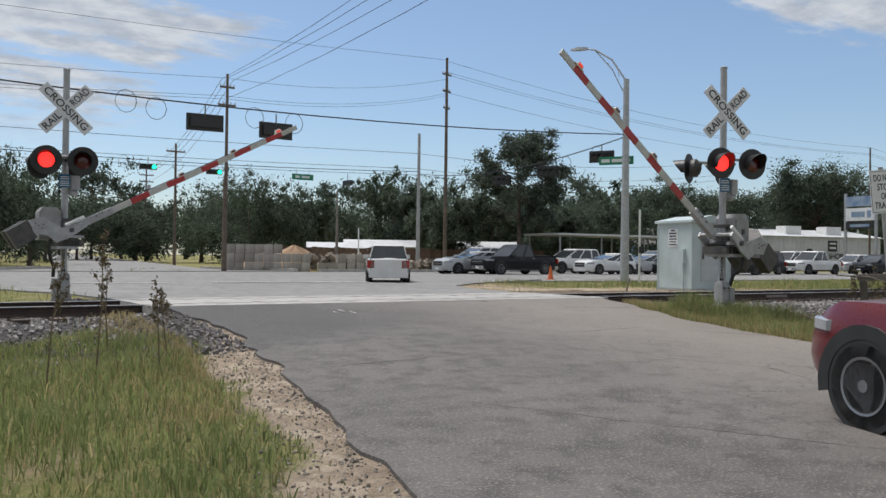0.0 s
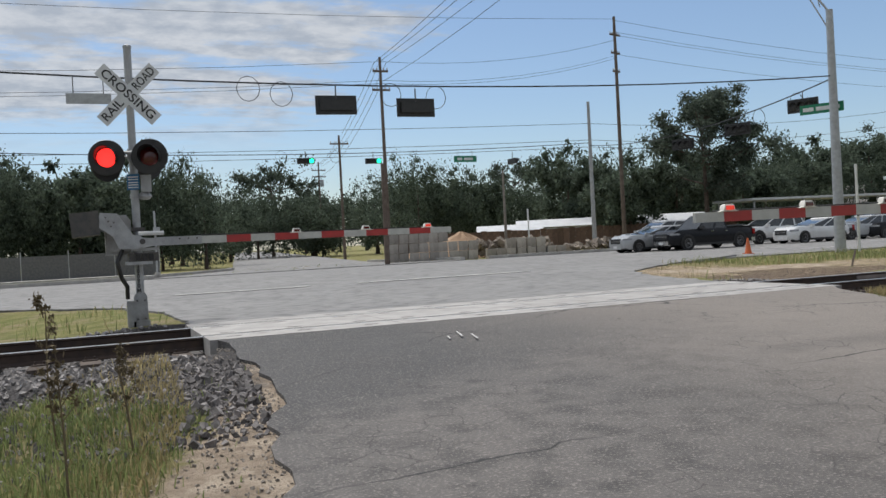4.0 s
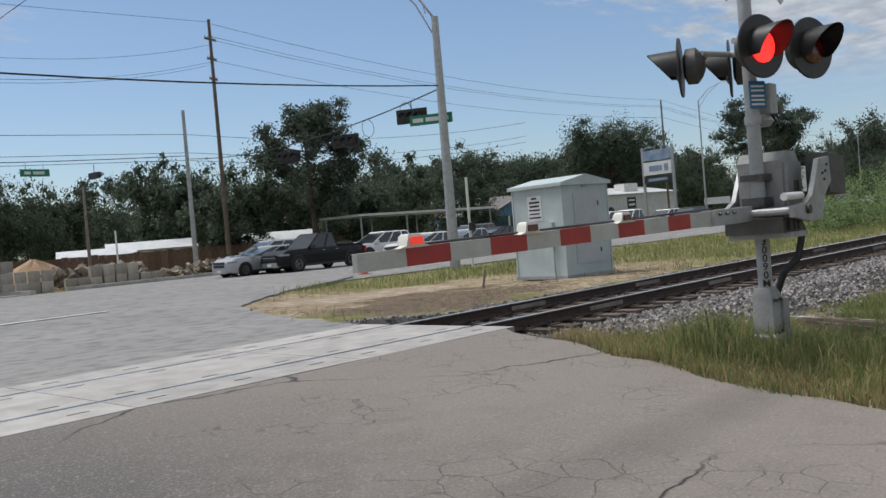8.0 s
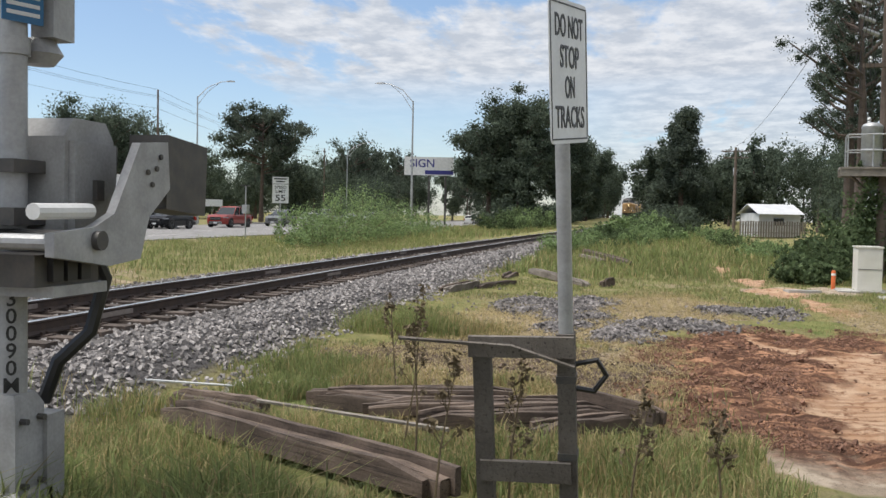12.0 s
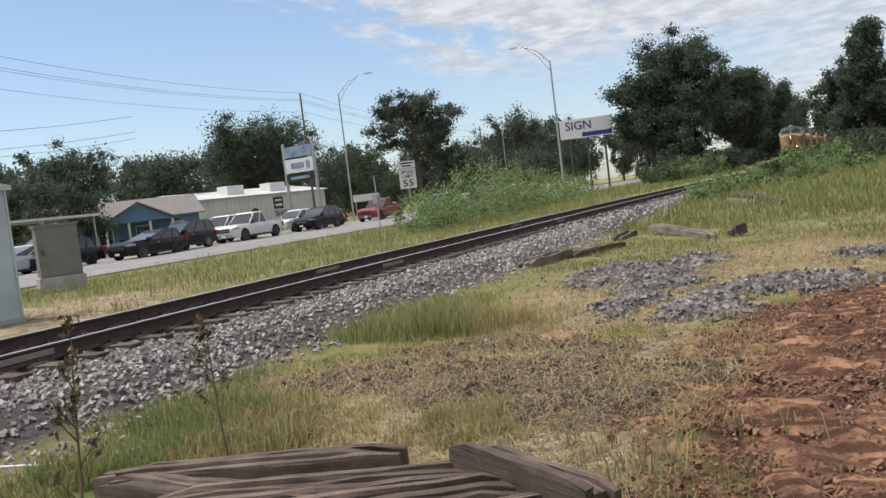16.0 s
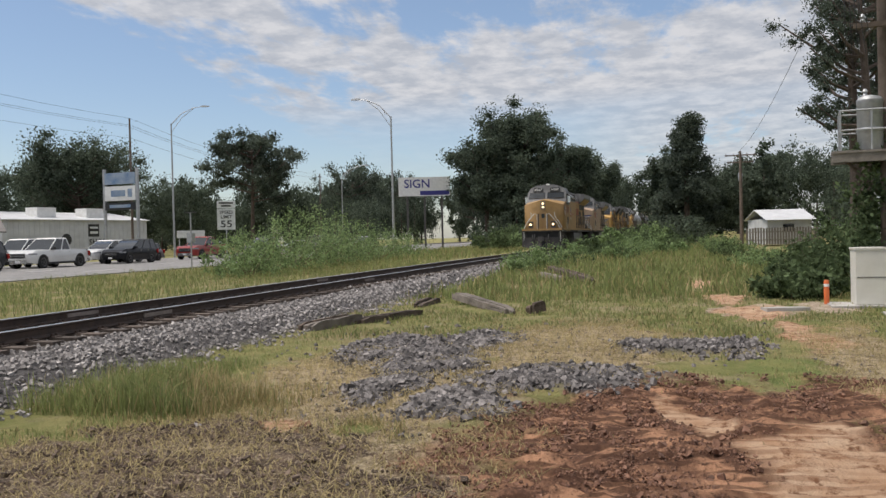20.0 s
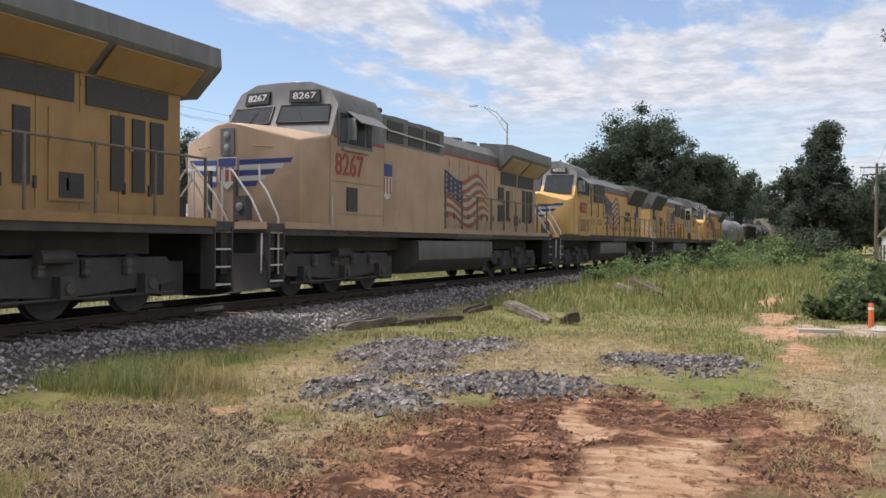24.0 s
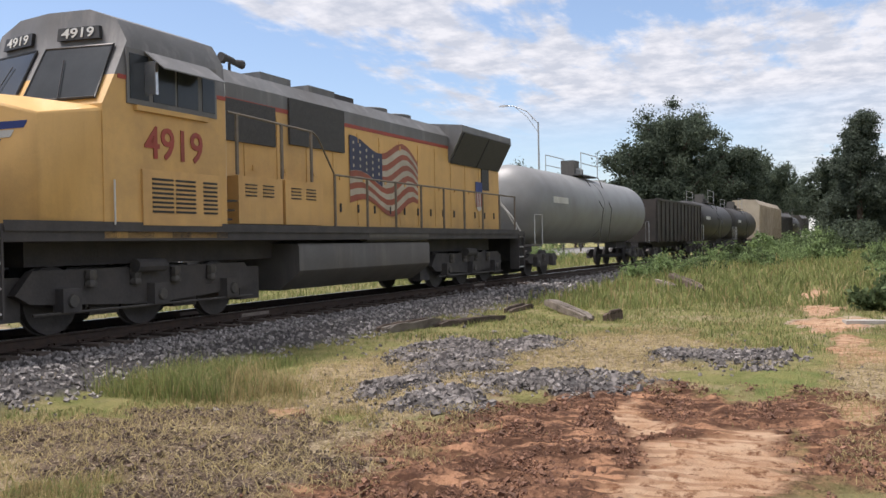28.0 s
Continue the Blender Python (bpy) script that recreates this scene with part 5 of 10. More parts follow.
# feathery weeds in the verge beyond the track
for i, (x, y, h, w) in enumerate(((44, 7.6, 2.6, 2.6), (47.5, 7.9, 3.1, 2.8), (51, 8.1, 3.3, 3.0), (55, 8.4, 3.2, 3.0), (59, 8.6, 3.0, 3.0), (64, 8.7, 2.7, 2.8), (41, 7.0, 1.7, 2.0), (70, 9.0, 2.2, 2.6))):
    shrub("feathery_weed", x, y, h, w, 60 + i, M_WEED, "tall feathery green weed in the verge", 60, 0.05, 40)["group"] = "weeds beyond the track"
for i, (x, y, h, w) in enumerate(((96, 6.5, 2.6, 2.6), (104, 6.0, 2.4, 2.4), (112, 5.8, 3.0, 3.0), (120, 5.4, 3.2, 3.0), (88, -7.2, 1.6, 2.2), (95, -8.0, 2.6, 2.6), (103, -8.4, 2.4, 2.8), (75, -5.6, 1.9, 1.6), (62, -6.0, 1.2, 1.4), (72, -9.2, 1.5, 2.2), (82, -10, 1.8, 2.6), (110, -7.8, 2.2, 2.6))):
    shrub("trackside_bush", x, y, h, w, 80 + i, M_WEED if i % 2 else M_LEAF2, "green bush growing beside the track", 80, 0.10, 24)["group"] = "bushes along the track"
# rank weeds between the track and the dirt path
rw = np.random.RandomState(404)
for i in range(34):
    x = 40 + 62 * (i + rw.rand()) / 34
    y = track_y(x) + rw.uniform(-7.6, -3.6) if i % 3 else rw.uniform(-15.5, -12.5)
    shrub("rank_weed", x, y, rw.uniform(0.55, 1.15) + 0.008 * (x - 40), rw.uniform(0.9, 1.9), 300 + i, M_WEED if i % 4 else M_LEAF2, "rank green weeds growing along the dirt path", 55, 0.05, 22)["group"] = "weeds along the path"
for i in range(20):
    x = 118 + i * 6.5
    shrub("woodland_brush", x, (7.4 if i % 2 else 10.5) + 0.02 * (118 - x), rw.uniform(3.0, 4.6), rw.uniform(3.0, 4.2), 340 + i, M_LEAF, "dense dark brush at the foot of the woods", 70, 0.16, 30)["group"] = "brush under the woods"
for i in range(14):
    x = 112 + i * 8.0
    shrub("woodland_brush", x, track_y(x) - 8.4 - 2.4 * (i % 2), rw.uniform(2.6, 4.2), rw.uniform(2.8, 4.0), 370 + i, M_LEAF, "dense dark brush at the foot of the woods", 70, 0.16, 30)["group"] = "brush under the woods"
for i, (x, y, h, w) in enumerate(((29.6, -12.6, 0.8, 1.0), (32.3, -13.6, 1.3, 1.4), (35.5, -14.2, 1.7, 1.6), (33.8, -16.0, 2.4, 1.5), (30.5, -17.2, 2.1, 1.5), (28.6, -16.6, 1.8, 1.2), (38.5, -15.4, 2.4, 1.8), (42, -16.5, 2.6, 2.0))):
    shrub("broadleaf_bush", x, y, h, w, 110 + i, M_LEAF2, "leafy green bush by the utility cabinets", 90, 0.07, 26)["group"] = "bushes by the cabinets"


# ---- poles and wires ----
def wire(bm, a, b, sag=0.5, r=0.012, n=9):
    a, b = Vector(a), Vector(b)
    tube(bm, [a.lerp(b, i / n) - Vector((0, 0, sag * 4 * (i / n) * (1 - i / n))) for i in range(n + 1)], r, 4)


def utility_pole(x, y, h, label, arms=(), transformer=False, r=0.14, material=None, steel=False, lean_=(0, 0)):
    t = tagged(new("utility_pole"), label, "utility pole")
    t.matrix_basis = pose(x, y, ground_z(x, y) - 0.3)
    bm = rod(bmesh.new(), (0, 0, 0), (lean_[0], lean_[1], h), r, r * 0.62, 10)
    part("pole", bm, material or M_WOODP, t)
    for z, w, ang in arms:
        m = Matrix.Translation((lean_[0], lean_[1], z)) @ pose(0, 0, 0, 0, 0, ang)
        bm = bmesh.new()
        box(bm, -w / 2, w / 2, -0.05, 0.05, -0.06, 0.06, m=m)
        ca = part("crossarm", bm, M_WOODP, t)
        for k in (-0.46, -0.22, 0.22, 0.46):
            bm = bmesh.new()
            lathe(bm, [(0.02, 0), (0.05, 0.05), (0.03, 0.08), (0.05, 0.12), (0.02, 0.16)], m @ Matrix.Translation((k * w, 0, 0.06)), 8)
            part("insulator", bm, M_GALV, ca)
    if transformer:
        bm = bmesh.new()
        lathe(bm, [(0.2, 0), (0.22, 0.05), (0.22, 0.75), (0.15, 0.85)], Matrix.Translation((0.35, 0, h - 3.0)), 12)
        part("transformer", bm, M_GALV, t)
    return t


utility_pole(12.3, 42.0, 13.5, "tall dark wooden utility pole by the main road", ((12.6, 1.0, 0), (11.4, 1.2, 0)))
utility_pole(32.6, 46.0, 18.0, "very tall thin wooden utility pole", ((16.6, 1.2, 20), (15.2, 1.0, 20), (13.8, 0.8, 20)), r=0.17)
utility_pole(28.6, 43.8, 11.1, "smooth grey steel pole with pink paint at its foot", r=0.17, material=M_ALU)
utility_pole(20.6, 42.0, 6.1, "thin weathered wooden guy pole", r=0.11, material=M_GREYWOOD)
utility_pole(10.7, 33.5 + 4.2, 6.3, "short dark wooden signal pole", r=0.17)
utility_pole(14.6, 60.9, 10.9, "wooden utility pole before the tree line", ((10.2, 1.6, 0),))
utility_pole(21.4, 95.3, 12.0, "distant wooden utility pole", ((11.0, 1.8, 10), (10.2, 1.8, 10)), True)
utility_pole(87.0, 41.6, 14.3, "dark wooden utility pole beside the shop sign")
utility_pole(103.0, -17.7, 9.9, "wooden utility pole with two crossarms and transformers", ((9.5, 3.0, 80), (8.8, 2.6, 80)), True, r=0.20)
utility_pole(150, 46, 13, "wooden utility pole with a hanging box", ((12.4, 1.2, 0),), True)

wires = tagged(new("overhead_wires"), "thin black overhead wires strung between poles", "overhead wire", kind="structure")
bm = bmesh.new()
P1, P2, PA = Vector((12.3, 42.0, 13.0)), Vector((32.6, 46.0, 17.4)), Vector((87.0, 41.6, 13.8))
for dz, far in ((0, 0), (-0.9, 0), (-1.0, 0.4), (-2.6, 0)):
    wire(bm, P2 + Vector((0, far, dz - 0.2)), PA + Vector((0, far, dz * 0.75)), 1.2, 0.014)
    wire(bm, PA + Vector((0, far, dz * 0.75)), Vector((150, 46 + far, 12.4 + dz * 0.6)), 1.0, 0.014)
for dz in (-0.3, -1.5, -1.7):
    wire(bm, P1 + Vector((0, 0, dz)), P2 + Vector((0, 0, dz - 1.4)), 0.7, 0.014)
    wire(bm, P1 + Vector((0, 0, dz)), Vector((-70, 40, 13.2 + dz)), 1.6, 0.014)
wire(bm, P2 + Vector((0, 0, -0.1)), Vector((-70, 40, 17.0)), 1.5, 0.014)
for dx, dz in ((-0.4, 0), (0, 0.1), (0.4, 0), (0.1, -1.2)):
    wire(bm, P1 + Vector((dx, 0, dz - 0.4)), Vector((4.0 + dx * 4, -40, 14.5 + dz)), 1.6, 0.013)
    wire(bm, P1 + Vector((dx, 0, dz - 0.4)), Vector((21.4 + dx, 95.3, 11.0 + dz)), 1.2, 0.014)
for z0, z1 in ((5.6, 6.2), (6.8, 7.5), (5.1, 5.6)):
    wire(bm, (28.6, 43.8, z0 + 2.2), (-70, 42, z1 + 2.2), 1.0, 0.02)
    wire(bm, (28.6, 43.8, z0 + 2.2), (60, 40, z0 + 3.4), 0.8, 0.018)
wire(bm, (103, -17.7, 9.3), (33, -15.2, 10.5), 1.0, 0.012)
wire(bm, (103, -17.7, 9.2), (180, -22, 9.5), 1.0, 0.012)
part("wire", bm, M_WIRE, wires)


# signal span wires and heads
def signal_head(name, at, lit=None, group="traffic signals", back=True):
    """A horizontal three-lamp head hanging from a span wire; local -y is its face."""
    t = tagged(new(name), "horizontal black traffic signal with a dark backplate, hanging from a wire" if not lit else "horizontal traffic signal showing green, hanging from a wire", "traffic signal", group)
    t.matrix_basis = at
    part("housing", B((-0.53, 0.53, -0.10, 0.12, -0.17, 0.17)), M_BLACK, t, bevel=0.02)
    if back:
        part("backplate", B((-0.66, 0.66, 0.0, 0.02, -0.30, 0.30)), M_BLACK, t)
    for i, x in enumerate((-0.35, 0.0, 0.35)):
        on = lit == i
        bm = bmesh.new()
        lathe(bm, [(0.145, 0), (0.145, 0.02), (0.10, 0.035)], Matrix.Translation((x, -0.10, 0)) @ pose(0, 0, 0, 90), 16)
        part("lens", bm, M_GREENLIT if on else M_BLACK, t, "glowing green lens" if on else "")
        bm = bmesh.new()
        sec = []
        for d in (0.0, 0.2):
            sec.append([Vector((x + 0.155 * math.cos(a), -0.10 - d * (0.4 + 0.6 * math.sin(a)), 0.155 * math.sin(a))) for a in np.linspace(-0.3, math.pi + 0.3, 12)])
        loft(bm, sec, closed=False)
        part("visor", bm, M_BLACK, t)
    bm = bmesh.new()
    rod(bm, (0, 0.02, 0.17), (0, 0.02, 0.62), 0.022)
    part("hanger", bm, M_STEEL, t)
    return t


signal_head("traffic_signal", pose(1.75, 14.86, 5.50, 0, 0, 177))
signal_head("traffic_signal", pose(4.45, 14.95, 5.45, 0, 0, 181))
signal_head("traffic_signal", pose(7.1, 41.8, 6.4, 0, 0, 0), 2, back=False)
signal_head("traffic_signal", pose(12.0, 43.5, 6.5, 0, 0, -4), 2, back=False)
for k in (0.075, 0.27, 0.48):
    signal_head("traffic_signal", pose(22.8 + 5.8 * k, 15.4 + 28.4 * k, 6.85 + 0.55 * k - 3.0 * k * (1 - k) - 0.60, 0, 0, -62))
signal_head("traffic_signal", pose(20.4, 40, 6.0, 0, 0, 90), back=False)
bm = bmesh.new()
wire(bm, (22.8, 15.4, 6.95), (-34, 14.0, 8.4), 1.45, 0.03, 20)
wire(bm, (22.8, 15.4, 6.85), (28.6, 43.8, 7.4), 0.75, 0.03, 20)
wire(bm, (28.6, 43.8, 7.6), (-30, 41.5, 8.2), 0.95, 0.03, 20)
for hx, hy, hz in ((0.0, 14.7, 6.15), (3.6, 14.9, 6.2), (-1.0, 14.7, 6.3), (5.2, 15.0, 6.15), (22.4, 17.0, 6.5), (23.2, 20.2, 6.3), (23.9, 23.0, 6.2), (24.6, 26.0, 6.15), (5.6, 41.8, 7.0), (9.0, 41.8, 7.0)):
    tube(bm, [Vector((hx + 0.35 * math.cos(a), hy, hz - 0.35 + 0.38 * math.sin(a))) for a in np.linspace(0, 6.28, 13)], 0.012, 4)
part("span_wire", bm, M_WIRE, wires, "span wires with drip loops")
t = thing("hanging_sign", "plain grey back of a sign hung from the span wire", "road sign", at=pose(-5.5, 14.70, 5.60))
part("panel", B((-0.6, 0.6, -0.01, 0.01, -0.15, 0.15)), M_GALV, t, bevel=0.004)
for x in (-0.4, 0.4):
    part("hanger", rod(bmesh.new(), (x, 0, 0.15), (x, 0, 0.62), 0.014), M_STEEL, t)


def street_sign(at, w, h, bars, label):
    t = tagged(new("street_name_sign"), label, "street sign")
    t.matrix_basis = at
    part("panel", B((-w / 2, w / 2, -0.012, 0.012, -h / 2, h / 2)), M_GREEN, t, bevel=0.004)
    bm = bmesh.new()
    for x0, x1 in bars:
        box(bm, x0, x1, -0.020, -0.012, -h * 0.20, h * 0.20)
    part("lettering_bar", bm, M_SIGNW, t, "white lettering")
    bm = bmesh.new()
    for x in (-w * 0.3, w * 0.3):
        rod(bm, (x, 0, h / 2), (x, 0, h / 2 + 0.35), 0.012)
    part("bracket", bm, M_STEEL, t)


street_sign(pose(22.75, 16.0, 5.72, 0, 0, -62), 1.75, 0.40, ((-0.75, -0.32), (-0.22, 0.42), (0.52, 0.72)), "green street name sign with white lettering")
street_sign(pose(18.6, 43.6, 6.55, 0, 0, 2), 1.7, 0.42, ((-0.6, -0.25), (-0.1, 0.55)), "green route name sign with white lettering")


def lamp_post(x, y, h, arm, ang, label, r=0.11, truss=True, base=None):
    t = tagged(new("street_lamp"), label, "street lamp")
    t.matrix_basis = pose(x, y, ground_z(x, y) - 0.2, 0, 0, ang)
    part("post", rod(bmesh.new(), (0, 0, 0), (0, 0, h), r, r * 0.62, 12), M_GALV, t)
    bm = bmesh.new()
    tube(bm, [(0, 0, h - 0.1), (arm * 0.35, 0, h + 1.0), (arm * 0.75, 0, h + 1.55), (arm, 0, h + 1.65)], [0.05, 0.045, 0.04, 0.035], 6)
    if truss:
        tube(bm, [(0, 0, h - 0.9), (arm * 0.35, 0, h + 0.55), (arm * 0.75, 0, h + 1.5)], 0.03, 6)
        for k in (0.2, 0.5):
            rod(bm, (arm * k, 0, h + 0.1 + 1.6 * k), (arm * k * 0.85, 0, h - 0.25 + 2.1 * k), 0.02)
    part("arm", bm, M_GALV, t)
    bm = bmesh.new()
    loft(bm, [[(arm - 0.1, -0.08, h + 1.6), (arm - 0.1, 0.08, h + 1.6), (arm - 0.1, 0.08, h + 1.72), (arm - 0.1, -0.08, h + 1.72)], [(arm + 0.35, -0.16, h + 1.6), (arm + 0.35, 0.16, h + 1.6), (arm + 0.35, 0.12, h + 1.76), (arm + 0.35, -0.12, h + 1.76)], [(arm + 0.75, -0.1, h + 1.62), (arm + 0.75, 0.1, h + 1.62), (arm + 0.75, 0.08, h + 1.7), (arm + 0.75, -0.08, h + 1.7)]])
    part("lamp_head", bm, M_GALV, t)
    return t


lamp_post(22.8, 15.4, 10.1, 2.05, 122, "grey steel strain pole with a lamp arm at the crossing corner", r=0.22)
lamp_post(88.7, 38.0, 13.7, 3.1, -74, "grey steel street lamp with a curved truss arm")
lamp_post(80.8, 12.6, 12.1, 2.9, 86, "grey steel street lamp with a curved truss arm beside the track")
lamp_post(140, 38.5, 11.5, 3.4, -80, "distant grey street lamp")
lamp_post(-16, 39, 11.5, 3.4, -80, "grey street lamp at the far kerb")
# control box and pedestrian post at the strain pole
t = thing("pedestrian_post", "slim white post beside the strain pole", "post", at=pose(23.4, 15.0, -0.3))
part("post", rod(bmesh.new(), (0, 0, 0), (0, 0, 3.6), 0.055), M_WHITE, t)
part("push_button_box", B((-0.12, 0.12, -0.2, -0.06, 1.5, 1.8)), M_BLACK, t)


# ---- shops, house, yard ----
M_METALW = mat("white_sheet_metal", (0.60, 0.61, 0.62), (0.50, 0.51, 0.53), 1.5, 0.5, grime=0.2)
M_ROOFG = mat("grey_shingle", (0.20, 0.185, 0.175), (0.14, 0.13, 0.125), 3, 0.9, bump=0.4, bscale=20)
M_BLUE = mat("blue_siding", (0.10, 0.22, 0.38), (0.085, 0.18, 0.32), 2, 0.6, grime=0.1)
M_BROWNW = mat("brown_fence", (0.16, 0.10, 0.07), (0.10, 0.065, 0.048), 5, 0.85, island=0.25)
M_DARKW = glassy("dark_window", (0.02, 0.024, 0.03))


def shop():
    t = tagged(new("metal_shop"), "long low white sheet-metal shop with rooftop units", "building")
    t.matrix_basis = pose(80.0, 51.0, -0.35, 0, 0, -13)
    L, W, H = 18.5, 12, 4.2
    bm = bmesh.new()
    prism(bm, [(0, 0), (W, 0), (W, H), (W / 2, H + 0.9), (0, H)], 0, 0, L)
    part("wall", bm, M_METALW, t)
    bm = bmesh.new()
    for x in np.arange(0.6, L, 0.6):
        box(bm, x, x + 0.04, -0.03, 0.0, 0, H)
    part("cladding_rib", bm, M_METALW, t)
    bm = bmesh.new()
    for s in (0, 1):
        y0, y1 = (-0.3, W / 2) if s == 0 else (W / 2, W + 0.3)
        z0, z1 = (H - 0.02, H + 0.98) if s == 0 else (H + 0.98, H - 0.02)
        prism(bm, [(y0, z0), (y1, z1), (y1, z1 + 0.08), (y0, z0 + 0.08)], 0, -0.3, L + 0.3)
    part("roof", bm, M_METALW, t)
    for x in (5.2, 11.4):
        part("rooftop_unit", B((x, x + 2.3, 1.5, 3.2, H + 0.2, H + 1.35)), M_WHITE, t, bevel=0.05)
    part("sign_board", B((10.2, 11.6, -0.08, -0.02, 2.5, 3.8)), M_SIGNB, t, "black sign board")
    part("roof_sign_panel", B((10.4, 11.4, -0.10, -0.08, 3.35, 3.55), (10.4, 11.4, -0.10, -0.08, 2.8, 3.05)), M_SIGNW, t, "white lettering bars")
    lettering("shop_lettering", "SHOP", 0.9, M_SIGNB, t, facing((11.4, -0.06, 1.9), (1, 0, 0), (0, 0, 1)))
    bm = lathe(bmesh.new(), [(0.62, 0), (0.62, 0.04)], facing((7.4, -0.02, 2.2), (1, 0, 0), (0, 0, 1)) @ pose(0, 0, 0, 0, 0, 0), 20)
    part("round_emblem", bm, M_SIGNB, t, "round black painted emblem")
    part("roller_door", B((2.0, 4.8, -0.05, 0.0, 0, 2.4)), M_BROWNW, t, "brown roller door")
    bm = lathe(bmesh.new(), [(1.25, 0), (1.25, 0.06)], facing((16.8, -0.02, 0.9), (1, 0, 0), (0, 0, 1)), 24)
    part("arched_opening", bm, M_DARKW, t, "dark arched opening")


shop()


def blue_house(at, L=13, W=9, H=2.9, porch=True, label="low blue house with a grey shingle roof and white-posted porch"):
    t = tagged(new("blue_house"), label, "house")
    t.matrix_basis = at
    bm = bmesh.new()
    prism(bm, [(0, 0), (L, 0), (L, H), (0, H)], 2, 0, 0.001) if False else box(bm, 0, L, 0, W, 0, H)
    part("wall", bm, M_BLUE, t)
    bm = bmesh.new()
    for z in np.arange(0.2, H, 0.2):
        box(bm, -0.012, L + 0.012, -0.015, 0.0, z, z + 0.012)
    part("siding_lap", bm, M_BLUE, t)
    bm = bmesh.new()
    R = 1.75
    prism(bm, [(-0.5, H - 0.1), (W / 2, H + R), (W + 0.5, H - 0.1), (W + 0.5, H + 0.02), (W / 2, H + R + 0.14), (-0.5, H + 0.02)], 0, -0.5, L + 0.5)
    part("roof", bm, M_ROOFG, t)
    bm = bmesh.new()
    prism(bm, [(0, H), (W, H), (W / 2, H + R - 0.15)], 0, 0.0, 0.1)
    prism(bm, [(0, H), (W, H), (W / 2, H + R - 0.15)], 0, L - 0.1, L)
    part("gable", bm, M_BLUE, t)
    for x in (1.2, 4.2, 7.4, 10.4):
        w = part("window", B((x, x + 1.1, -0.04, 0.0, 0.9, 2.2)), M_DARKW, t)
        part("frame", B((x - 0.08, x, -0.05, 0, 0.82, 2.28), (x + 1.1, x + 1.18, -0.05, 0, 0.82, 2.28), (x, x + 1.1, -0.05, 0, 2.2, 2.28), (x, x + 1.1, -0.05, 0, 0.82, 0.9)), M_WHITE, w)
    if porch:
        bm = bmesh.new()
        prism(bm, [(4.5, H - 0.3), (10.5, H - 0.3), (7.5, H + 1.3)], 1, -2.4, 0.5)
        part("porch_gable", bm, M_BLUE, t)
        bm = bmesh.new()
        for s in (-1, 1):
            prism(bm, [(7.5, H + 1.3), (7.5 + s * 3.4, H - 0.45), (7.5 + s * 3.4, H - 0.33), (7.5, H + 1.45)], 1, -2.7, 0.8)
        part("porch_roof", bm, M_ROOFG, t)
        for x in (4.7, 6.6, 8.4, 10.3):
            part("porch_post", B((x - 0.09, x + 0.09, -2.3, -2.12, 0, H - 0.3)), M_WHITE, t)
    return t


blue_house(pose(62.5, 53.5, -0.35, 0, 0, -42))

t = thing("carport", "long thin flat carport roof on slim posts", "carport", at=pose(41.5, 42.0, -0.35, 0, 0, -3))
part("roof", B((0, 15, 0, 5, 3.25, 3.42)), M_METALW, t)
for x in (0.4, 5, 10, 14.6):
    for y in (0.3, 4.7):
        part("post", B((x - 0.05, x + 0.05, y - 0.05, y + 0.05, 0, 3.25)), M_GALV, t)


def pylon_sign(p0, p1, h, panels_, label, name="pylon_sign"):
    t = tagged(new(name), label, "sign")
    p0, p1 = Vector(p0), Vector(p1)
    d = p1 - p0
    t.matrix_basis = Matrix.Translation(p0) @ pose(0, 0, 0, 0, 0, math.degrees(math.atan2(d.y, d.x)))
    w = d.length
    for x in (0, w):
        part("post", B((x - 0.12, x + 0.12, -0.12, 0.12, 0, h)), M_GALV, t)
    for z0, z1, m, lab in panels_:
        part("sign_panel", B((0.14, w - 0.14, -0.15, 0.15, z0, z1)), m, t, lab, bevel=0.02)
    return t


M_BLUEP = mat("faded_blue_panel", (0.12, 0.20, 0.34), (0.3, 0.36, 0.44), 1.2, 0.5, grime=0.1)
ps = pylon_sign((84.9, 43.2, -0.4), (84.4, 39.3, -0.4), 9.0, ((7.5, 8.6, M_BLUEP, "faded blue panel"), (5.9, 7.3, M_SIGNW, "white panel"), (5.0, 5.7, M_SIGNB, "black panel")), "tall two-post shop sign with blue, white and black panels")
part("lettering_bar", B((0.9, 2.6, 0.15, 0.17, 6.3, 6.9), (2.9, 3.4, 0.15, 0.17, 6.2, 7.0), (0.7, 3.2, 0.15, 0.17, 5.2, 5.5)), M_BLUEP, ps, "dark lettering bars")
part("lettering_bar", B((0.9, 2.6, -0.17, -0.15, 6.3, 6.9), (2.9, 3.4, -0.17, -0.15, 6.2, 7.0), (0.7, 3.2, -0.17, -0.15, 5.2, 5.5)), M_BLUEP, ps, "dark lettering bars")

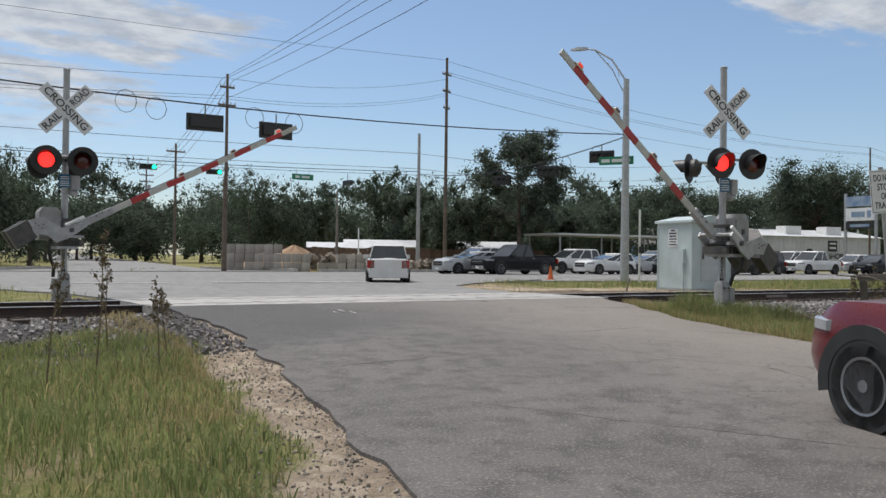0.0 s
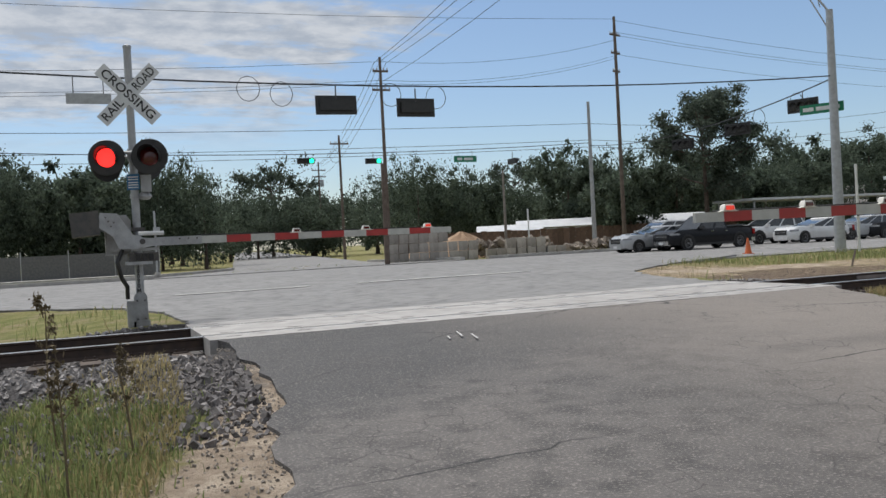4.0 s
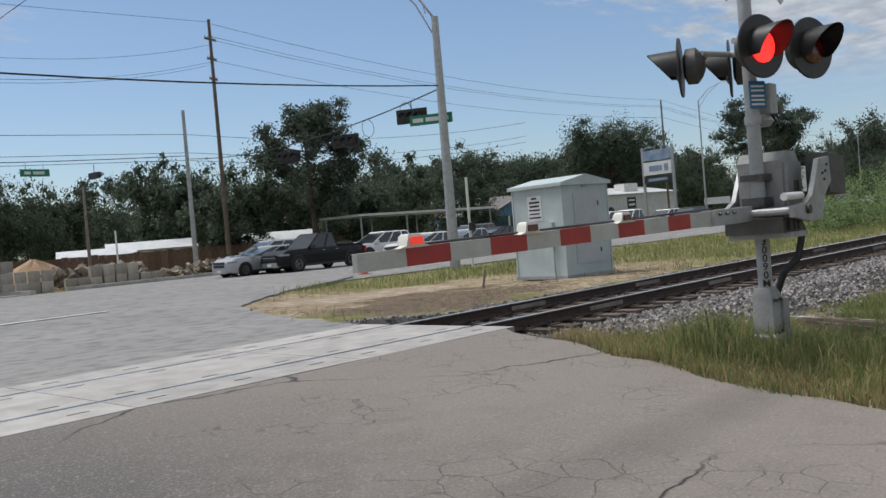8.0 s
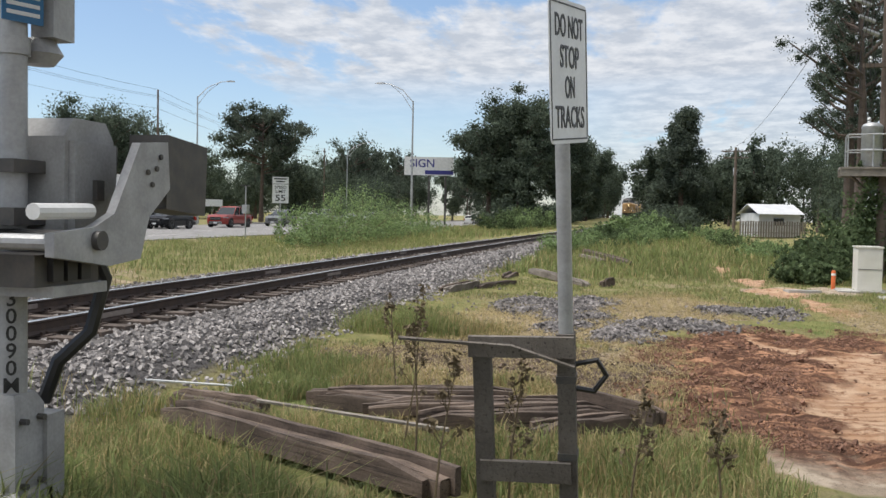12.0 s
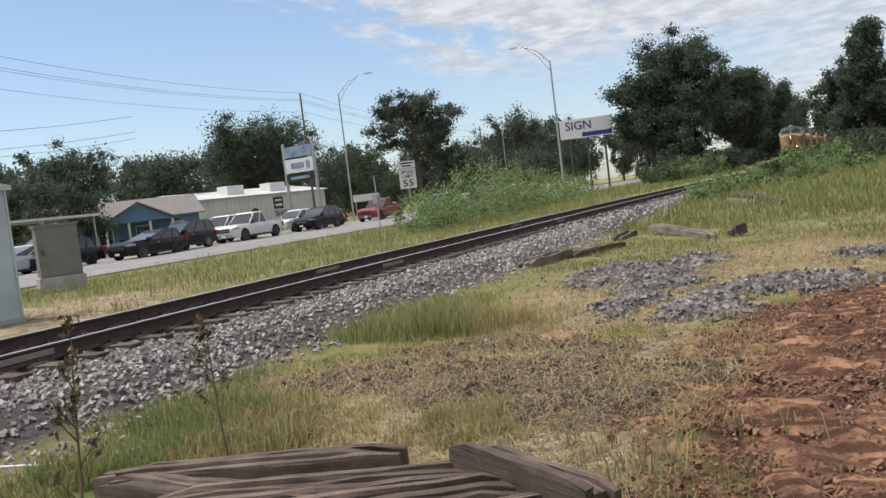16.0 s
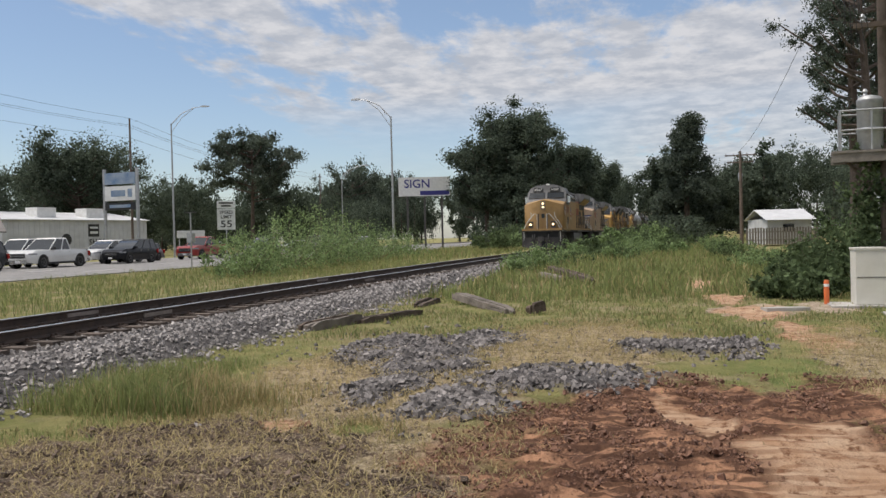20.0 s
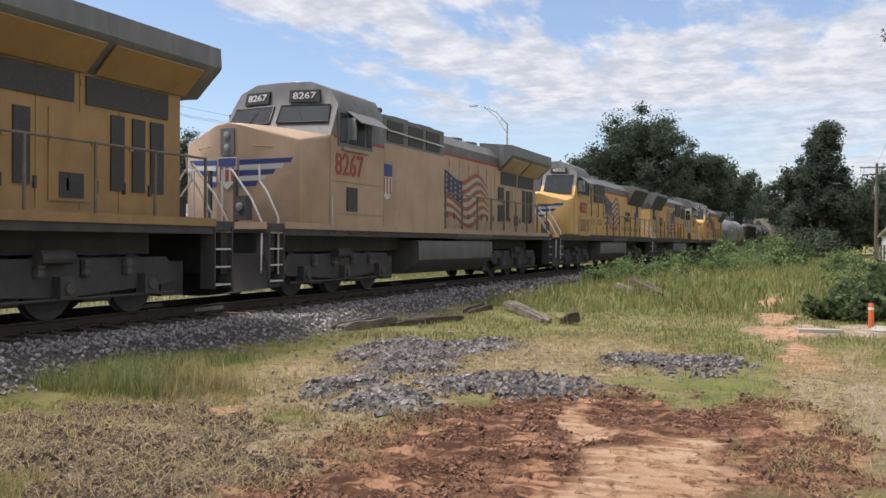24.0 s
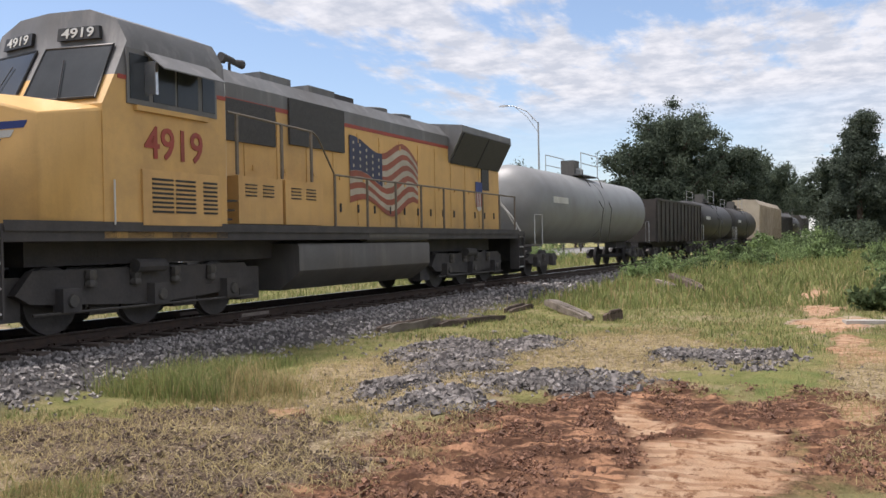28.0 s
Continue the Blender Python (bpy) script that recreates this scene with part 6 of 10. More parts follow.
bb = thing("billboard", "white roadside billboard with large blue lettering", "billboard", at=facing((128.5, 22.2, 8.35), (0.24, -0.97, 0), (0, 0, 1)))
part("panel", B((-3.6, 3.6, -1.32, 1.32, -0.15, 0.0)), M_WHITE, bb, bevel=0.02)
M_NAVY = mat("navy_paint", (0.035, 0.035, 0.22), (0.03, 0.03, 0.18), 3, 0.5)
lettering("lettering", "SIGN", 1.65, M_NAVY, bb, Matrix.Translation((-1.0, 0.35, 0.012)))
part("number_bar", B((-0.6, 3.5, -1.2, -0.6, 0.0, 0.012)), M_NAVY, bb, "dark blue bar")
for x in (-2.4, 0, 2.4):
    part("post", B((x - 0.14, x + 0.14, -8.9, -1.3, -0.4, -0.15)), M_STEEL, bb)

# yard across the main road: precast blocks, rubble, sand, sheds
M_BLOCK = mat("precast_block", (0.42, 0.385, 0.34), (0.30, 0.275, 0.245), 2.5, 0.9, bump=0.4, bscale=18, grime=0.3, island=0.2)
blk = B((-0.29, 0.29, -0.29, 0.29, 0, 0.58))
blk_me = to_mesh(blk, "concrete_block", M_BLOCK)
random.seed(4)
wall_ = tagged(new("block_stack"), "stacked pale precast concrete blocks in the yard", "concrete blocks")
wall_.matrix_basis = pose(12.2, 40.8, -0.2, 0, 0, -20)
for ix in range(9):
    for iz in range(3 if ix < 6 else 2):
        o = new("block", blk_me)
        o.parent = wall_
        o.matrix_basis = pose(ix * 0.62 + random.uniform(-0.03, 0.03), random.uniform(-0.05, 0.05), iz * 0.6, 0, 0, random.uniform(-3, 3))
wall2 = tagged(new("low_block_wall"), "low wall of pale concrete blocks", "concrete blocks")
wall2.matrix_basis = pose(18.3, 39.6, -0.2, 0, 0, -12)
for ix in range(8):
    for iz in range(2 if 1 < ix < 6 else 1):
        o = new("block", blk_me)
        o.parent = wall2
        o.matrix_basis = pose(ix * 0.66, 0, iz * 0.6, 0, 0, random.uniform(-4, 4))
M_SANDP = mat("sand_heap", (0.40, 0.27, 0.17), (0.28, 0.185, 0.115), 1.5, 0.95, bump=0.6, bscale=10)
M_RUB = mat("rubble", (0.33, 0.28, 0.23), (0.17, 0.14, 0.115), 3, 0.95, bump=0.5, bscale=15, island=0.35)


def heap(name, x, y, rx, ry, h, material, label, seed):
    bm = bmesh.new()
    rings, n = [], 20
    for j in range(7):
        k = j / 6
        rings.append([(rx * (1 - k) * math.cos(6.2832 * i / n) * (1 + 0.25 * noise.noise((i * 0.7, k * 3, seed))), ry * (1 - k) * math.sin(6.2832 * i / n) * (1 + 0.25 * noise.noise((i * 0.7, k * 3, seed + 5))), h * k ** 0.8 * (1 + 0.15 * noise.noise((i * 0.9, k * 2, seed)))) for i in range(n)])
    rings[-1] = [(0.12 * math.cos(6.2832 * i / n), 0.12 * math.sin(6.2832 * i / n), h) for i in range(n)]
    loft(bm, rings)
    solid(name, bm, material, label, "heap", at=pose(x, y, ground_z(x, y) - 0.05))


heap("sand_heap", 18.5, 44.8, 3.2, 2.2, 1.9, M_SANDP, "orange-tan heap of sand behind the blocks", 1)
heap("sand_heap", 15.6, 43.6, 2.0, 1.6, 1.3, M_SANDP, "small heap of tan sand", 2)
rs = np.random.RandomState(8)
pts = [(21.0 + rs.randn() * 1.3, 41.6 + rs.randn() * 0.5, max(0.0, 0.8 - abs(rs.randn()) * 0.5)) for _ in range(120)]
stones("stone_rubble", pts, list(rs.uniform(0.25, 0.7, 120)), M_RUB, "heap of broken stone slabs in the yard")
pts = [(30.5 + rs.randn() * 2.0, 42.4 + rs.randn() * 0.4, rs.uniform(-0.1, 0.5)) for _ in range(130)]
stones("scrap_rubble", pts, list(rs.uniform(0.2, 0.6, 130)), M_RUB, "flat broken slabs piled by the grey pole")
pts = [(25.2 + rs.randn() * 0.8, 41.0 + rs.randn() * 0.3, rs.uniform(-0.1, 0.25)) for _ in range(60)]
stones("scrap_rubble", pts, list(rs.uniform(0.15, 0.5, 60)), M_RUB, "small pile of dark slabs", None)
for x, y, l, w, h, m, lab in ((30.5, 59.5, 6.5, 4, 2.1, M_METALW, "small pale shed with a low roof in the yard"), (25.0, 56.0, 5, 3, 1.7, M_STEEL, "low dark shed in the yard"), (38, 52.5, 6, 3, 2.0, M_METALW, "pale boxy trailer parked in the yard")):
    t = thing("yard_shed", lab, "shed", at=pose(x, y, -0.3, 0, 0, -25))
    part("wall", B((0, l, 0, w, 0, h)), m, t)
    bm = bmesh.new()
    prism(bm, [(-0.3, h), (w / 2, h + 0.6), (w + 0.3, h), (w / 2, h + 0.7)], 0, -0.3, l + 0.3)
    part("roof", bm, M_METALW, t)
    part("door", B((l * 0.4, l * 0.4 + 1.4, -0.04, 0, 0, h * 0.85)), M_DARKW, t)
t = thing("board_fence", "long dark board fence at the back of the yard", "fence", at=pose(16.5, 52.5, -0.3, 0, 0, -6))
fb = to_mesh(B((-0.24, 0.24, -0.02, 0.02, 0, 1.9)), "fence_board", M_BROWNW)
for i in range(60):
    o = new("fence_board", fb); o.parent = t
    o.matrix_basis = pose(i * 0.5, 0, random.uniform(-0.05, 0.05))
t = thing("yard_post", "short white post at the yard kerb", "post", at=pose(21.3, 40.0, -0.25))
part("post", rod(bmesh.new(), (0, 0, 0), (0, 0, 3.1), 0.05), M_WHITE, t)
part("concrete_foot", lathe(bmesh.new(), [(0.22, 0), (0.2, 0.2), (0.1, 0.3)], None, 12), M_CONC, t)
# left of the north street: sidewalk, chain-link fence, sign post with solar panel
t = tagged(new("sidewalk"), "pale concrete sidewalk at the far corner", "sidewalk", kind="structure")
part("slab", B((-60, -3.0, 42.0, 43.4, -0.4, 0.0)), M_CONC, t)
t = thing("wire_fence", "long grey wire fence with privacy mesh", "fence", at=pose(-60, 50, -0.3))
M_MESH = mat("fence_mesh", (0.16, 0.16, 0.165), (0.11, 0.11, 0.115), 8, 0.8)
for i in range(22):
    part("post", rod(bmesh.new(), (i * 2.8, 0, 0), (i * 2.8, 0, 2.0), 0.035), M_GALV, t)
    if i < 21:
        part("mesh_panel", B((i * 2.8 + 0.04, i * 2.8 + 2.76, -0.012, 0.012, 0.05, 1.7)), M_MESH, t)
t = thing("crosswalk_post", "slim grey post with a small solar panel", "post", at=pose(-2.2, 38.6, -0.1))
part("post", rod(bmesh.new(), (0, 0, 0), (0, 0, 3.6), 0.06), M_GALV, t)
part("foot", lathe(bmesh.new(), [(0.18, 0), (0.14, 0.25)], None, 10), M_CONC, t)
part("push_button_box", B((-0.1, 0.25, -0.12, 0.0, 2.3, 2.7)), M_GALV, t)


# ---- crossing signals ----
ARMS = {}
M_BASE = mat("weathered_casting", (0.36, 0.36, 0.355), (0.26, 0.26, 0.255), 6, 0.7, 0.1, grime=0.4)
M_ARMLIT = glow("arm_lamp_lit", (0.80, 0.05, 0.025), 0.7)


def flasher(parent, at, lit):
    """A red lamp on a round black backplate with a hood; local -y is its face."""
    bm = bmesh.new()
    lathe(bm, [(0.285, 0.0), (0.287, 0.012), (0.28, 0.02)], at @ pose(0, 0.0, 0, 90), 28)
    t = part("backplate", bm, M_BLACK, parent, "round black backplate")
    bm = bmesh.new()
    lathe(bm, [(0.10, 0), (0.17, 0.03), (0.175, 0.12), (0.12, 0.17), (0.05, 0.20)], at @ pose(0, 0.02, 0, -90), 20)
    part("housing", bm, M_STEEL, t)
    bm = bmesh.new()
    lathe(bm, [(0.15, 0.0), (0.15, 0.015), (0.12, 0.032), (0.06, 0.042)], at @ pose(0, -0.018, 0, 90), 24)
    part("lens", bm, M_REDLIT if lit else M_REDDIM, t, "glowing red lens" if lit else "dark red lens")
    bm = bmesh.new()
    sec = []
    for d, r in ((0.0, 0.165), (0.16, 0.163), (0.30, 0.158)):
        sec.append([at @ Vector((r * math.cos(a), -0.02 - d * max(0.15, 0.55 + 0.45 * math.sin(a)), r * math.sin(a))) for a in np.linspace(-0.55, math.pi + 0.55, 18)])
    loft(bm, sec, closed=False)
    sec = []
    for d, r in ((0.0, 0.172), (0.16, 0.170), (0.30, 0.165)):
        sec.append([at @ Vector((r * math.cos(a), -0.02 - d * max(0.15, 0.55 + 0.45 * math.sin(a)), r * math.sin(a))) for a in np.linspace(-0.55, math.pi + 0.55, 18)])
    loft(bm, sec, closed=False)
    part("hood", bm, M_BLACK, t)


def crossbuck(parent, at):
    """Two crossed white blades with black words; local -y is the face."""
    for ang, words in ((45, ("RAIL", "ROAD")), (-45, ("CROSSING",))):
        m = at @ Matrix.Translation((0, -0.012 if ang > 0 else -0.030, 0)) @ pose(0, 0, 0, 0, -ang, 0)
        bm = bmesh.new()
        box(bm, -0.61, 0.61, -0.006, 0.006, -0.115, 0.115, m=m)
        bl = part("blade", bm, M_SIGNW, parent, "white reflective blade", bevel=0.003)
        f = m @ facing((0, -0.008, 0), (1, 0, 0), (0, 0, 1))
        if len(words) == 1:
            lettering("lettering", words[0], 0.20, M_SIGNB, bl, f, 1.08, depth=0.002)
        else:
            lettering("lettering", words[0], 0.20, M_SIGNB, bl, f @ Matrix.Translation((-0.36, 0, 0)), 0.40, depth=0.002)
            lettering("lettering", words[1], 0.20, M_SIGNB, bl, f @ Matrix.Translation((0.36, 0, 0)), 0.42, depth=0.002)


def crossing_signal(name, at, s, face, lit, arm_len, number, buck_z=3.72):
    """A mast with crossbuck, flashers and gate. s: the way of the arm along x; face: turn of the front lamps."""
    t = tagged(new(name), "grey crossing signal mast with crossbuck, flashers and striped gate", "crossing signal", "crossing gates")
    t.matrix_basis = at
    bm = bmesh.new()
    loft(bm, [[(x * k, y * k, z) for x, y in ((-0.13, -0.12), (0.13, -0.12), (0.13, 0.12), (-0.13, 0.12))] for k, z in ((1.0, -0.45), (1.0, 0.0), (0.82, 0.02), (0.78, 0.40), (0.55, 0.46))])
    part("junction_base", bm, M_BASE, t, "cast grey junction base", bevel=0.02)
    cb = part("conduit_box", B((0.09 if s < 0 else -0.22, 0.22 if s < 0 else -0.09, -0.12, 0.06, -0.30, 0.34)), M_BASE, t, bevel=0.03)
    for z_ in (0.04, 0.34):
        part("base_bolt", rod(bmesh.new(), (-0.06, -0.13, z_), (-0.06, -0.09, z_), 0.016, n=6), M_STEEL, cb)
        part("base_bolt", rod(bmesh.new(), (0.06, -0.13, z_), (0.06, -0.09, z_), 0.016, n=6), M_STEEL, cb)
    bm = bmesh.new()
    rod(bm, (0, 0, 0.4), (0, 0, 4.52), 0.066, 0.062, 20)
    rod(bm, (0, 0, 2.02), (0, 0, 2.10), 0.078, 0.078, 16)
    part("mast", bm, M_ALU, t, "round aluminium mast")
    part("mast_cap", lathe(bmesh.new(), [(0.068, 4.50), (0.07, 4.54), (0.03, 4.56)], None, 14), M_ALU, t)
    crossbuck(t, Matrix.Translation((0, 0, buck_z)) @ pose(0, 0, 0, 0, 0, face) @ Matrix.Translation((0, -0.10, 0)))
    # lamp pairs
    for turn, on, dz, aim in ((face, lit, 0, 0), (180 + face, 2, -0.03, 41)):
        m = Matrix.Translation((0, 0, 2.66 + dz)) @ pose(0, 0, 0, 0, 0, turn)
        bm = bmesh.new()
        rod(bm, m @ Vector((-0.40, -0.20, 0.10)), m @ Vector((0.40, -0.20, 0.10)), 0.028, n=10)
        rod(bm, m @ Vector((0, 0, 0.10)), m @ Vector((0, -0.20, 0.10)), 0.035, n=10)
        lathe(bm, [(0.085, -0.08), (0.085, 0.10)], Matrix.Translation((0, 0, 2.74 + dz)), 14)
        part("lamp_crossarm", bm, M_ALU, t)
        for i, x in enumerate((-0.33, 0.33)):
            flasher(t, m @ Matrix.Translation((x, -0.20, 0)) @ pose(0, 0, 0, 0, 0, aim) @ Matrix.Translation((0, -0.24, 0)), on == i)
        bm = bmesh.new()
        for x in (-0.33, 0.33):
            rod(bm, m @ Vector((x, -0.20, 0.10)), m @ Vector((x, -0.28, 0.02)), 0.025, n=8)
        part("lamp_bracket", bm, M_ALU, t)
    # small plates
    m = pose(0, 0, 0, 0, 0, face * 1.2)
    bm = bmesh.new()
    box(bm, -0.10, 0.10, -0.085, -0.078, 2.16, 2.42, m=m)
    pl = part("notice_plate", bm, mat("notice_blue", (0.02, 0.14, 0.30), (0.02, 0.11, 0.25), 4, 0.4), t, "small blue notice plate")
    bm = bmesh.new()
    for z in (2.37, 2.33, 2.28, 2.24, 2.20):
        box(bm, -0.08, 0.08, -0.088, -0.085, z - 0.009, z + 0.009, m=m)
    part("lettering_bar", bm, M_SIGNW, pl)
    bm = bmesh.new()
    box(bm, 0.10, 0.26, -0.14, -0.02, 2.12, 2.40)
    lathe(bm, [(0.07, 0), (0.11, 0.05), (0.07, 0.12)], Matrix.Translation((0.16, -0.02, 2.0)), 12)
    part("bell", bm, M_ALU, t, "grey crossing bell", bevel=0.01)
    for i, c in enumerate(number):
        lettering("mast_number", c, 0.098, M_SIGNB, t, facing((0, 0, 0.90 - i * 0.080), (math.cos(radians(-56 if s < 0 else face * 1.3)), math.sin(radians(-56 if s < 0 else face * 1.3)), 0), (0, 0, 1)) @ Matrix.Translation((0, 0, 0.069)), depth=0.001)
    # gate mechanism
    bm = bmesh.new()
    cx = -0.30 * s
    prism(bm, [(cx - 0.20, 1.10), (cx + 0.20, 1.10), (cx + 0.20, 1.66), (cx + 0.13, 1.75), (cx - 0.13, 1.75), (cx - 0.20, 1.66)], 1, -0.20, 0.24)
    case = part("mechanism_case", bm, M_BASE, t, "weathered grey gate motor case", bevel=0.04)
    part("case_lid", B((cx - 0.17, cx + 0.17, -0.235, -0.20, 1.16, 1.64)), M_BASE, case, bevel=0.02)
    part("lid_latch", B((cx - 0.03, cx + 0.03, -0.26, -0.235, 1.36, 1.46)), M_STEEL, case, bevel=0.008)
    part("clamp", B((-0.12, 0.12, -0.10, 0.12, 1.24, 1.32)), M_STEEL, t, bevel=0.01)
    part("clamp", B((-0.12, 0.12, -0.10, 0.12, 1.48, 1.54)), M_STEEL, t, bevel=0.01)
    bm = bmesh.new()
    tube(bm, [(-s * 0.25, -0.22, 1.18), (-s * 0.34, -0.26, 0.98), (-s * 0.28, -0.22, 0.72), (-s * 0.20, -0.10, 0.58), (-s * 0.20, -0.02, 0.38)], 0.035, 8)
    part("cable_conduit", bm, M_BLACK, t, "black corrugated conduit")
    gear = part("gear_box", B((-0.16 if s > 0 else -0.30, 0.30 if s > 0 else 0.16, -0.34, 0.22, 0.98, 1.12)), M_STEEL, t, "dark gear box under the motor case", bevel=0.015)
    for k in range(3):
        xg = s * (-0.02 + 0.10 * k)
        part("contact_block", B((xg - 0.035, xg + 0.035, -0.37, -0.34, 1.00, 1.10)), M_BLACK, gear, bevel=0.006)
    part("top_bar", B((-0.30 if s < 0 else -0.12, 0.12 if s < 0 else 0.30, -0.40, -0.34, 1.15, 1.20)), M_ALU, t, bevel=0.006)
    part("mounting_plate", B((-0.20, 0.20, -0.36, 0.24, 0.93, 0.98)), M_ALU, t, bevel=0.008)
    # arm, keyed about its shaft; drawn level
    arm = tagged(new("gate_arm"), "white and red striped gate arm with small lamps")
    arm.parent = t
    for y in (-0.47, 0.28):
        bm = bmesh.new()
        prism(bm, [(s * 0.30, -0.06), (s * 0.30, 0.04), (s * 0.02, 0.06), (-s * 0.14, 0.12), (-s * 0.36, 0.46), (-s * 0.62, 0.48), (-s * 0.64, 0.24), (-s * 0.44, 0.10), (-s * 0.36, -0.10), (-s * 0.10, -0.12)], 1, y, y + 0.045)
        part("side_arm", bm, M_ALU, arm, "cast grey side arm", bevel=0.008)
        for dx_, dz_ in ((-0.5, 0.34), (-0.46, 0.26), (-0.54, 0.40), (-0.42, 0.32)):
            part("bolt", rod(bmesh.new(), (s * dx_, y - 0.012, dz_), (s * dx_, y + 0.057, dz_), 0.014, n=6), M_STEEL, arm)
    for y in (-0.46, 0.10):
        bm = bmesh.new()
        prism(bm, [(-s * 0.62, 0.14), (-s * 1.04, 0.10), (-s * 1.07, 0.48), (-s * 0.64, 0.52)], 1, y, y + 0.22)
        part("counterweight", bm, M_STEEL, arm, "dark steel counterweight plates", bevel=0.01)
    part("shaft", rod(bmesh.new(), (0, -0.50, 0), (0, 0.36, 0), 0.045, n=12), M_STEEL, arm)
    part("cross_tube", rod(bmesh.new(), (s * 0.26, -0.46, 0.0), (s * 0.26, 0.31, 0.0), 0.035, n=10), M_ALU, arm)
    part("arm_adapter", B((min(s * 0.22, s * 0.98), max(s * 0.22, s * 0.98), -0.05, 0.07, -0.07, 0.07)), M_ALU, arm, bevel=0.01)
    for dx_ in (0.62, 0.76, 0.90):
        part("adapter_bolt", rod(bmesh.new(), (s * dx_, -0.075, 0.03), (s * dx_, 0.09, 0.03), 0.014, n=6), M_STEEL, arm)
    part("buffer_cylinder", rod(bmesh.new(), (-s * 0.05, -0.40, 0.13), (s * 0.34, -0.40, 0.13), 0.035, n=10), M_WHITE, arm, "pale buffer cylinder")
    x0, n = 0.98, 11
    step = (arm_len - x0) / n
    for i in range(n):
        a, b = x0 + i * step, x0 + (i + 1) * step
        ha, hb = 0.066 - 0.014 * a / arm_len, 0.066 - 0.014 * b / arm_len
        bm = bmesh.new()
        loft(bm, [[(s * u, -0.012, -h), (s * u, 0.028, -h), (s * u, 0.028, h), (s * u, -0.012, h)] for u, h in ((a, ha), (b, hb))])
        part("stripe", bm, M_REDREF if i % 2 else M_WHITEREF, arm, "red stripe" if i % 2 else "white stripe")
    for j, k in enumerate((0.47, 0.70, 0.915)):
        x = s * arm_len * k
        bm = bmesh.new()
        loft(bm, [[(x - w, -d, z), (x + w, -d, z), (x + w, d, z), (x - w, d, z)] for w, d, z in ((0.13, 0.035, 0.052), (0.075, 0.04, 0.067), (0.06, 0.04, 0.117), (0.045, 0.03, 0.132))])
        lm = part("arm_lamp", bm, M_BEIGE, arm, "small cream arm lamp", bevel=0.01)
        bm = B((x - 0.048, x + 0.048, -0.052, -0.036, 0.070, 0.112))
        part("lamp_lens", bm, M_REDDIM if j < 2 else M_ARMLIT, lm, "dark red lens" if j < 2 else "glowing red lens")
    bm = bmesh.new()
    tube(bm, [(s * 0.9, 0.03, 0.085), (s * arm_len * 0.4, 0.03, 0.072), (s * arm_len * 0.95, 0.03, 0.062)], 0.009, 5)
    part("lamp_cable", bm, M_BLACK, arm)
    ARMS[name] = arm
    return t


SIG_W = crossing_signal("crossing_signal", pose(-5.02, 3.07, 0.0), 1, -12, 0, 5.55, "30090M", 3.72)
SIG_W_ARM = ARMS["crossing_signal"]
SIG_E = crossing_signal("crossing_signal", pose(5.25, -4.79, 0.0), -1, -18, 0, 5.08, "30090M", 3.66)
SIG_E_ARM = ARMS["crossing_signal"]


# ---- equipment cabin ----
M_CAB = mat("cabin_paint", (0.50, 0.575, 0.58), (0.42, 0.485, 0.49), 1.4, 0.5, grime=0.22, bump=0.05)
cab_t = thing("equipment_cabin", "pale grey metal signal cabin with a gabled lid beside the track", "cabin", at=pose(15.3, 4.7, -0.2, 0, 0, -8))
CW, CD, CH = 1.70, 1.78, 2.45
part("wall", B((0, CW, 0, CD, 0.08, CH)), M_CAB, cab_t, bevel=0.01)
part("skid", B((-0.04, CW + 0.04, -0.04, CD + 0.04, 0.0, 0.09)), M_GALV, cab_t)
bm = bmesh.new()
prism(bm, [(-0.09, CH - 0.02), (CW / 2, CH + 0.17), (CW + 0.09, CH - 0.02), (CW + 0.09, CH - 0.10), (-0.09, CH - 0.10)], 1, -0.09, CD + 0.09)
part("roof", bm, M_CAB, cab_t, bevel=0.01)
door = part("door", B((0.40, 1.30, -0.022, 0.0, 0.35, 2.15)), mat("cabin_door_paint", (0.47, 0.51, 0.53), (0.42, 0.45, 0.47), 2, 0.5, grime=0.2), cab_t, "blue-grey metal door", bevel=0.006)
part("handle", B((0.44, 0.50, -0.06, -0.022, 1.1, 1.35)), M_STEEL, door)
part("hinge", B((1.28, 1.32, -0.035, 0.0, 0.6, 0.72), (1.28, 1.32, -0.035, 0.0, 1.8, 1.92)), M_STEEL, door)
part("vent", B((0.75, 0.95, -0.03, 0.0, 2.28, 2.36)), M_GALV, cab_t)
pl = part("notice_plate", B((-0.012, 0.0, 0.72, 1.22, 1.52, 2.16)), M_SIGNW, cab_t, "white notice plate")
bm = bmesh.new()
for i, (h, w) in enumerate(((0.045, 0.20), (0.05, 0.38), (0.05, 0.34), (0.04, 0.40), (0.035, 0.36), (0.04, 0.42))):
    z = 2.09 - i * 0.098
    box(bm, -0.016, -0.012, 0.97 - w / 2, 0.97 + w / 2, z - h / 2, z + h / 2)
part("lettering_bar", bm, M_SIGNB, pl)
part("meter_box", B((-0.12, 0.0, 0.30, 0.50, 0.95, 1.45)), M_CAB, cab_t, bevel=0.02)
part("conduit", rod(bmesh.new(), (-0.05, 0.36, 0.0), (-0.05, 0.36, 0.95), 0.02), M_GALV, cab_t)
for x, y in ((0, 0), (CW, 0), (0, CD)):
    part("corner_trim", B((x - 0.02, x + 0.02, y - 0.02, y + 0.02, 0.08, CH)), M_CAB, cab_t)
solid("steel_offcut", B((14.2, 15.0, 3.3, 3.4, -0.27, -0.20)), M_RAIL, "rusty steel bar lying beside the cabin", "scrap")
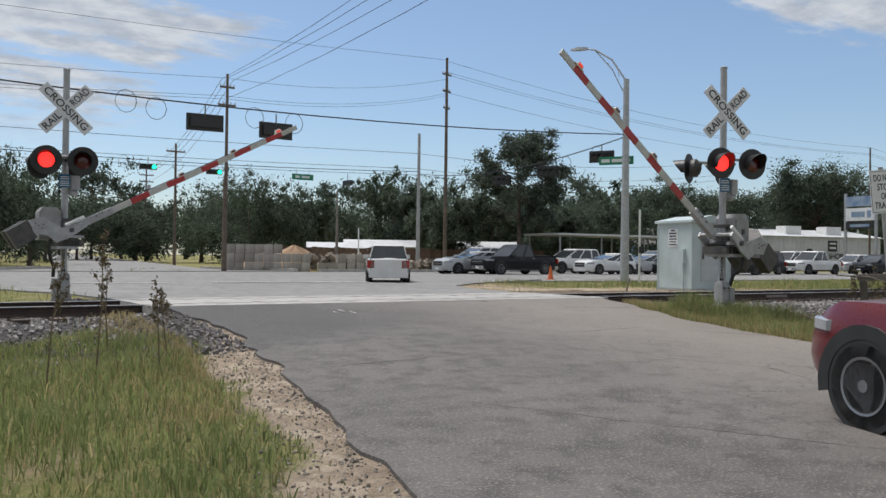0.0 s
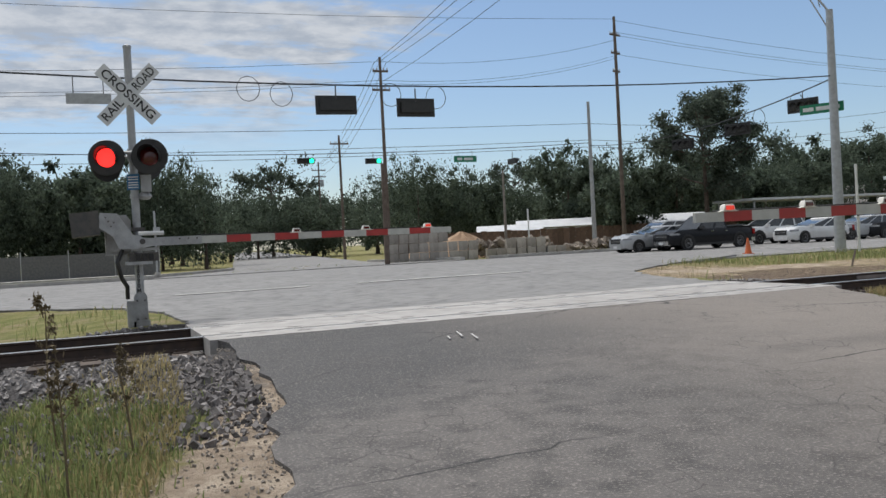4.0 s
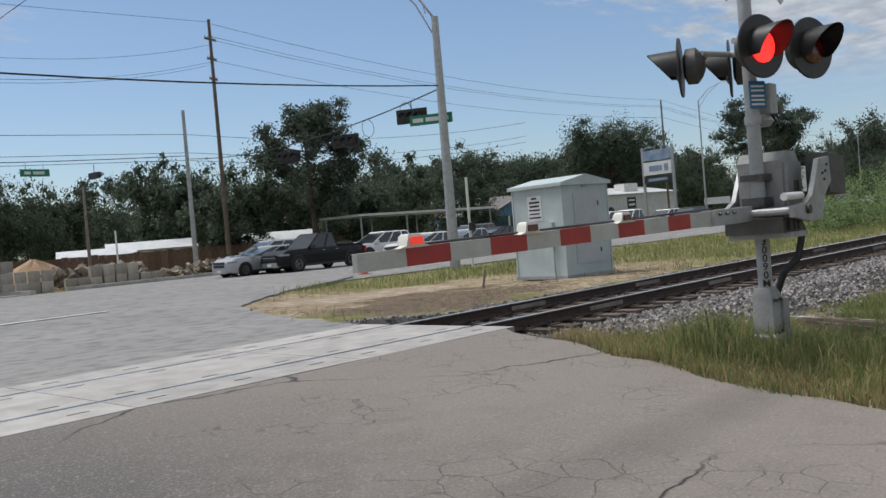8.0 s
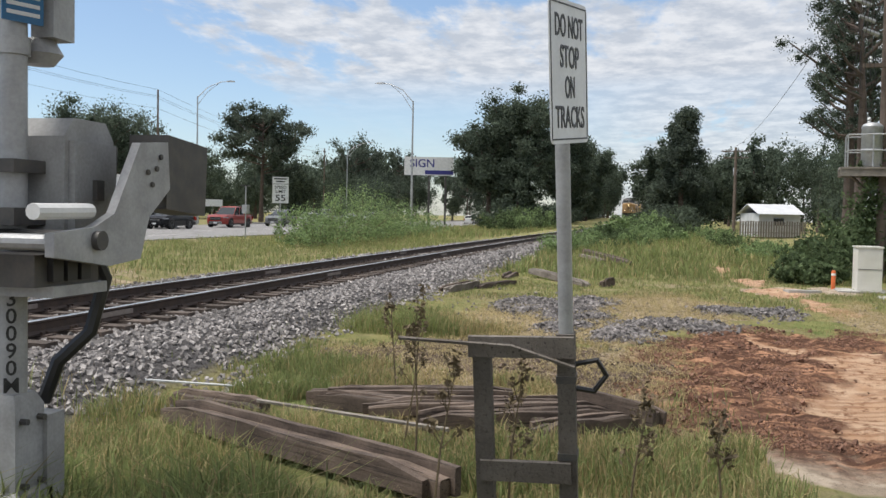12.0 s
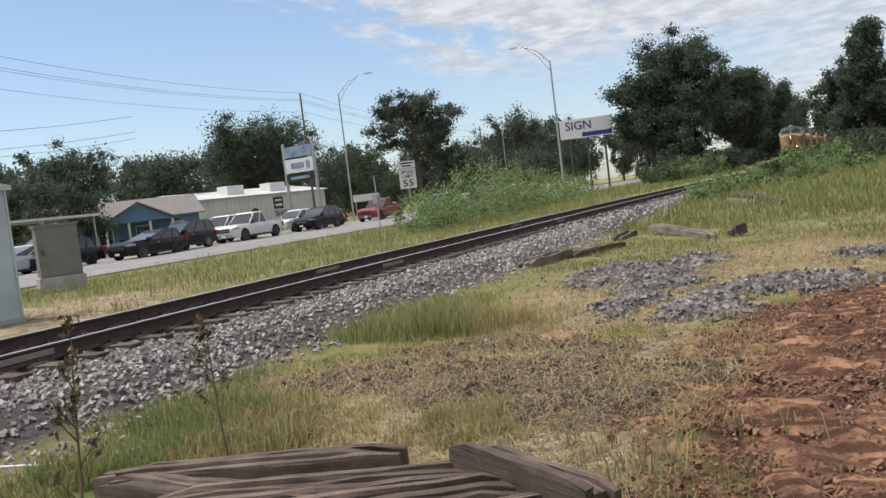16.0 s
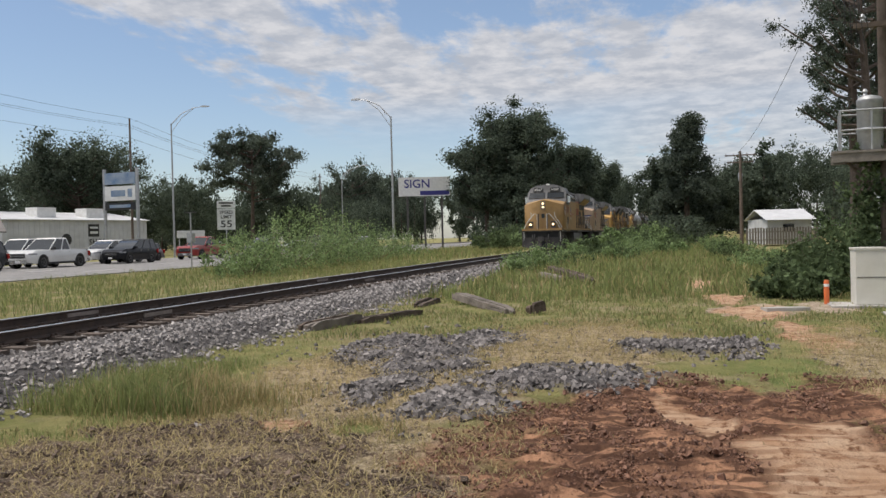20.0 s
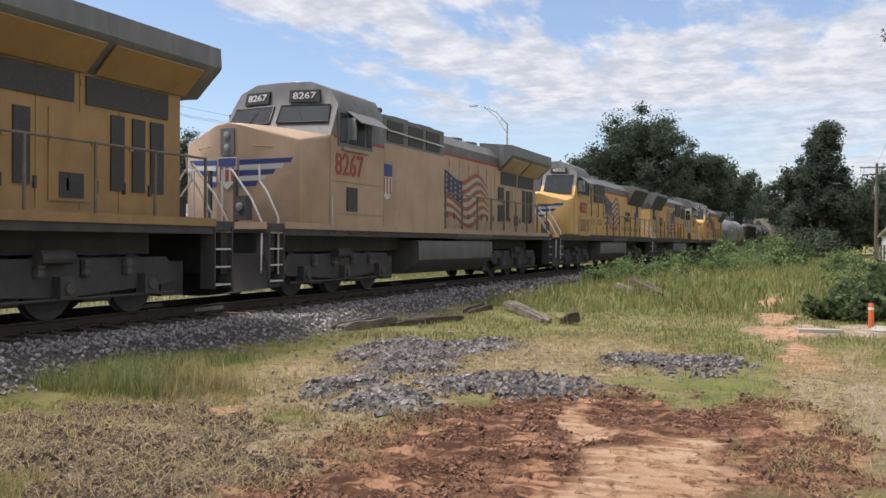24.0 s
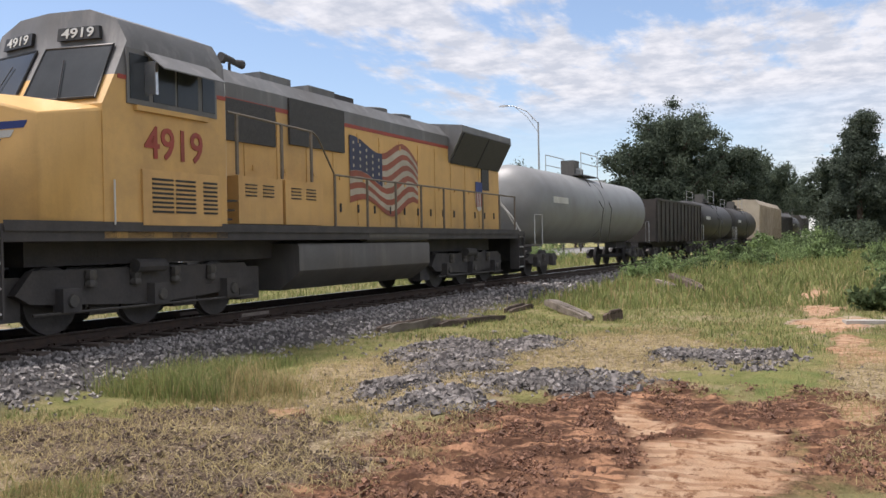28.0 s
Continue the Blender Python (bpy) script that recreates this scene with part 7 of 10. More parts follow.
t = thing("marker_stake", "short dark leaning stake in the dry grass", "stake", at=pose(13.4, 5.9, -0.3, 0, 32, 20))
part("stake", B((-0.02, 0.02, -0.02, 0.02, 0, 0.6)), M_TIE, t)
t = thing("traffic_cone", "small orange traffic cone on the verge", "cone", at=pose(20.5, 18.2, -0.18))
part("cone", lathe(bmesh.new(), [(0.15, 0.03), (0.03, 0.68)], None, 14), M_ORANGE, t)
part("base", B((-0.18, 0.18, -0.18, 0.18, 0, 0.03)), M_ORANGE, t)


# ---- signs by the track ----
def stop_sign_post():
    t = tagged(new("track_sign"), "white track warning sign on a grey post with a timber frame", "road sign")
    t.matrix_basis = pose(6.80, -7.28, -0.5, -2.0, -5.5, 0)
    part("post", rod(bmesh.new(), (0, 0, 0.05), (0.0, 0.0, 3.05), 0.041, n=14), M_ALU, t, "round galvanised post")
    m = Matrix.Translation((0, 0, 2.62)) @ pose(0, 0, 0, 0, 0, -15)
    bm = bmesh.new()
    sec = []
    pts_ = []
    for cx, cz, a0 in ((0.265, 0.34, 0), (-0.265, 0.34, 90), (-0.265, -0.34, 180), (0.265, -0.34, 270)):
        for k in range(5):
            a = radians(a0 + 22.5 * k)
            pts_.append((cx + 0.04 * math.cos(a), cz + 0.04 * math.sin(a)))
    loft(bm, [[m @ Vector((x, y, z)) for x, z in pts_] for y in (-0.048, -0.044)])
    pn = part("sign_panel", bm, M_SIGNW, t, "white sheet-metal panel")
    bm = bmesh.new()
    for x0, x1, z0, z1 in ((-0.285, 0.285, 0.352, 0.360), (-0.285, 0.285, -0.360, -0.352), (-0.287, -0.279, -0.35, 0.35), (0.279, 0.287, -0.35, 0.35)):
        box(bm, x0, x1, -0.0505, -0.048, z0, z1, m=m)
    part("border", bm, M_SIGNB, pn)
    for words, z, w in (("DO NOT", 0.235, 0.44), ("STOP", 0.075, 0.30), ("ON", -0.085, 0.15), ("TRACKS", -0.245, 0.46)):
        lettering("lettering", words, 0.165, M_SIGNB, pn, m @ facing((0, -0.050, z), (1, 0, 0), (0, 0, 1)), w, depth=0.0015)
    # weathered timber frame at its foot
    for p0, p1, w in (((0, 0, -0.2), (-0.02, 0.0, 1.18), 0.05),):
        part("stub_post", B((-0.055, 0.045, -0.05, 0.05, -0.3, 1.18)), M_FRAMEW, t, "weathered square timber post", bevel=0.006)
    part("second_post", B((-0.06, 0.03, 0.43, 0.53, -0.3, 1.15)), M_FRAMEW, t, bevel=0.006)
    part("top_rail", B((-0.085, -0.045, -0.05, 0.55, 1.05, 1.17)), M_FRAMEW, t, bevel=0.005)
    part("low_rail", B((-0.085, -0.045, -0.02, 0.50, 0.32, 0.44)), M_FRAMEW, t, bevel=0.005)
    bm = bmesh.new()
    tube(bm, [(-0.1, 0.95, 1.16), (-0.1, 0.3, 1.12), (-0.09, -0.05, 1.0)], 0.012, 5)
    part("loose_lath", bm, M_FRAMEW, t)
    bm = bmesh.new()
    tube(bm, [(0.0, -0.05, 1.0), (0.02, -0.17, 1.02), (0.03, -0.22, 0.93), (0.02, -0.15, 0.84), (0.0, -0.05, 0.86)], 0.018, 6)
    part("strap", bm, M_BLACK, t, "black plastic strap loop")
    for z in (0.45, 0.9):
        part("band", B((-0.062, 0.05, -0.056, 0.056, z, z + 0.04)), M_STEEL, t)


stop_sign_post()


def speed_sign(x, y, turn):
    t = tagged(new("speed_limit_sign"), "white speed limit sign on a slim post in the verge", "road sign")
    t.matrix_basis = pose(x, y, -0.4, 0, 0, turn)
    part("post", rod(bmesh.new(), (0, 0, 0), (0, 0, 3.65), 0.035), M_GALV, t)
    pn = part("sign_panel", B((-0.46, 0.46, -0.05, -0.04, 2.22, 3.30)), M_SIGNW, t, bevel=0.003)
    lettering("lettering", "SPEED", 0.24, M_SIGNB, pn, facing((0, -0.053, 3.12), (1, 0, 0), (0, 0, 1)), 0.66, depth=0.002)
    lettering("lettering", "LIMIT", 0.24, M_SIGNB, pn, facing((0, -0.053, 2.88), (1, 0, 0), (0, 0, 1)), 0.56, depth=0.002)
    lettering("lettering", "55", 0.50, M_SIGNB, pn, facing((0, -0.053, 2.50), (1, 0, 0), (0, 0, 1)), 0.58, depth=0.002)
    p2 = part("plate", B((-0.46, 0.46, -0.05, -0.04, 3.33, 3.72)), M_SIGNW, t)
    part("lettering_bar", B((-0.36, 0.36, -0.054, -0.05, 3.57, 3.65), (-0.25, 0.25, -0.054, -0.05, 3.42, 3.50)), M_SIGNB, p2)
    return t


speed_sign(50.0, 12.5, -62)
t = thing("small_post_box", "grey equipment box on a slim post", "post", at=pose(50.8, 15.0, -0.4))
part("post", rod(bmesh.new(), (0, 0, 0), (0, 0, 3.2), 0.04), M_GALV, t)
part("box", B((-0.2, 0.2, -0.15, 0.15, 1.6, 2.1)), M_GALV, t, bevel=0.02)
part("solar_panel", B((-0.3, 0.3, -0.2, 0.2, 3.2, 3.25)), M_BLACK, t)
t = thing("small_white_sign", "small blank white board sign across the road", "sign", at=pose(96.5, 40.5, -0.3, 0, 0, -50))
part("board", B((-1.5, 1.5, -0.05, 0.05, 2.1, 2.9)), M_SIGNW, t)
part("post", B((-1.3, -1.2, -0.05, 0.05, 0, 2.1), (1.2, 1.3, -0.05, 0.05, 0, 2.1)), M_GALV, t)


# ---- old ties, debris ----
def old_tie(p0, p1, z0=0.0, z1=0.0, w=0.23, h=0.17, seed=0, label="old weathered railway tie lying in the grass", group="old ties"):
    p0 = Vector((*p0, ground_z(*p0) + z0)); p1 = Vector((*p1, ground_z(*p1) + z1))
    d = p1 - p0
    L = d.length
    r = np.random.RandomState(seed)
    t = tagged(new("railway_tie"), label, "railway tie", group)
    t.matrix_basis = Matrix.Translation(p0) @ d.to_track_quat("X", "Z").to_matrix().to_4x4()
    cuts = [-0.5, -0.5 + 0.28 + 0.1 * r.rand(), 0.12 + 0.14 * r.rand(), 0.5]
    for c0, c1 in zip(cuts, cuts[1:]):
        bm = bmesh.new()
        sec = []
        a0, a1 = (0.10 * r.rand() ** 2 * L, L - 0.10 * r.rand() ** 2 * L)
        dz, top = r.randn() * 0.012, h * (0.80 + 0.24 * r.rand())
        n = 9
        for i in range(n):
            k = i / (n - 1)
            e = 0.62 + 0.3 * r.rand() if i in (0, n - 1) else 1.0
            ym, hw_ = (c0 + c1) / 2 * w, (c1 - c0) / 2 * w - 0.004
            z1_ = dz + top * e + r.randn() * 0.004
            j = r.randn(4) * 0.003
            sec.append([(a0 + (a1 - a0) * k, ym - hw_ + j[0], 0.0), (a0 + (a1 - a0) * k, ym + hw_ + j[1], 0.0), (a0 + (a1 - a0) * k, ym + hw_ + j[1], z1_ * 0.93), (a0 + (a1 - a0) * k, ym + hw_ * 0.88 + j[2], z1_), (a0 + (a1 - a0) * k, ym - hw_ * 0.88 + j[3], z1_ + r.randn() * 0.003), (a0 + (a1 - a0) * k, ym - hw_ + j[0], z1_ * 0.85)])
        loft(bm, sec)
        part("split_timber", bm, M_PALETIE if "pale" in label or r.rand() < 0.10 else M_OLDTIE, t, soft=False)


for i, (a, b, z0, z1) in enumerate(HEAP):
    old_tie(a, b, z0, z1, 0.24 if i == 6 else 0.22, 0.19 if i == 6 else 0.15, seed=i + 1, label="split old railway tie in a loose heap in the grass")
old_tie((21.9, -3.25), (23.6, -3.75), -0.04, 0.03, 0.24, 0.17, 20)
old_tie((23.2, -3.75), (25.6, -4.35), -0.07, -0.05, 0.25, 0.18, 21)
old_tie((28.6, -4.5), (25.6, -6.45), 0.12, -0.06, 0.26, 0.19, 22, "pale weathered railway tie lying tilted in the grass")
old_tie((27.2, -3.9), (28.6, -4.0), -0.05, 0.0, 0.24, 0.16, 25)
old_tie((42, -5.2), (35.0, -7.4), 0.05, 0.05, 0.26, 0.2, 23, "long weathered timber lying in the grass")
old_tie((25.55, -6.75), (25.85, -6.98), 0.0, 0.05, 0.22, 0.2, 24, "dark short tie stump")
old_tie((36, -6.4), (38.5, -5.4), 0.0, 0.05, 0.25, 0.2, 26)
for i, (a, b) in enumerate((((8.9, -4.4), (8.5, -6.2)),)):
    p0, p1 = Vector((*a, ground_z(*a) + 0.16)), Vector((*b, ground_z(*b) + 0.14))
    solid("loose_lath", tube(bmesh.new(), [p0, p0.lerp(p1, 0.5), p1], 0.018, 5), M_GREYWOOD, "pale splintered lath in the grass", "lath", "laths")
t = thing("plastic_pipe", "thin pale pipe with a grey end, half hidden in grass", "pipe")
PIPE = [Vector((x, y, ground_z(x, y) + 0.03)) for x, y in ((9.6, -2.9), (10.2, -3.6), (10.8, -4.3), (11.2, -4.8))]
part("pipe", tube(bmesh.new(), PIPE, 0.012, 6), M_SIGNW, t)
part("end_piece", tube(bmesh.new(), [PIPE[-1], PIPE[-1] + Vector((0.12, 0.14 - 0.28, 0.02)), PIPE[-1] + Vector((0.22, -0.26, 0.05))], 0.042, 10), M_STEEL, t, "grey pipe end")
t = thing("concrete_slab", "flat pale concrete slab by the dirt track", "slab", at=pose(26.1, -11.8, -0.47, 0, 2, 10))
part("slab", B((-0.22, 0.22, -0.42, 0.42, -0.05, 0.04)), M_CONC, t, bevel=0.02)



def stalk(x, y, h, seed):
    r = np.random.RandomState(seed)
    t = tagged(new("seed_stalk"), "dry brown seed stalk of a tall weed", "weed", "seed stalks")
    t.matrix_basis = pose(x, y, ground_z(x, y) - 0.03, r.uniform(-6, 6), r.uniform(-6, 6), r.uniform(0, 360))
    bm = bmesh.new()
    tube(bm, [(0, 0, 0), (0.02, 0, h * 0.5), (0.0, 0.03, h)], [0.009, 0.007, 0.003], 5)
    cs, rad = [], []
    for i in range(9):
        k = 0.45 + 0.55 * r.rand()
        a = r.rand() * 6.28
        l = 0.16 * (1.25 - k)
        p0, p1 = Vector((0.01, 0.01, h * k)), Vector((l * math.cos(a), l * math.sin(a), h * k + 0.14))
        tube(bm, [p0, p1], [0.004, 0.002], 4)
        cs.append(p0.lerp(p1, 0.7)); rad.append(0.05)
    part("stem", bm, M_STEM, t)
    lo = new("seed_head", leaf_cloud("seed_head", cs + [Vector((0, 0.02, h * 0.97))], rad + [0.05], 26, 0.016, M_STEM, seed, flat=1.5))
    lo.parent = t
    tagged(lo, "", "", "", "stuff")


for i, (x, y, h) in enumerate(((-6.1, -5.4, 1.15), (-6.5, -6.6, 1.5), (-7.1, -7.4, 1.25), (-6.0, -7.1, 0.9), (-7.7, -6.2, 1.0), (-8.6, -8.3, 1.2), (7.4, -6.2, 1.15), (6.9, -6.9, 0.95), (8.2, -5.9, 1.2), (7.0, -7.6, 0.8), (9.9, -5.4, 1.0), (6.6, -6.5, 1.0), (-5.6, -6.0, 0.7), (6.8, -8.1, 0.7))):
    stalk(x, y, h, i)


# ---- utility cabinets, platform pole ----
t = thing("utility_cabinet", "cream-white metal utility cabinet with double doors on a concrete pad", "utility cabinet", at=pose(24.55, -13.60, -0.5, 0, 0, -93))
WB, DB, HB = 1.38, 0.85, 1.40
part("body", B((0, WB, 0, DB, 0.08, HB)), M_BEIGE, t, bevel=0.015)
part("plinth", B((0.02, WB - 0.02, 0.02, DB - 0.02, 0.0, 0.10)), M_BEIGE, t)
part("lid", B((-0.02, WB + 0.02, -0.02, DB + 0.02, HB - 0.01, HB + 0.03)), M_BEIGE, t, bevel=0.01)
for x0, x1 in ((0.04, WB / 2 - 0.006), (WB / 2 + 0.006, WB - 0.04)):
    d = part("door", B((x0, x1, -0.018, 0.0, 0.20, HB - 0.04)), M_BEIGE, t, bevel=0.005)
part("latch", B((WB / 2 + 0.01, WB / 2 + 0.12, -0.032, -0.018, 0.78, 0.84)), M_STEEL, t, "dark door latch")
part("warning_label", B((0.07, 0.18, -0.021, -0.018, HB - 0.22, HB - 0.07)), M_SIGNB, t)
part("concrete_pad", B((-0.2, WB + 0.25, -0.25, DB + 0.2, -0.2, 0.02)), M_CONC, t, bevel=0.02)
t = thing("utility_cabinet", "smaller cream-white utility cabinet on a concrete pad", "utility cabinet", at=pose(26.9, -13.28, -0.5, 0, 0, -93))
part("body", B((0, 0.6, 0, 0.75, 0.05, 1.18)), M_BEIGE, t, bevel=0.015)
part("lid", B((-0.02, 0.62, -0.02, 0.77, 1.17, 1.21)), M_BEIGE, t, bevel=0.008)
part("door_seam", B((0.02, 0.58, -0.008, 0.0, 0.60, 0.615)), M_STEEL, t)
part("concrete_pad", B((-0.5, 0.8, -0.3, 0.9, -0.2, 0.04)), M_CONC, t, bevel=0.02)
t = thing("marker_post", "short orange plastic marker post", "marker post", at=pose(27.48, -12.81, -0.55))
part("post", lathe(bmesh.new(), [(0.055, 0), (0.055, 0.55), (0.04, 0.58)], None, 12), M_ORANGE, t)
part("reflector_band", lathe(bmesh.new(), [(0.057, 0.44), (0.057, 0.50)], None, 12), M_WHITE, t)
t = thing("gate_post", "weathered vine-covered post beside the cabinet", "post", at=pose(25.2, -15.1, -0.5))
part("post", B((-0.1, 0.1, -0.1, 0.1, 0, 1.1)), M_GREYWOOD, t, bevel=0.01)


def platform_pole():
    t = tagged(new("transformer_pole"), "twin wooden poles with a transformer platform, overgrown with vines", "utility pole")
    t.matrix_basis = pose(31.3, -14.9, -0.5, 0, 0, -8)
    for y, h in ((0.0, 13.5), (-0.50, 12.8)):
        part("pole", rod(bmesh.new(), (0, y, 0), (0.1, y + 0.05, h), 0.155, 0.11, 12), M_WOODP, t)
    part("platform_deck", B((-0.55, 0.55, -0.3, 1.25, 3.46, 3.52)), M_GREYWOOD, t, "weathered timber platform", bevel=0.01)
    for x in (-0.45, 0.45):
        part("platform_beam", B((x - 0.07, x + 0.07, -0.6, 1.25, 3.24, 3.46)), M_GREYWOOD, t, bevel=0.01)
    for x in (-0.5, 0.5):
        for y in (0.35, 1.05):
            part("railing_post", rod(bmesh.new(), (x, y, 3.52), (x, y, 4.50), 0.024, n=6), M_GALV, t)
        for z in (4.02, 4.50):
            part("rail", rod(bmesh.new(), (x, -0.1, z), (x, 1.05, z), 0.022, n=6), M_GALV, t)
    for z in (4.02, 4.50):
        part("rail", rod(bmesh.new(), (-0.5, 1.05, z), (0.5, 1.05, z), 0.022, n=6), M_GALV, t)
    part("brace", rod(bmesh.new(), (0, 0.1, 2.4), (0, 1.0, 3.40), 0.045), M_WOODP, t)
    part("brace", rod(bmesh.new(), (0, -0.1, 2.6), (0, -0.50, 3.30), 0.045), M_WOODP, t)
    tr = part("transformer", lathe(bmesh.new(), [(0.27, 0), (0.30, 0.05), (0.30, 1.15), (0.31, 1.17), (0.31, 1.24), (0.24, 1.32), (0.08, 1.36)], Matrix.Translation((-0.1, 0.36, 3.53)), 22), M_GALV, t, "grey transformer can")
    part("bushing", lathe(bmesh.new(), [(0.04, 0), (0.07, 0.05), (0.04, 0.10), (0.07, 0.15), (0.03, 0.22)], Matrix.Translation((-0.1, 0.46, 4.84)), 10), M_GALV, tr)
    part("cooling_fin_band", lathe(bmesh.new(), [(0.305, 0.45), (0.315, 0.47), (0.315, 0.53), (0.305, 0.55)], Matrix.Translation((-0.1, 0.36, 3.53)), 22), M_GALV, tr)
    for z, w in ((6.6, 1.7), (9.1, 1.6), (11.2, 1.8)):
        ca = part("crossarm", B((-0.30, -0.18, -1.0, -1.0 + w, z - 0.06, z + 0.06)), M_WOODP, t)
        for k in range(3):
            part("insulator", lathe(bmesh.new(), [(0.03, 0), (0.07, 0.05), (0.04, 0.10), (0.07, 0.15), (0.03, 0.22)], Matrix.Translation((-0.24, -0.8 + k * (w - 0.4) / 2, z + 0.06)), 8), M_GALV, ca)
    for k, z in enumerate((7.5, 7.9, 8.4, 9.7, 10.1, 10.5)):
        part("fuse_cutout", rod(bmesh.new(), (-0.3, 0.3 + 0.12 * (k % 3), z), (-0.45, 0.75 + 0.12 * (k % 3), z + 0.18), 0.07, 0.05, 8), M_GALV, t)
    bm = bmesh.new()
    for k in range(5):
        tube(bm, [(-0.35, 0.3 + 0.15 * k, 5.9), (-0.55, 0.5 + 0.1 * k, 7.2), (-0.35, 0.3 + 0.1 * k, 8.6 + 0.3 * k)], 0.012, 4)
    part("jumper_wire", bm, M_WIRE, t)
    r = np.random.RandomState(7)
    cs = [Vector((0.05 + 0.18 * r.randn(), -0.52 + 0.26 * r.randn(), 0.3 + 8.6 * r.rand() ** 0.95)) for _ in range(64)] + [Vector((0.1 + 0.3 * r.randn(), 0.0 + 0.45 * r.randn(), 0.3 + 2.4 * r.rand())) for _ in range(24)]
    me = leaf_cloud("vine", cs, [0.34] * len(cs), 75, 0.06, M_LEAF2, 7, flat=1.3)
    o = new("vine", me); o.parent = t
    tagged(o, "green climbing vine")
    cs = [Vector((0.2 * r.randn(), 0.4 + 0.25 * r.randn(), 0.3 + 3.6 * r.rand())) for _ in range(26)]
    o = new("vine", leaf_cloud("vine", cs, [0.3] * len(cs), 60, 0.06, M_LEAF2, 9, flat=1.3)); o.parent = t


platform_pole()


def fenced_shed():
    t = tagged(new("fenced_shed"), "small pale shed with a white metal roof", "shed")
    t.matrix_basis = pose(92.5, -19.0, -0.2, 0, 0, -76)
    part("wall", B((0, 4.0, 0, 5, 0, 2.3)), M_METALW, t)
    bm = bmesh.new()
    prism(bm, [(-0.4, 2.2), (2.5, 3.1), (5.4, 2.2), (2.5, 3.2)], 0, -0.3, 4.3)
    part("roof", bm, M_METALW, t)
    part("window", B((1.4, 2.4, -0.04, 0, 1.1, 1.8)), M_DARKW, t)
    f = tagged(new("picket_fence"), "pale picket fence before the shed", "fence")
    f.matrix_basis = pose(90.3, -18.6, -0.2, 0, 0, -80)
    pk = to_mesh(B((-0.08, 0.08, -0.015, 0.015, 0, 1.5)), "picket", M_GREYWOOD)
    for i in range(26):
        o = new("picket", pk); o.parent = f
        o.matrix_basis = pose(i * 0.24 - 1.6, 0, random.uniform(-0.04, 0.04))
    part("rail", B((-1.7, 4.7, 0.0, 0.05, 0.4, 0.48), (-1.7, 4.7, 0, 0.05, 1.1, 1.18)), M_GREYWOOD, f)


fenced_shed()
t = thing("metal_tank", "large grey corrugated metal tank behind the bushes", "tank", at=pose(60, -24.5, -0.3))
part("shell", lathe(bmesh.new(), [(4.0, 0), (4.0, 3.2), (3.9, 3.3), (0.2, 3.7)], None, 40), M_METALW, t)

t = thing("control_cabinet", "tall brownish-grey signal control cabinet on a concrete base", "utility cabinet", at=pose(25.5, 12.6, -0.35, 0, 0, -35))
M_CTRL = mat("control_cabinet_paint", (0.20, 0.19, 0.175), (0.15, 0.142, 0.13), 2, 0.5, grime=0.3)
part("base", B((-0.65, 0.65, -0.45, 0.45, 0, 0.5)), M_CONC, t, bevel=0.02)
part("body", B((-0.58, 0.58, -0.38, 0.38, 0.5, 2.0)), M_CTRL, t, bevel=0.02)
part("lid", B((-0.62, 0.62, -0.42, 0.42, 2.0, 2.08)), M_CTRL, t, bevel=0.02)
dr = part("door", B((-0.54, 0.54, -0.40, -0.38, 0.56, 1.94)), M_CTRL, t, bevel=0.008)
part("small_door", B((0.10, 0.42, -0.415, -0.40, 0.72, 1.02)), M_CTRL, dr, bevel=0.006)
part("handle", B((-0.48, -0.42, -0.44, -0.40, 1.15, 1.35)), M_STEEL, dr)


# ---- road vehicles ----
M_TYRE = mat("tyre", (0.016, 0.016, 0.017), (0.028, 0.027, 0.026), 12, 0.85)
M_RIM = mat("alloy_rim", (0.34, 0.34, 0.35), (0.24, 0.24, 0.25), 5, 0.35, 0.8)
M_LAMPW = glassy("headlamp_glass", (0.30, 0.31, 0.33), 0.1)
M_LAMPR = glassy("tail_lamp", (0.35, 0.015, 0.015), 0.15)
M_TRIM = mat("black_trim", (0.02, 0.02, 0.021), (0.03, 0.03, 0.03), 6, 0.6)
PAINTS = {}


def paint(name, c, metal=0.2):
    if name not in PAINTS:
        PAINTS[name] = mat(name + "_car_paint", c, tuple(v * 0.85 for v in c), 1.2, 0.30, metal, spec=0.5)
        dark_ = sum(c) < 0.15
        PAINTS[name].node_tree.nodes["Principled BSDF"].inputs["Coat Weight"].default_value = 0.05 if dark_ else 0.35
        PAINTS[name].node_tree.nodes["Principled BSDF"].inputs["Specular IOR Level"].default_value = 0.25 if dark_ else 0.5
    return PAINTS[name]


M_RIMD = mat("dark_alloy_rim", (0.10, 0.10, 0.105), (0.15, 0.15, 0.155), 5, 0.4, 0.6)


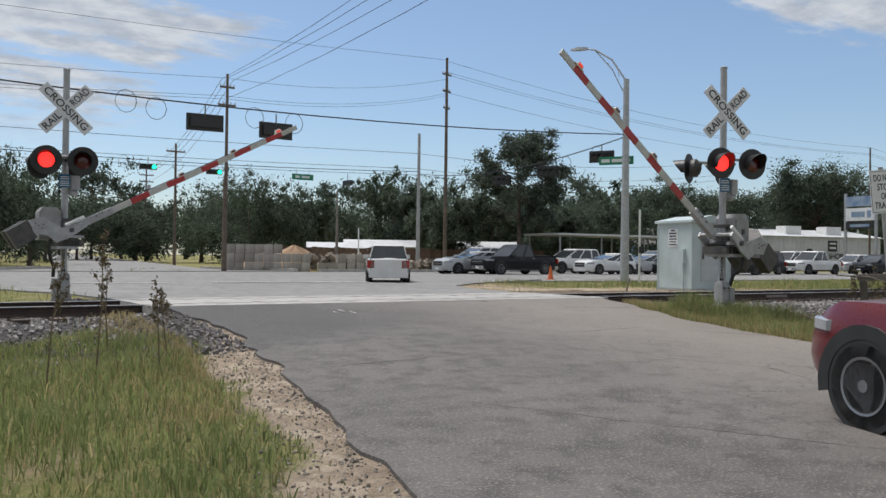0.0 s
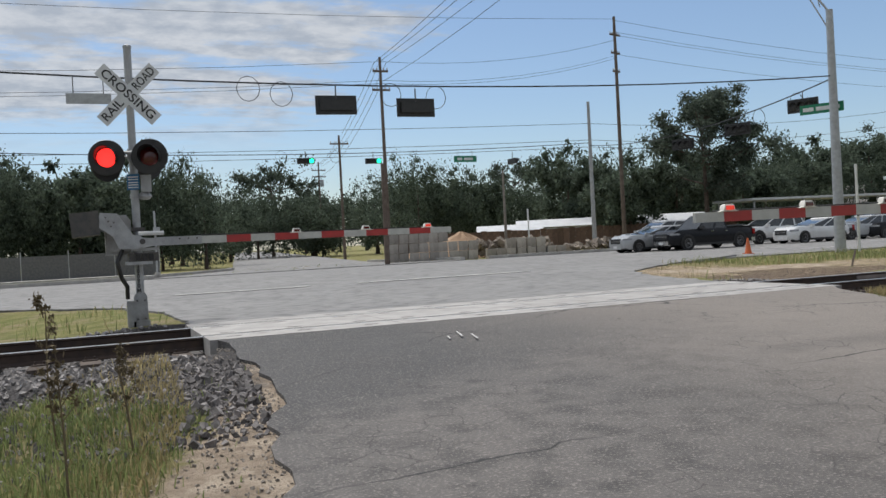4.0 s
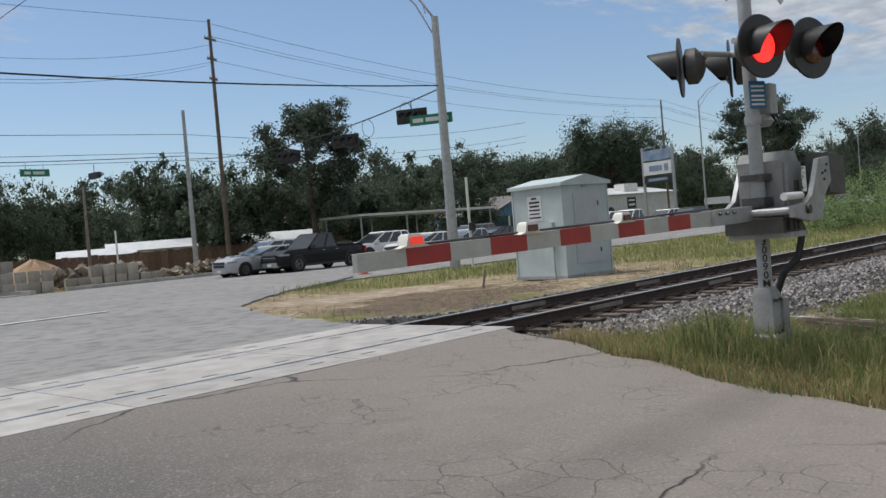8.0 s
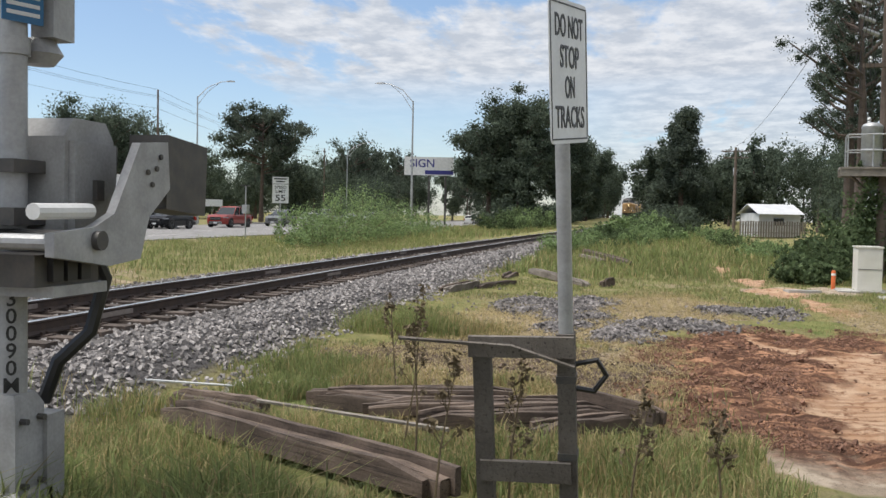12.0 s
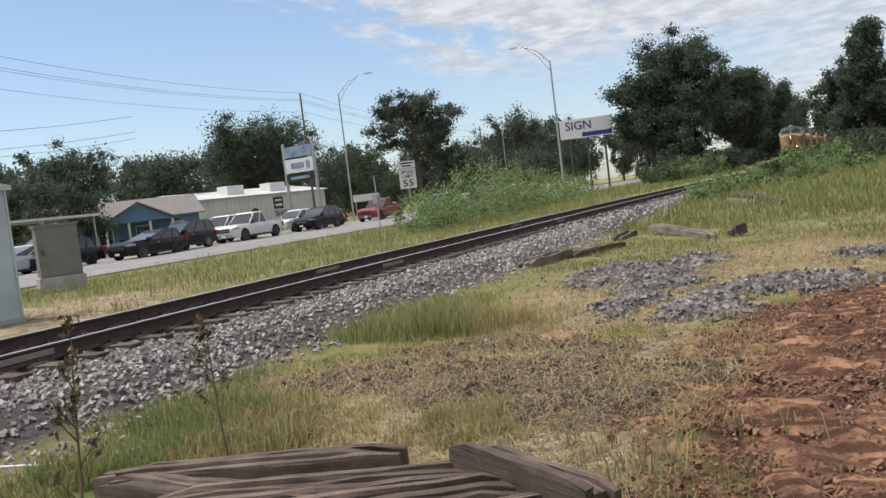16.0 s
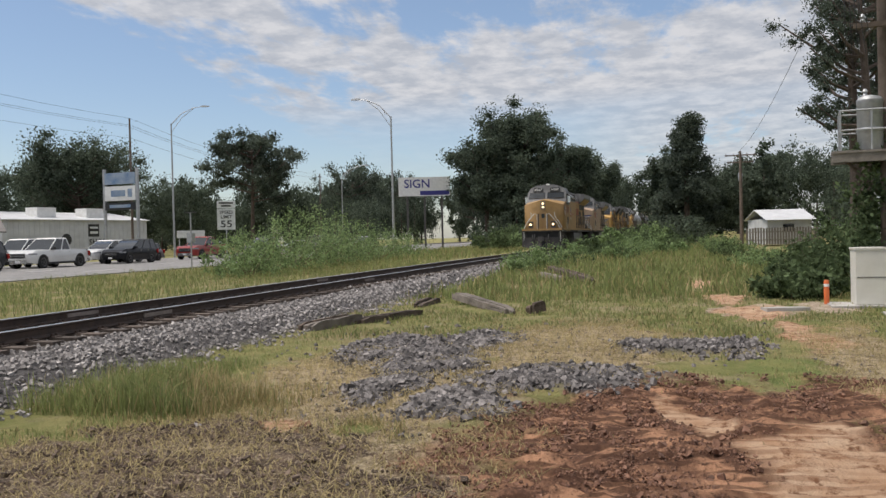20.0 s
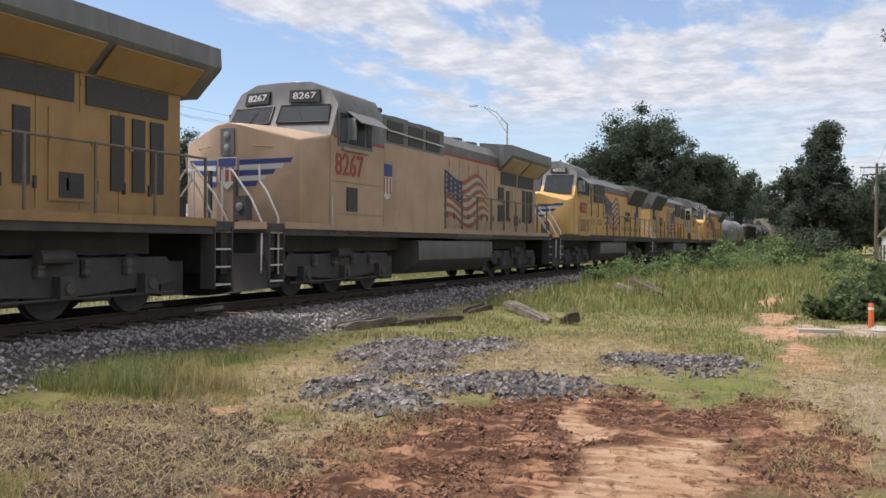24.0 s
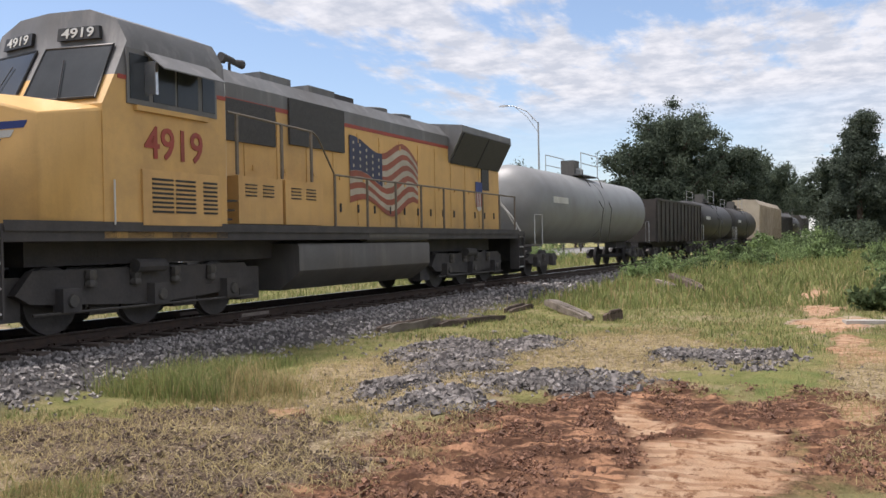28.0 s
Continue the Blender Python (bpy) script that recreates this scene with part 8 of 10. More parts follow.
def wheel(parent, x, y, r, w, spokes=7, dark=False):
    s = 1 if y > 0 else -1
    bm = bmesh.new()
    m = Matrix.Translation((x, y, r)) @ pose(0, 0, 0, 90)
    lathe(bm, [(r * 0.62, -w / 2), (r * 0.95, -w / 2), (r, -w * 0.32), (r, w * 0.32), (r * 0.95, w / 2), (r * 0.62, w / 2)], m, 28)
    t = part("wheel", bm, M_TYRE, parent, "black rubber tyre")
    bm = bmesh.new()
    lathe(bm, [(r * 0.60, -w * 0.50), (r * 0.66, -w * 0.52), (r * 0.66, w * 0.52), (r * 0.60, w * 0.5)], m, 24)
    y0 = y + s * w * 0.36
    for i in range(spokes):
        a = 6.2832 * i / spokes
        p0 = Vector((x + 0.08 * r * math.cos(a), y0 + s * 0.03, r + 0.08 * r * math.sin(a)))
        p1 = Vector((x + 0.62 * r * math.cos(a), y0, r + 0.62 * r * math.sin(a)))
        tn = Vector((-math.sin(a), 0, math.cos(a)))
        loft(bm, [[p + tn * q + Vector((0, e, 0)) for q, e in ((-wd, 0), (wd, 0), (wd, -s * 0.03), (-wd, -s * 0.03))] for p, wd in ((p0, 0.09 * r), (p1, 0.13 * r))])
    lathe(bm, [(0.14 * r, -0.02), (0.14 * r, 0.03)], Matrix.Translation((x, y0 + s * 0.02, r)) @ pose(0, 0, 0, 90), 14)
    part("rim", bm, M_RIMD if dark else M_RIM, t, "dark grey spoked alloy rim" if dark else "silver spoked alloy rim")
    bm = lathe(bmesh.new(), [(r * 0.60, -0.01), (r * 0.60, 0.01)], Matrix.Translation((x, y - s * 0.02, r)) @ pose(0, 0, 0, 90), 20)
    part("brake_disc", bm, M_BLACK, t)
    return t


def vehicle(name, label, kind, colour, at, group=""):
    """A car built along +x (its front). kind: sedan, suv, hatch, pickup."""
    D = {
        "sedan": dict(L=4.8, W=1.82, H=1.45, r=0.33, base=2.8, hood=1.02, belt=0.92, cowl=1.15, wind=0.55, roof=(-0.55, -1.75), deck=-1.9, tail=1.02),
        "suv": dict(L=4.8, W=1.92, H=1.74, r=0.37, base=2.85, hood=1.08, belt=1.06, cowl=1.05, wind=0.35, roof=(-0.15, -2.05), deck=-2.28, tail=1.12),
        "hatch": dict(L=3.75, W=1.66, H=1.52, r=0.29, base=2.4, hood=0.98, belt=0.95, cowl=0.95, wind=0.40, roof=(-0.05, -1.45), deck=-1.72, tail=1.0),
        "pickup": dict(L=5.85, W=2.02, H=1.90, r=0.40, base=3.65, hood=1.16, belt=1.14, cowl=1.15, wind=0.55, roof=(0.25, -0.75), deck=-0.95, tail=1.14),
    }[kind]
    L, W, H, r = D["L"], D["W"], D["H"], D["r"]
    t = tagged(new(name), label, "car" if kind != "pickup" else "pickup truck", group)
    t.matrix_basis = at
    xf, xr = L / 2, -L / 2
    wf, wr = xf - (L - D["base"]) * 0.47, xf - (L - D["base"]) * 0.47 - D["base"]
    cl = 0.30 if kind in ("suv", "pickup") else 0.20
    hw = W / 2
    pm = paint(colour[0], colour[1])
    # lower body: half-width and top height along the length
    xs = [xr, xr + 0.10, xr + 0.5, wr - 0.1, wr + 0.7, D["deck"], 0.0, D["cowl"], xf - 0.75, xf - 0.5, xf - 0.32, xf - 0.18, xf - 0.08, xf - 0.02, xf]
    xs = sorted(set(round(v, 3) for v in xs))
    bm = bmesh.new()
    sec = []
    for x in xs:
        k = min((xf - x), (x - xr))
        w = hw * (0.86 + 0.14 * sm(0, 0.55, k))
        if x > xf - 0.7:
            w = hw * (0.62 + 0.38 * math.sqrt(max(0.0, 1 - ((x - xf + 0.7) / 0.7) ** 2)))
        if x >= D["cowl"] - 0.01:
            top = D["belt"] + (D["hood"] - D["belt"]) * 0.6 - 0.20 * sm(xf - 0.55, xf, x) - 0.05 * sm(D["cowl"], xf, x)
        else:
            top = D["belt"] if kind != "pickup" else D["belt"]
        if x <= xr + 0.11:
            top -= 0.06
        low = cl + (0.08 if k < 0.2 else 0)
        mid = (low + top) * 0.5
        sec.append([(x, -w * 0.93, low), (x, -w, mid - 0.08), (x, -w * 0.985, top - 0.14), (x, -w * 0.90, top), (x, 0, top + 0.025), (x, w * 0.90, top), (x, w * 0.985, top - 0.14), (x, w, mid - 0.08), (x, w * 0.93, low)])
    loft(bm, sec)
    body = part("body", bm, pm, t)
    # cabin
    r0, r1 = D["roof"]
    zc = D["belt"] - 0.02
    cab0, cab1 = D["cowl"], D["deck"] if kind != "pickup" else D["deck"]
    gw, rw = hw * 0.88, hw * 0.72
    bm = bmesh.new()
    loft(bm, [[(cab0, -gw, zc), (cab0, gw, zc), (cab1, gw, zc), (cab1, -gw, zc)], [(r0 + 0.03, -rw, H - 0.07), (r0 + 0.03, rw, H - 0.07), (r1 - 0.03, rw, H - 0.07), (r1 - 0.03, -rw, H - 0.07)]])
    gl = part("glasshouse", bm, M_GLASS, t, "dark tinted glass")
    bm = bmesh.new()
    loft(bm, [[(r0 + 0.05, -rw - 0.015, H - 0.085), (r0 + 0.05, rw + 0.015, H - 0.085), (r1 - 0.05, rw + 0.015, H - 0.085), (r1 - 0.05, -rw - 0.015, H - 0.085)], [(r0 - 0.05, -rw * 0.9, H - 0.01), (r0 - 0.05, rw * 0.9, H - 0.01), (r1 + 0.05, rw * 0.9, H - 0.01), (r1 + 0.05, -rw * 0.9, H - 0.01)]])
    part("roof", bm, pm, t, bevel=0.02)
    for s in (-1, 1):
        posts = [((cab0, zc), (r0, H - 0.08)), ((cab1, zc), (r1, H - 0.08)), ((cab0 * 0.25 + cab1 * 0.75 if kind != "pickup" else (cab0 + cab1) / 2 - 0.1, zc), ((r0 * 0.3 + r1 * 0.7), H - 0.08))]
        if kind in ("suv", "sedan"):
            posts.append(((cab0 * 0.62 + cab1 * 0.38, zc), (r0 * 0.62 + r1 * 0.38, H - 0.08)))
        for (xa, za), (xb, zb) in posts:
            bm = bmesh.new()
            a, b = Vector((xa, s * (gw + 0.008), za)), Vector((xb, s * (rw + 0.008), zb))
            loft(bm, [[p + Vector((-0.05, 0, 0)), p + Vector((0.05, 0, 0)), p + Vector((0.05, -s * 0.03, 0)), p + Vector((-0.05, -s * 0.03, 0))] for p in (a, b)])
            part("pillar", bm, pm, t)
        part("mirror", B((D["cowl"] - 0.35, D["cowl"] - 0.15, s * (gw + 0.02) if s > 0 else -gw - 0.22, s * (gw + 0.22) if s > 0 else -gw - 0.02, zc + 0.02, zc + 0.18)), pm if kind != "pickup" else M_TRIM, t, bevel=0.03)
        fl_ = 0.14 if kind == "suv" else 0.08
        for x in (wf, wr):
            bm = bmesh.new()
            arc = [(x + (r + fl_) * math.cos(a), r + (r + fl_) * math.sin(a)) for a in np.linspace(-0.25, math.pi + 0.25, 15)]
            inn = [(x + (r + 0.02) * math.cos(a), r + (r + 0.02) * math.sin(a)) for a in np.linspace(-0.25, math.pi + 0.25, 15)]
            ya, yb = s * (hw - 0.02), s * (hw + 0.015)
            loft(bm, [[Vector((p[0], ya, p[1])), Vector((p[0], yb, p[1])), Vector((q[0], yb, q[1])), Vector((q[0], ya, q[1]))] for p, q in zip(arc, inn)])
            lathe(bm, [(r + 0.03, -0.08), (r + 0.03, 0.005)], Matrix.Translation((x, s * (hw - 0.07), r)) @ pose(0, 0, 0, 90), 24)
            part("wheel_arch", bm, M_TRIM, t)
        part("sill", B((wr + r, wf - r, s * hw - 0.05, s * hw + 0.012, cl - 0.03, cl + 0.09)), M_TRIM, t)
        for i in range(2 if kind != "hatch" else 1):
            xh = D["cowl"] - 0.95 - i * 0.95
            bm = bmesh.new()
            box(bm, xh - 0.11, xh + 0.11, s * hw - 0.03, s * hw + 0.03, D["belt"] - 0.16, D["belt"] - 0.125)
            part("door_handle", bm, pm if colour[0] != "black" else M_CHROME, t)
        bm = bmesh.new()
        hz = D["hood"] - 0.24
        loft(bm, [[(xf - q + 0.012, s * hw * u, hz - 0.065), (xf - q + 0.012, s * hw * u, hz + 0.02), (xf - q - 0.06, s * hw * (u - 0.02), hz + 0.035), (xf - q - 0.06, s * hw * (u - 0.02), hz - 0.065)] for q, u in ((0.05, 0.70), (0.12, 0.80), (0.24, 0.90), (0.46, 0.985))])
        part("headlight", bm, M_LAMPW, t, "clear wrapped headlight")
        part("tail_light", B((xr + 0.0, xr + 0.16, s * hw * 0.80 - 0.12, s * hw * 0.80 + 0.16, D["tail"] - 0.42, D["tail"] - 0.12)), M_LAMPR, t, "red tail light", bevel=0.02)
        for x in (wf, wr):
            wheel(t, x, s * (hw - 0.11), r, 0.24, dark=False)
    g = part("grille", B((xf - 0.06, xf + 0.012, -hw * 0.50, hw * 0.50, D["hood"] - 0.50, D["hood"] - 0.22)), M_TRIM, t, bevel=0.01)
    part("grille_bar", B((xf + 0.008, xf + 0.022, -hw * 0.48, hw * 0.48, D["hood"] - 0.38, D["hood"] - 0.345)), M_CHROME, g)
    part("front_bumper", B((xf - 0.25, xf + 0.03, -hw * 0.60, hw * 0.60, cl + 0.02, cl + 0.26)), pm if kind != "pickup" else M_CHROME, t, bevel=0.05)
    part("rear_bumper", B((xr - 0.03, xr + 0.25, -hw * 0.9, hw * 0.9, cl + 0.02, cl + 0.24)), pm if kind != "pickup" else M_CHROME, t, bevel=0.05)
    part("number_plate", B((xf + 0.028, xf + 0.036, -0.16, 0.16, cl + 0.08, cl + 0.2)), M_SIGNW, t)
    part("number_plate", B((xr - 0.036, xr - 0.028, -0.16, 0.16, cl + 0.25, cl + 0.4)), M_SIGNW, t)
    if kind == "pickup":
        part("bed_cavity", B((xr + 0.1, D["deck"] - 0.12, -hw * 0.82, hw * 0.82, D["belt"] - 0.3, D["belt"] + 0.032)), M_TRIM, t, "dark open load bed")
        for y0, y1 in ((-hw * 0.92, -hw * 0.82), (hw * 0.82, hw * 0.92)):
            part("bed_rail", B((xr + 0.02, D["deck"] - 0.05, y0, y1, D["belt"] - 0.02, D["belt"] + 0.06)), pm, t)
    else:
        part("rear_window", B((D["deck"] - 0.01, D["deck"] + 0.0, -gw * 0.8, gw * 0.8, zc + 0.02, zc + 0.03)), M_GLASS, t)
    return t


MR = -0.165
WHITE, BLACKC, SILVER, REDC, GREYC, NAVYC = ("white", (0.72, 0.72, 0.71)), ("black", (0.012, 0.012, 0.014)), ("silver", (0.42, 0.43, 0.44)), ("red", (0.28, 0.03, 0.022)), ("grey", (0.16, 0.165, 0.17)), ("navy", (0.02, 0.025, 0.045))
Q = "queue of cars on the main road"
RED_SUV = vehicle("suv", "dark red SUV waiting at the crossing", "suv", ("maroon", (0.13, 0.011, 0.015)), pose(-1.03, -13.5, road_z(-13.5), 0, -2.6, 76))
HATCH = vehicle("hatchback", "small white hatchback turning onto the main road", "hatch", WHITE, pose(9.2, 14.5, MR, 0, 0, 70))
vehicle("pickup_truck", "black crew-cab pickup stopped at the signal", "pickup", ("black", (0.012, 0.013, 0.016)), pose(26.3, 28.6, MR, 0, 0, 183), Q)
vehicle("suv", "silver SUV stopped behind the pickup", "suv", SILVER, pose(25.6, 31.9, MR, 0, 0, 182), Q)
vehicle("sedan", "silver sedan low beside the pickup", "sedan", SILVER, pose(24.2, 30.6, MR, 0, 0, 182), Q)
for i, (x, y, k, c, lab) in enumerate((
        (34.0, 28.4, "sedan", WHITE, "white sedan queuing on the main road"), (33.5, 31.6, "suv", WHITE, "white SUV queuing on the main road"), (37.6, 25.6 + 2.9, "sedan", SILVER, "silver sedan queuing on the main road"),
        (40.0, 28.2, "sedan", BLACKC, "dark sedan queuing on the main road"), (44.4, 26.2, "sedan", BLACKC, "black sedan queuing on the main road"), (48.6, 27.4, "suv", BLACKC, "black SUV queuing on the main road"), (42.0, 31.8, "suv", GREYC, "grey SUV queuing on the main road"),
        (56.6, 28.2, "pickup", WHITE, "white crew-cab pickup queuing on the main road"), (57.6, 31.0, "pickup", WHITE, "white pickup queuing in the far lane"), (64.6, 27.6, "suv", BLACKC, "black SUV queuing on the main road"),
        (66.0, 30.6, "suv", WHITE, "white SUV queuing in the far lane"), (70.6, 30.6, "sedan", GREYC, "grey-green sedan queuing on the main road"), (76.2, 28.2, "pickup", REDC, "red pickup queuing on the main road"), (88.5, 28.4, "suv", GREYC, "grey SUV queuing on the main road"), (83.0, 31.5, "sedan", SILVER, "silver sedan queuing in the far lane"),
        (96.0, 28.4, "sedan", SILVER, "silver sedan queuing on the main road"), (103, 28.4, "pickup", GREYC, "grey pickup queuing on the main road"), (110.5, 28.0, "sedan", WHITE, "white sedan queuing on the main road"), (118, 28.0, "suv", SILVER, "silver SUV queuing on the main road"),
        (36.5, 42.0, "pickup", BLACKC, "black pickup parked under the carport"), (44.5, 43.2, "suv", BLACKC, "black SUV parked under the carport"), (49.6, 44.0, "sedan", SILVER, "silver sedan parked under the carport"), (40.2, 42.5, "sedan", GREYC, "grey sedan parked under the carport"))):
    vehicle({"sedan": "sedan", "suv": "suv", "pickup": "pickup_truck"}[k], lab, k, c, pose(x, y, MR if y < 37 else -0.3, 0, 0, 181 if y < 37 else 230), Q if y < 37 else "cars under the carport")
FAR_CAR = vehicle("suv", "white SUV driving along the main road", "suv", WHITE, pose(150, 20.5, MR, 0, 0, 0))


# ---- train ----
M_YEL = mat("armour_yellow", (0.67, 0.410, 0.142), (0.59, 0.360, 0.125), 1.1, 0.5, grime=0.5)
M_YELD = mat("dulled_yellow", (0.40, 0.242, 0.090), (0.33, 0.198, 0.074), 0.9, 0.6, grime=0.65)
M_YELF = mat("faded_yellow", (0.65, 0.400, 0.150), (0.57, 0.340, 0.125), 0.9, 0.5, grime=0.45)
M_YELP = mat("pink_faded_yellow", (0.47, 0.335, 0.230), (0.40, 0.28, 0.19), 0.9, 0.5, grime=0.5)
M_LGREY = mat("harbour_grey", (0.165, 0.168, 0.174), (0.115, 0.117, 0.120), 1.2, 0.55, grime=0.45)
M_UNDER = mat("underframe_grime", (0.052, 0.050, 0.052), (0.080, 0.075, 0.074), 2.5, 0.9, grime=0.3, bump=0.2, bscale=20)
M_TANKG = mat("fuel_tank_paint", (0.112, 0.109, 0.105), (0.082, 0.079, 0.075), 1.5, 0.6, grime=0.45)
M_LRED = mat("loco_red", (0.36, 0.055, 0.035), (0.28, 0.05, 0.032), 2, 0.5, grime=0.3)
M_FLAGR = mat("faded_flag_red", (0.34, 0.095, 0.055), (0.26, 0.075, 0.045), 3, 0.55, grime=0.4)
M_FLAGW = mat("faded_flag_white", (0.50, 0.45, 0.36), (0.40, 0.35, 0.27), 3, 0.55, grime=0.4)
M_FLAGB = mat("faded_flag_blue", (0.040, 0.050, 0.105), (0.032, 0.040, 0.08), 3, 0.6, grime=0.4)
M_PLOW = mat("plough_black", (0.030, 0.030, 0.032), (0.048, 0.046, 0.044), 3, 0.85, grime=0.12, spec=0.25)
M_LBLUE = mat("emblem_blue", (0.03, 0.06, 0.24), (0.03, 0.05, 0.19), 2, 0.5, grime=0.2)
M_LWHITE = mat("loco_white", (0.62, 0.62, 0.60), (0.5, 0.5, 0.48), 2, 0.5, grime=0.2)
M_GRILLE = mat("radiator_grille", (0.042, 0.042, 0.045), (0.062, 0.060, 0.058), 20, 0.7, bump=0.8, bscale=35)
M_LOCOLIT = glow("loco_headlight", (1.0, 0.70, 0.36), 2.6)
M_LWIN = mat("cab_window", (0.040, 0.046, 0.052), (0.028, 0.032, 0.036), 2, 0.15, spec=0.35)


def streaked(m, stain, amount, lo=0.50, hi=0.66):
    """Rain streaks and soot running down painted sides."""
    nt, ln = m.node_tree.nodes, m.node_tree.links
    b = nt["Principled BSDF"]
    t = nt.new("ShaderNodeTexCoord")
    mp = nt.new("ShaderNodeMapping")
    mp.inputs["Scale"].default_value = (3.6, 3.6, 0.55)
    n = nt.new("ShaderNodeTexNoise")
    n.inputs["Scale"].default_value, n.inputs["Detail"].default_value, n.inputs["Roughness"].default_value = 1.0, 6, 0.65
    ln.new(t.outputs["Object"], mp.inputs["Vector"]); ln.new(mp.outputs[0], n.inputs["Vector"])
    r = nt.new("ShaderNodeMapRange")
    for k, v in (("From Min", lo), ("From Max", hi), ("To Max", amount)):
        r.inputs[k].default_value = v
    ln.new(n.outputs["Fac"], r.inputs["Value"])
    mx = nt.new("ShaderNodeMixRGB")
    mx.inputs[2].default_value = (*stain, 1)
    src = b.inputs["Base Color"].links[0].from_socket
    ln.new(r.outputs[0], mx.inputs[0]); ln.new(src, mx.inputs[1]); ln.new(mx.outputs[0], b.inputs["Base Color"])


streaked(M_YELD, (0.22, 0.125, 0.055), 0.32, 0.48, 0.66)
streaked(M_YELP, (0.30, 0.185, 0.115), 0.30, 0.50, 0.68)
streaked(M_YELF, (0.34, 0.21, 0.09), 0.20)
streaked(M_YEL, (0.36, 0.21, 0.075), 0.16)
streaked(M_LGREY, (0.30, 0.29, 0.28), 0.35, 0.52, 0.68)
streaked(M_TANKG, (0.17, 0.155, 0.14), 0.4)
M_RAILTAN = mat("grimy_rail_paint", (0.20, 0.165, 0.125), (0.13, 0.108, 0.085), 6, 0.6, grime=0.3)
M_FADERED = mat("faded_lettering_red", (0.33, 0.10, 0.050), (0.28, 0.095, 0.05), 3, 0.6, grime=0.4)


def truck(parent, x, n=3, r=0.50, pitch=1.85, frame_h=0.95):
    """A bogie: side frames and n axles."""
    L = pitch * (n - 1) / 2 + 0.85
    for s in (-1, 1):
        bm = bmesh.new()
        prism(bm, [(x - L, 0.62), (x - L + 0.3, frame_h), (x + L - 0.3, frame_h), (x + L, 0.62), (x + L - 0.25, 0.48), (x + 0.35, 0.36), (x - 0.35, 0.36), (x - L + 0.25, 0.48)], 1, s * 1.02 - 0.07, s * 1.02 + 0.07)
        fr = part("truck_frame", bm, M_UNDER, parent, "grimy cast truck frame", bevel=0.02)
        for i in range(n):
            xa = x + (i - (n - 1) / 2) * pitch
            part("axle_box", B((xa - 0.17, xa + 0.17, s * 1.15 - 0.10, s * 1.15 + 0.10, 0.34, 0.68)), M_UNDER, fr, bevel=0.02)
            part("axle_cap", rod(bmesh.new(), (xa, s * 1.24, r), (xa, s * 1.29, r), 0.11, 0.09, 10), M_STEEL, fr)
        for i in range(n + 1):
            xa = x + (i - n / 2) * pitch * 0.5
            part("spring", lathe(bmesh.new(), [(0.09, 0.0), (0.10, 0.05), (0.08, 0.10), (0.10, 0.15), (0.09, 0.25)], Matrix.Translation((xa, s * 1.12, frame_h - 0.27)), 8), M_STEEL, fr)
        if n == 3:
            part("brake_cylinder", rod(bmesh.new(), (x - 0.55, s * 1.2, frame_h + 0.02), (x + 0.1, s * 1.2, frame_h + 0.02), 0.11, n=10), M_UNDER, fr)
            for i in range(4):
                xa = x + (i - 1.5) * pitch
                rg = part("brake_rigging", B((xa - 0.30, xa + 0.30, min(s * 0.62, s * 0.92), max(s * 0.62, s * 0.92), 0.24, 0.86)), M_UNDER, fr, bevel=0.03)
                part("brake_shoe", B((xa - 0.36, xa - 0.28, min(s * 0.68, s * 0.90), max(s * 0.68, s * 0.90), 0.34, 0.66)), M_STEEL, rg, bevel=0.01) if 0 < i < 3 else None
            part("brake_rod", rod(bmesh.new(), (x - L + 0.2, s * 1.19, 0.33), (x + L - 0.2, s * 1.19, 0.33), 0.022, n=6), M_STEEL, fr)
    for i in range(n):
        xa = x + (i - (n - 1) / 2) * pitch
        bm = bmesh.new()
        for s in (-1, 1):
            lathe(bm, [(0.2, -0.06), (r, -0.065), (r, 0.05), (r + 0.025, 0.055), (r + 0.025, 0.075), (0.2, 0.07)], Matrix.Translation((xa, s * 0.755, r)) @ pose(0, 0, 0, 90 * s), 24)
        rod(bm, (xa, -0.75, r), (xa, 0.75, r), 0.09, n=10)
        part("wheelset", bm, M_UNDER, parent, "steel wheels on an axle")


def handrail(parent, pts, r=0.022, m=None, label=""):
    part("handrail", tube(bmesh.new(), pts, r, 6), m or M_LWHITE, parent, label)


def steps(parent, x0, x1, y, s):
    for i in range(4):
        z = 0.42 + i * 0.33
        part("step", B((x0, x1, y - 0.14, y + 0.14, z - 0.015, z + 0.015)), M_LWHITE, parent, "white-edged cab step")
    for xa in (x0 - 0.03, x1):
        part("step_side", B((xa, xa + 0.03, y - 0.16, y + 0.16, 0.35, 1.5)), M_UNDER, parent)


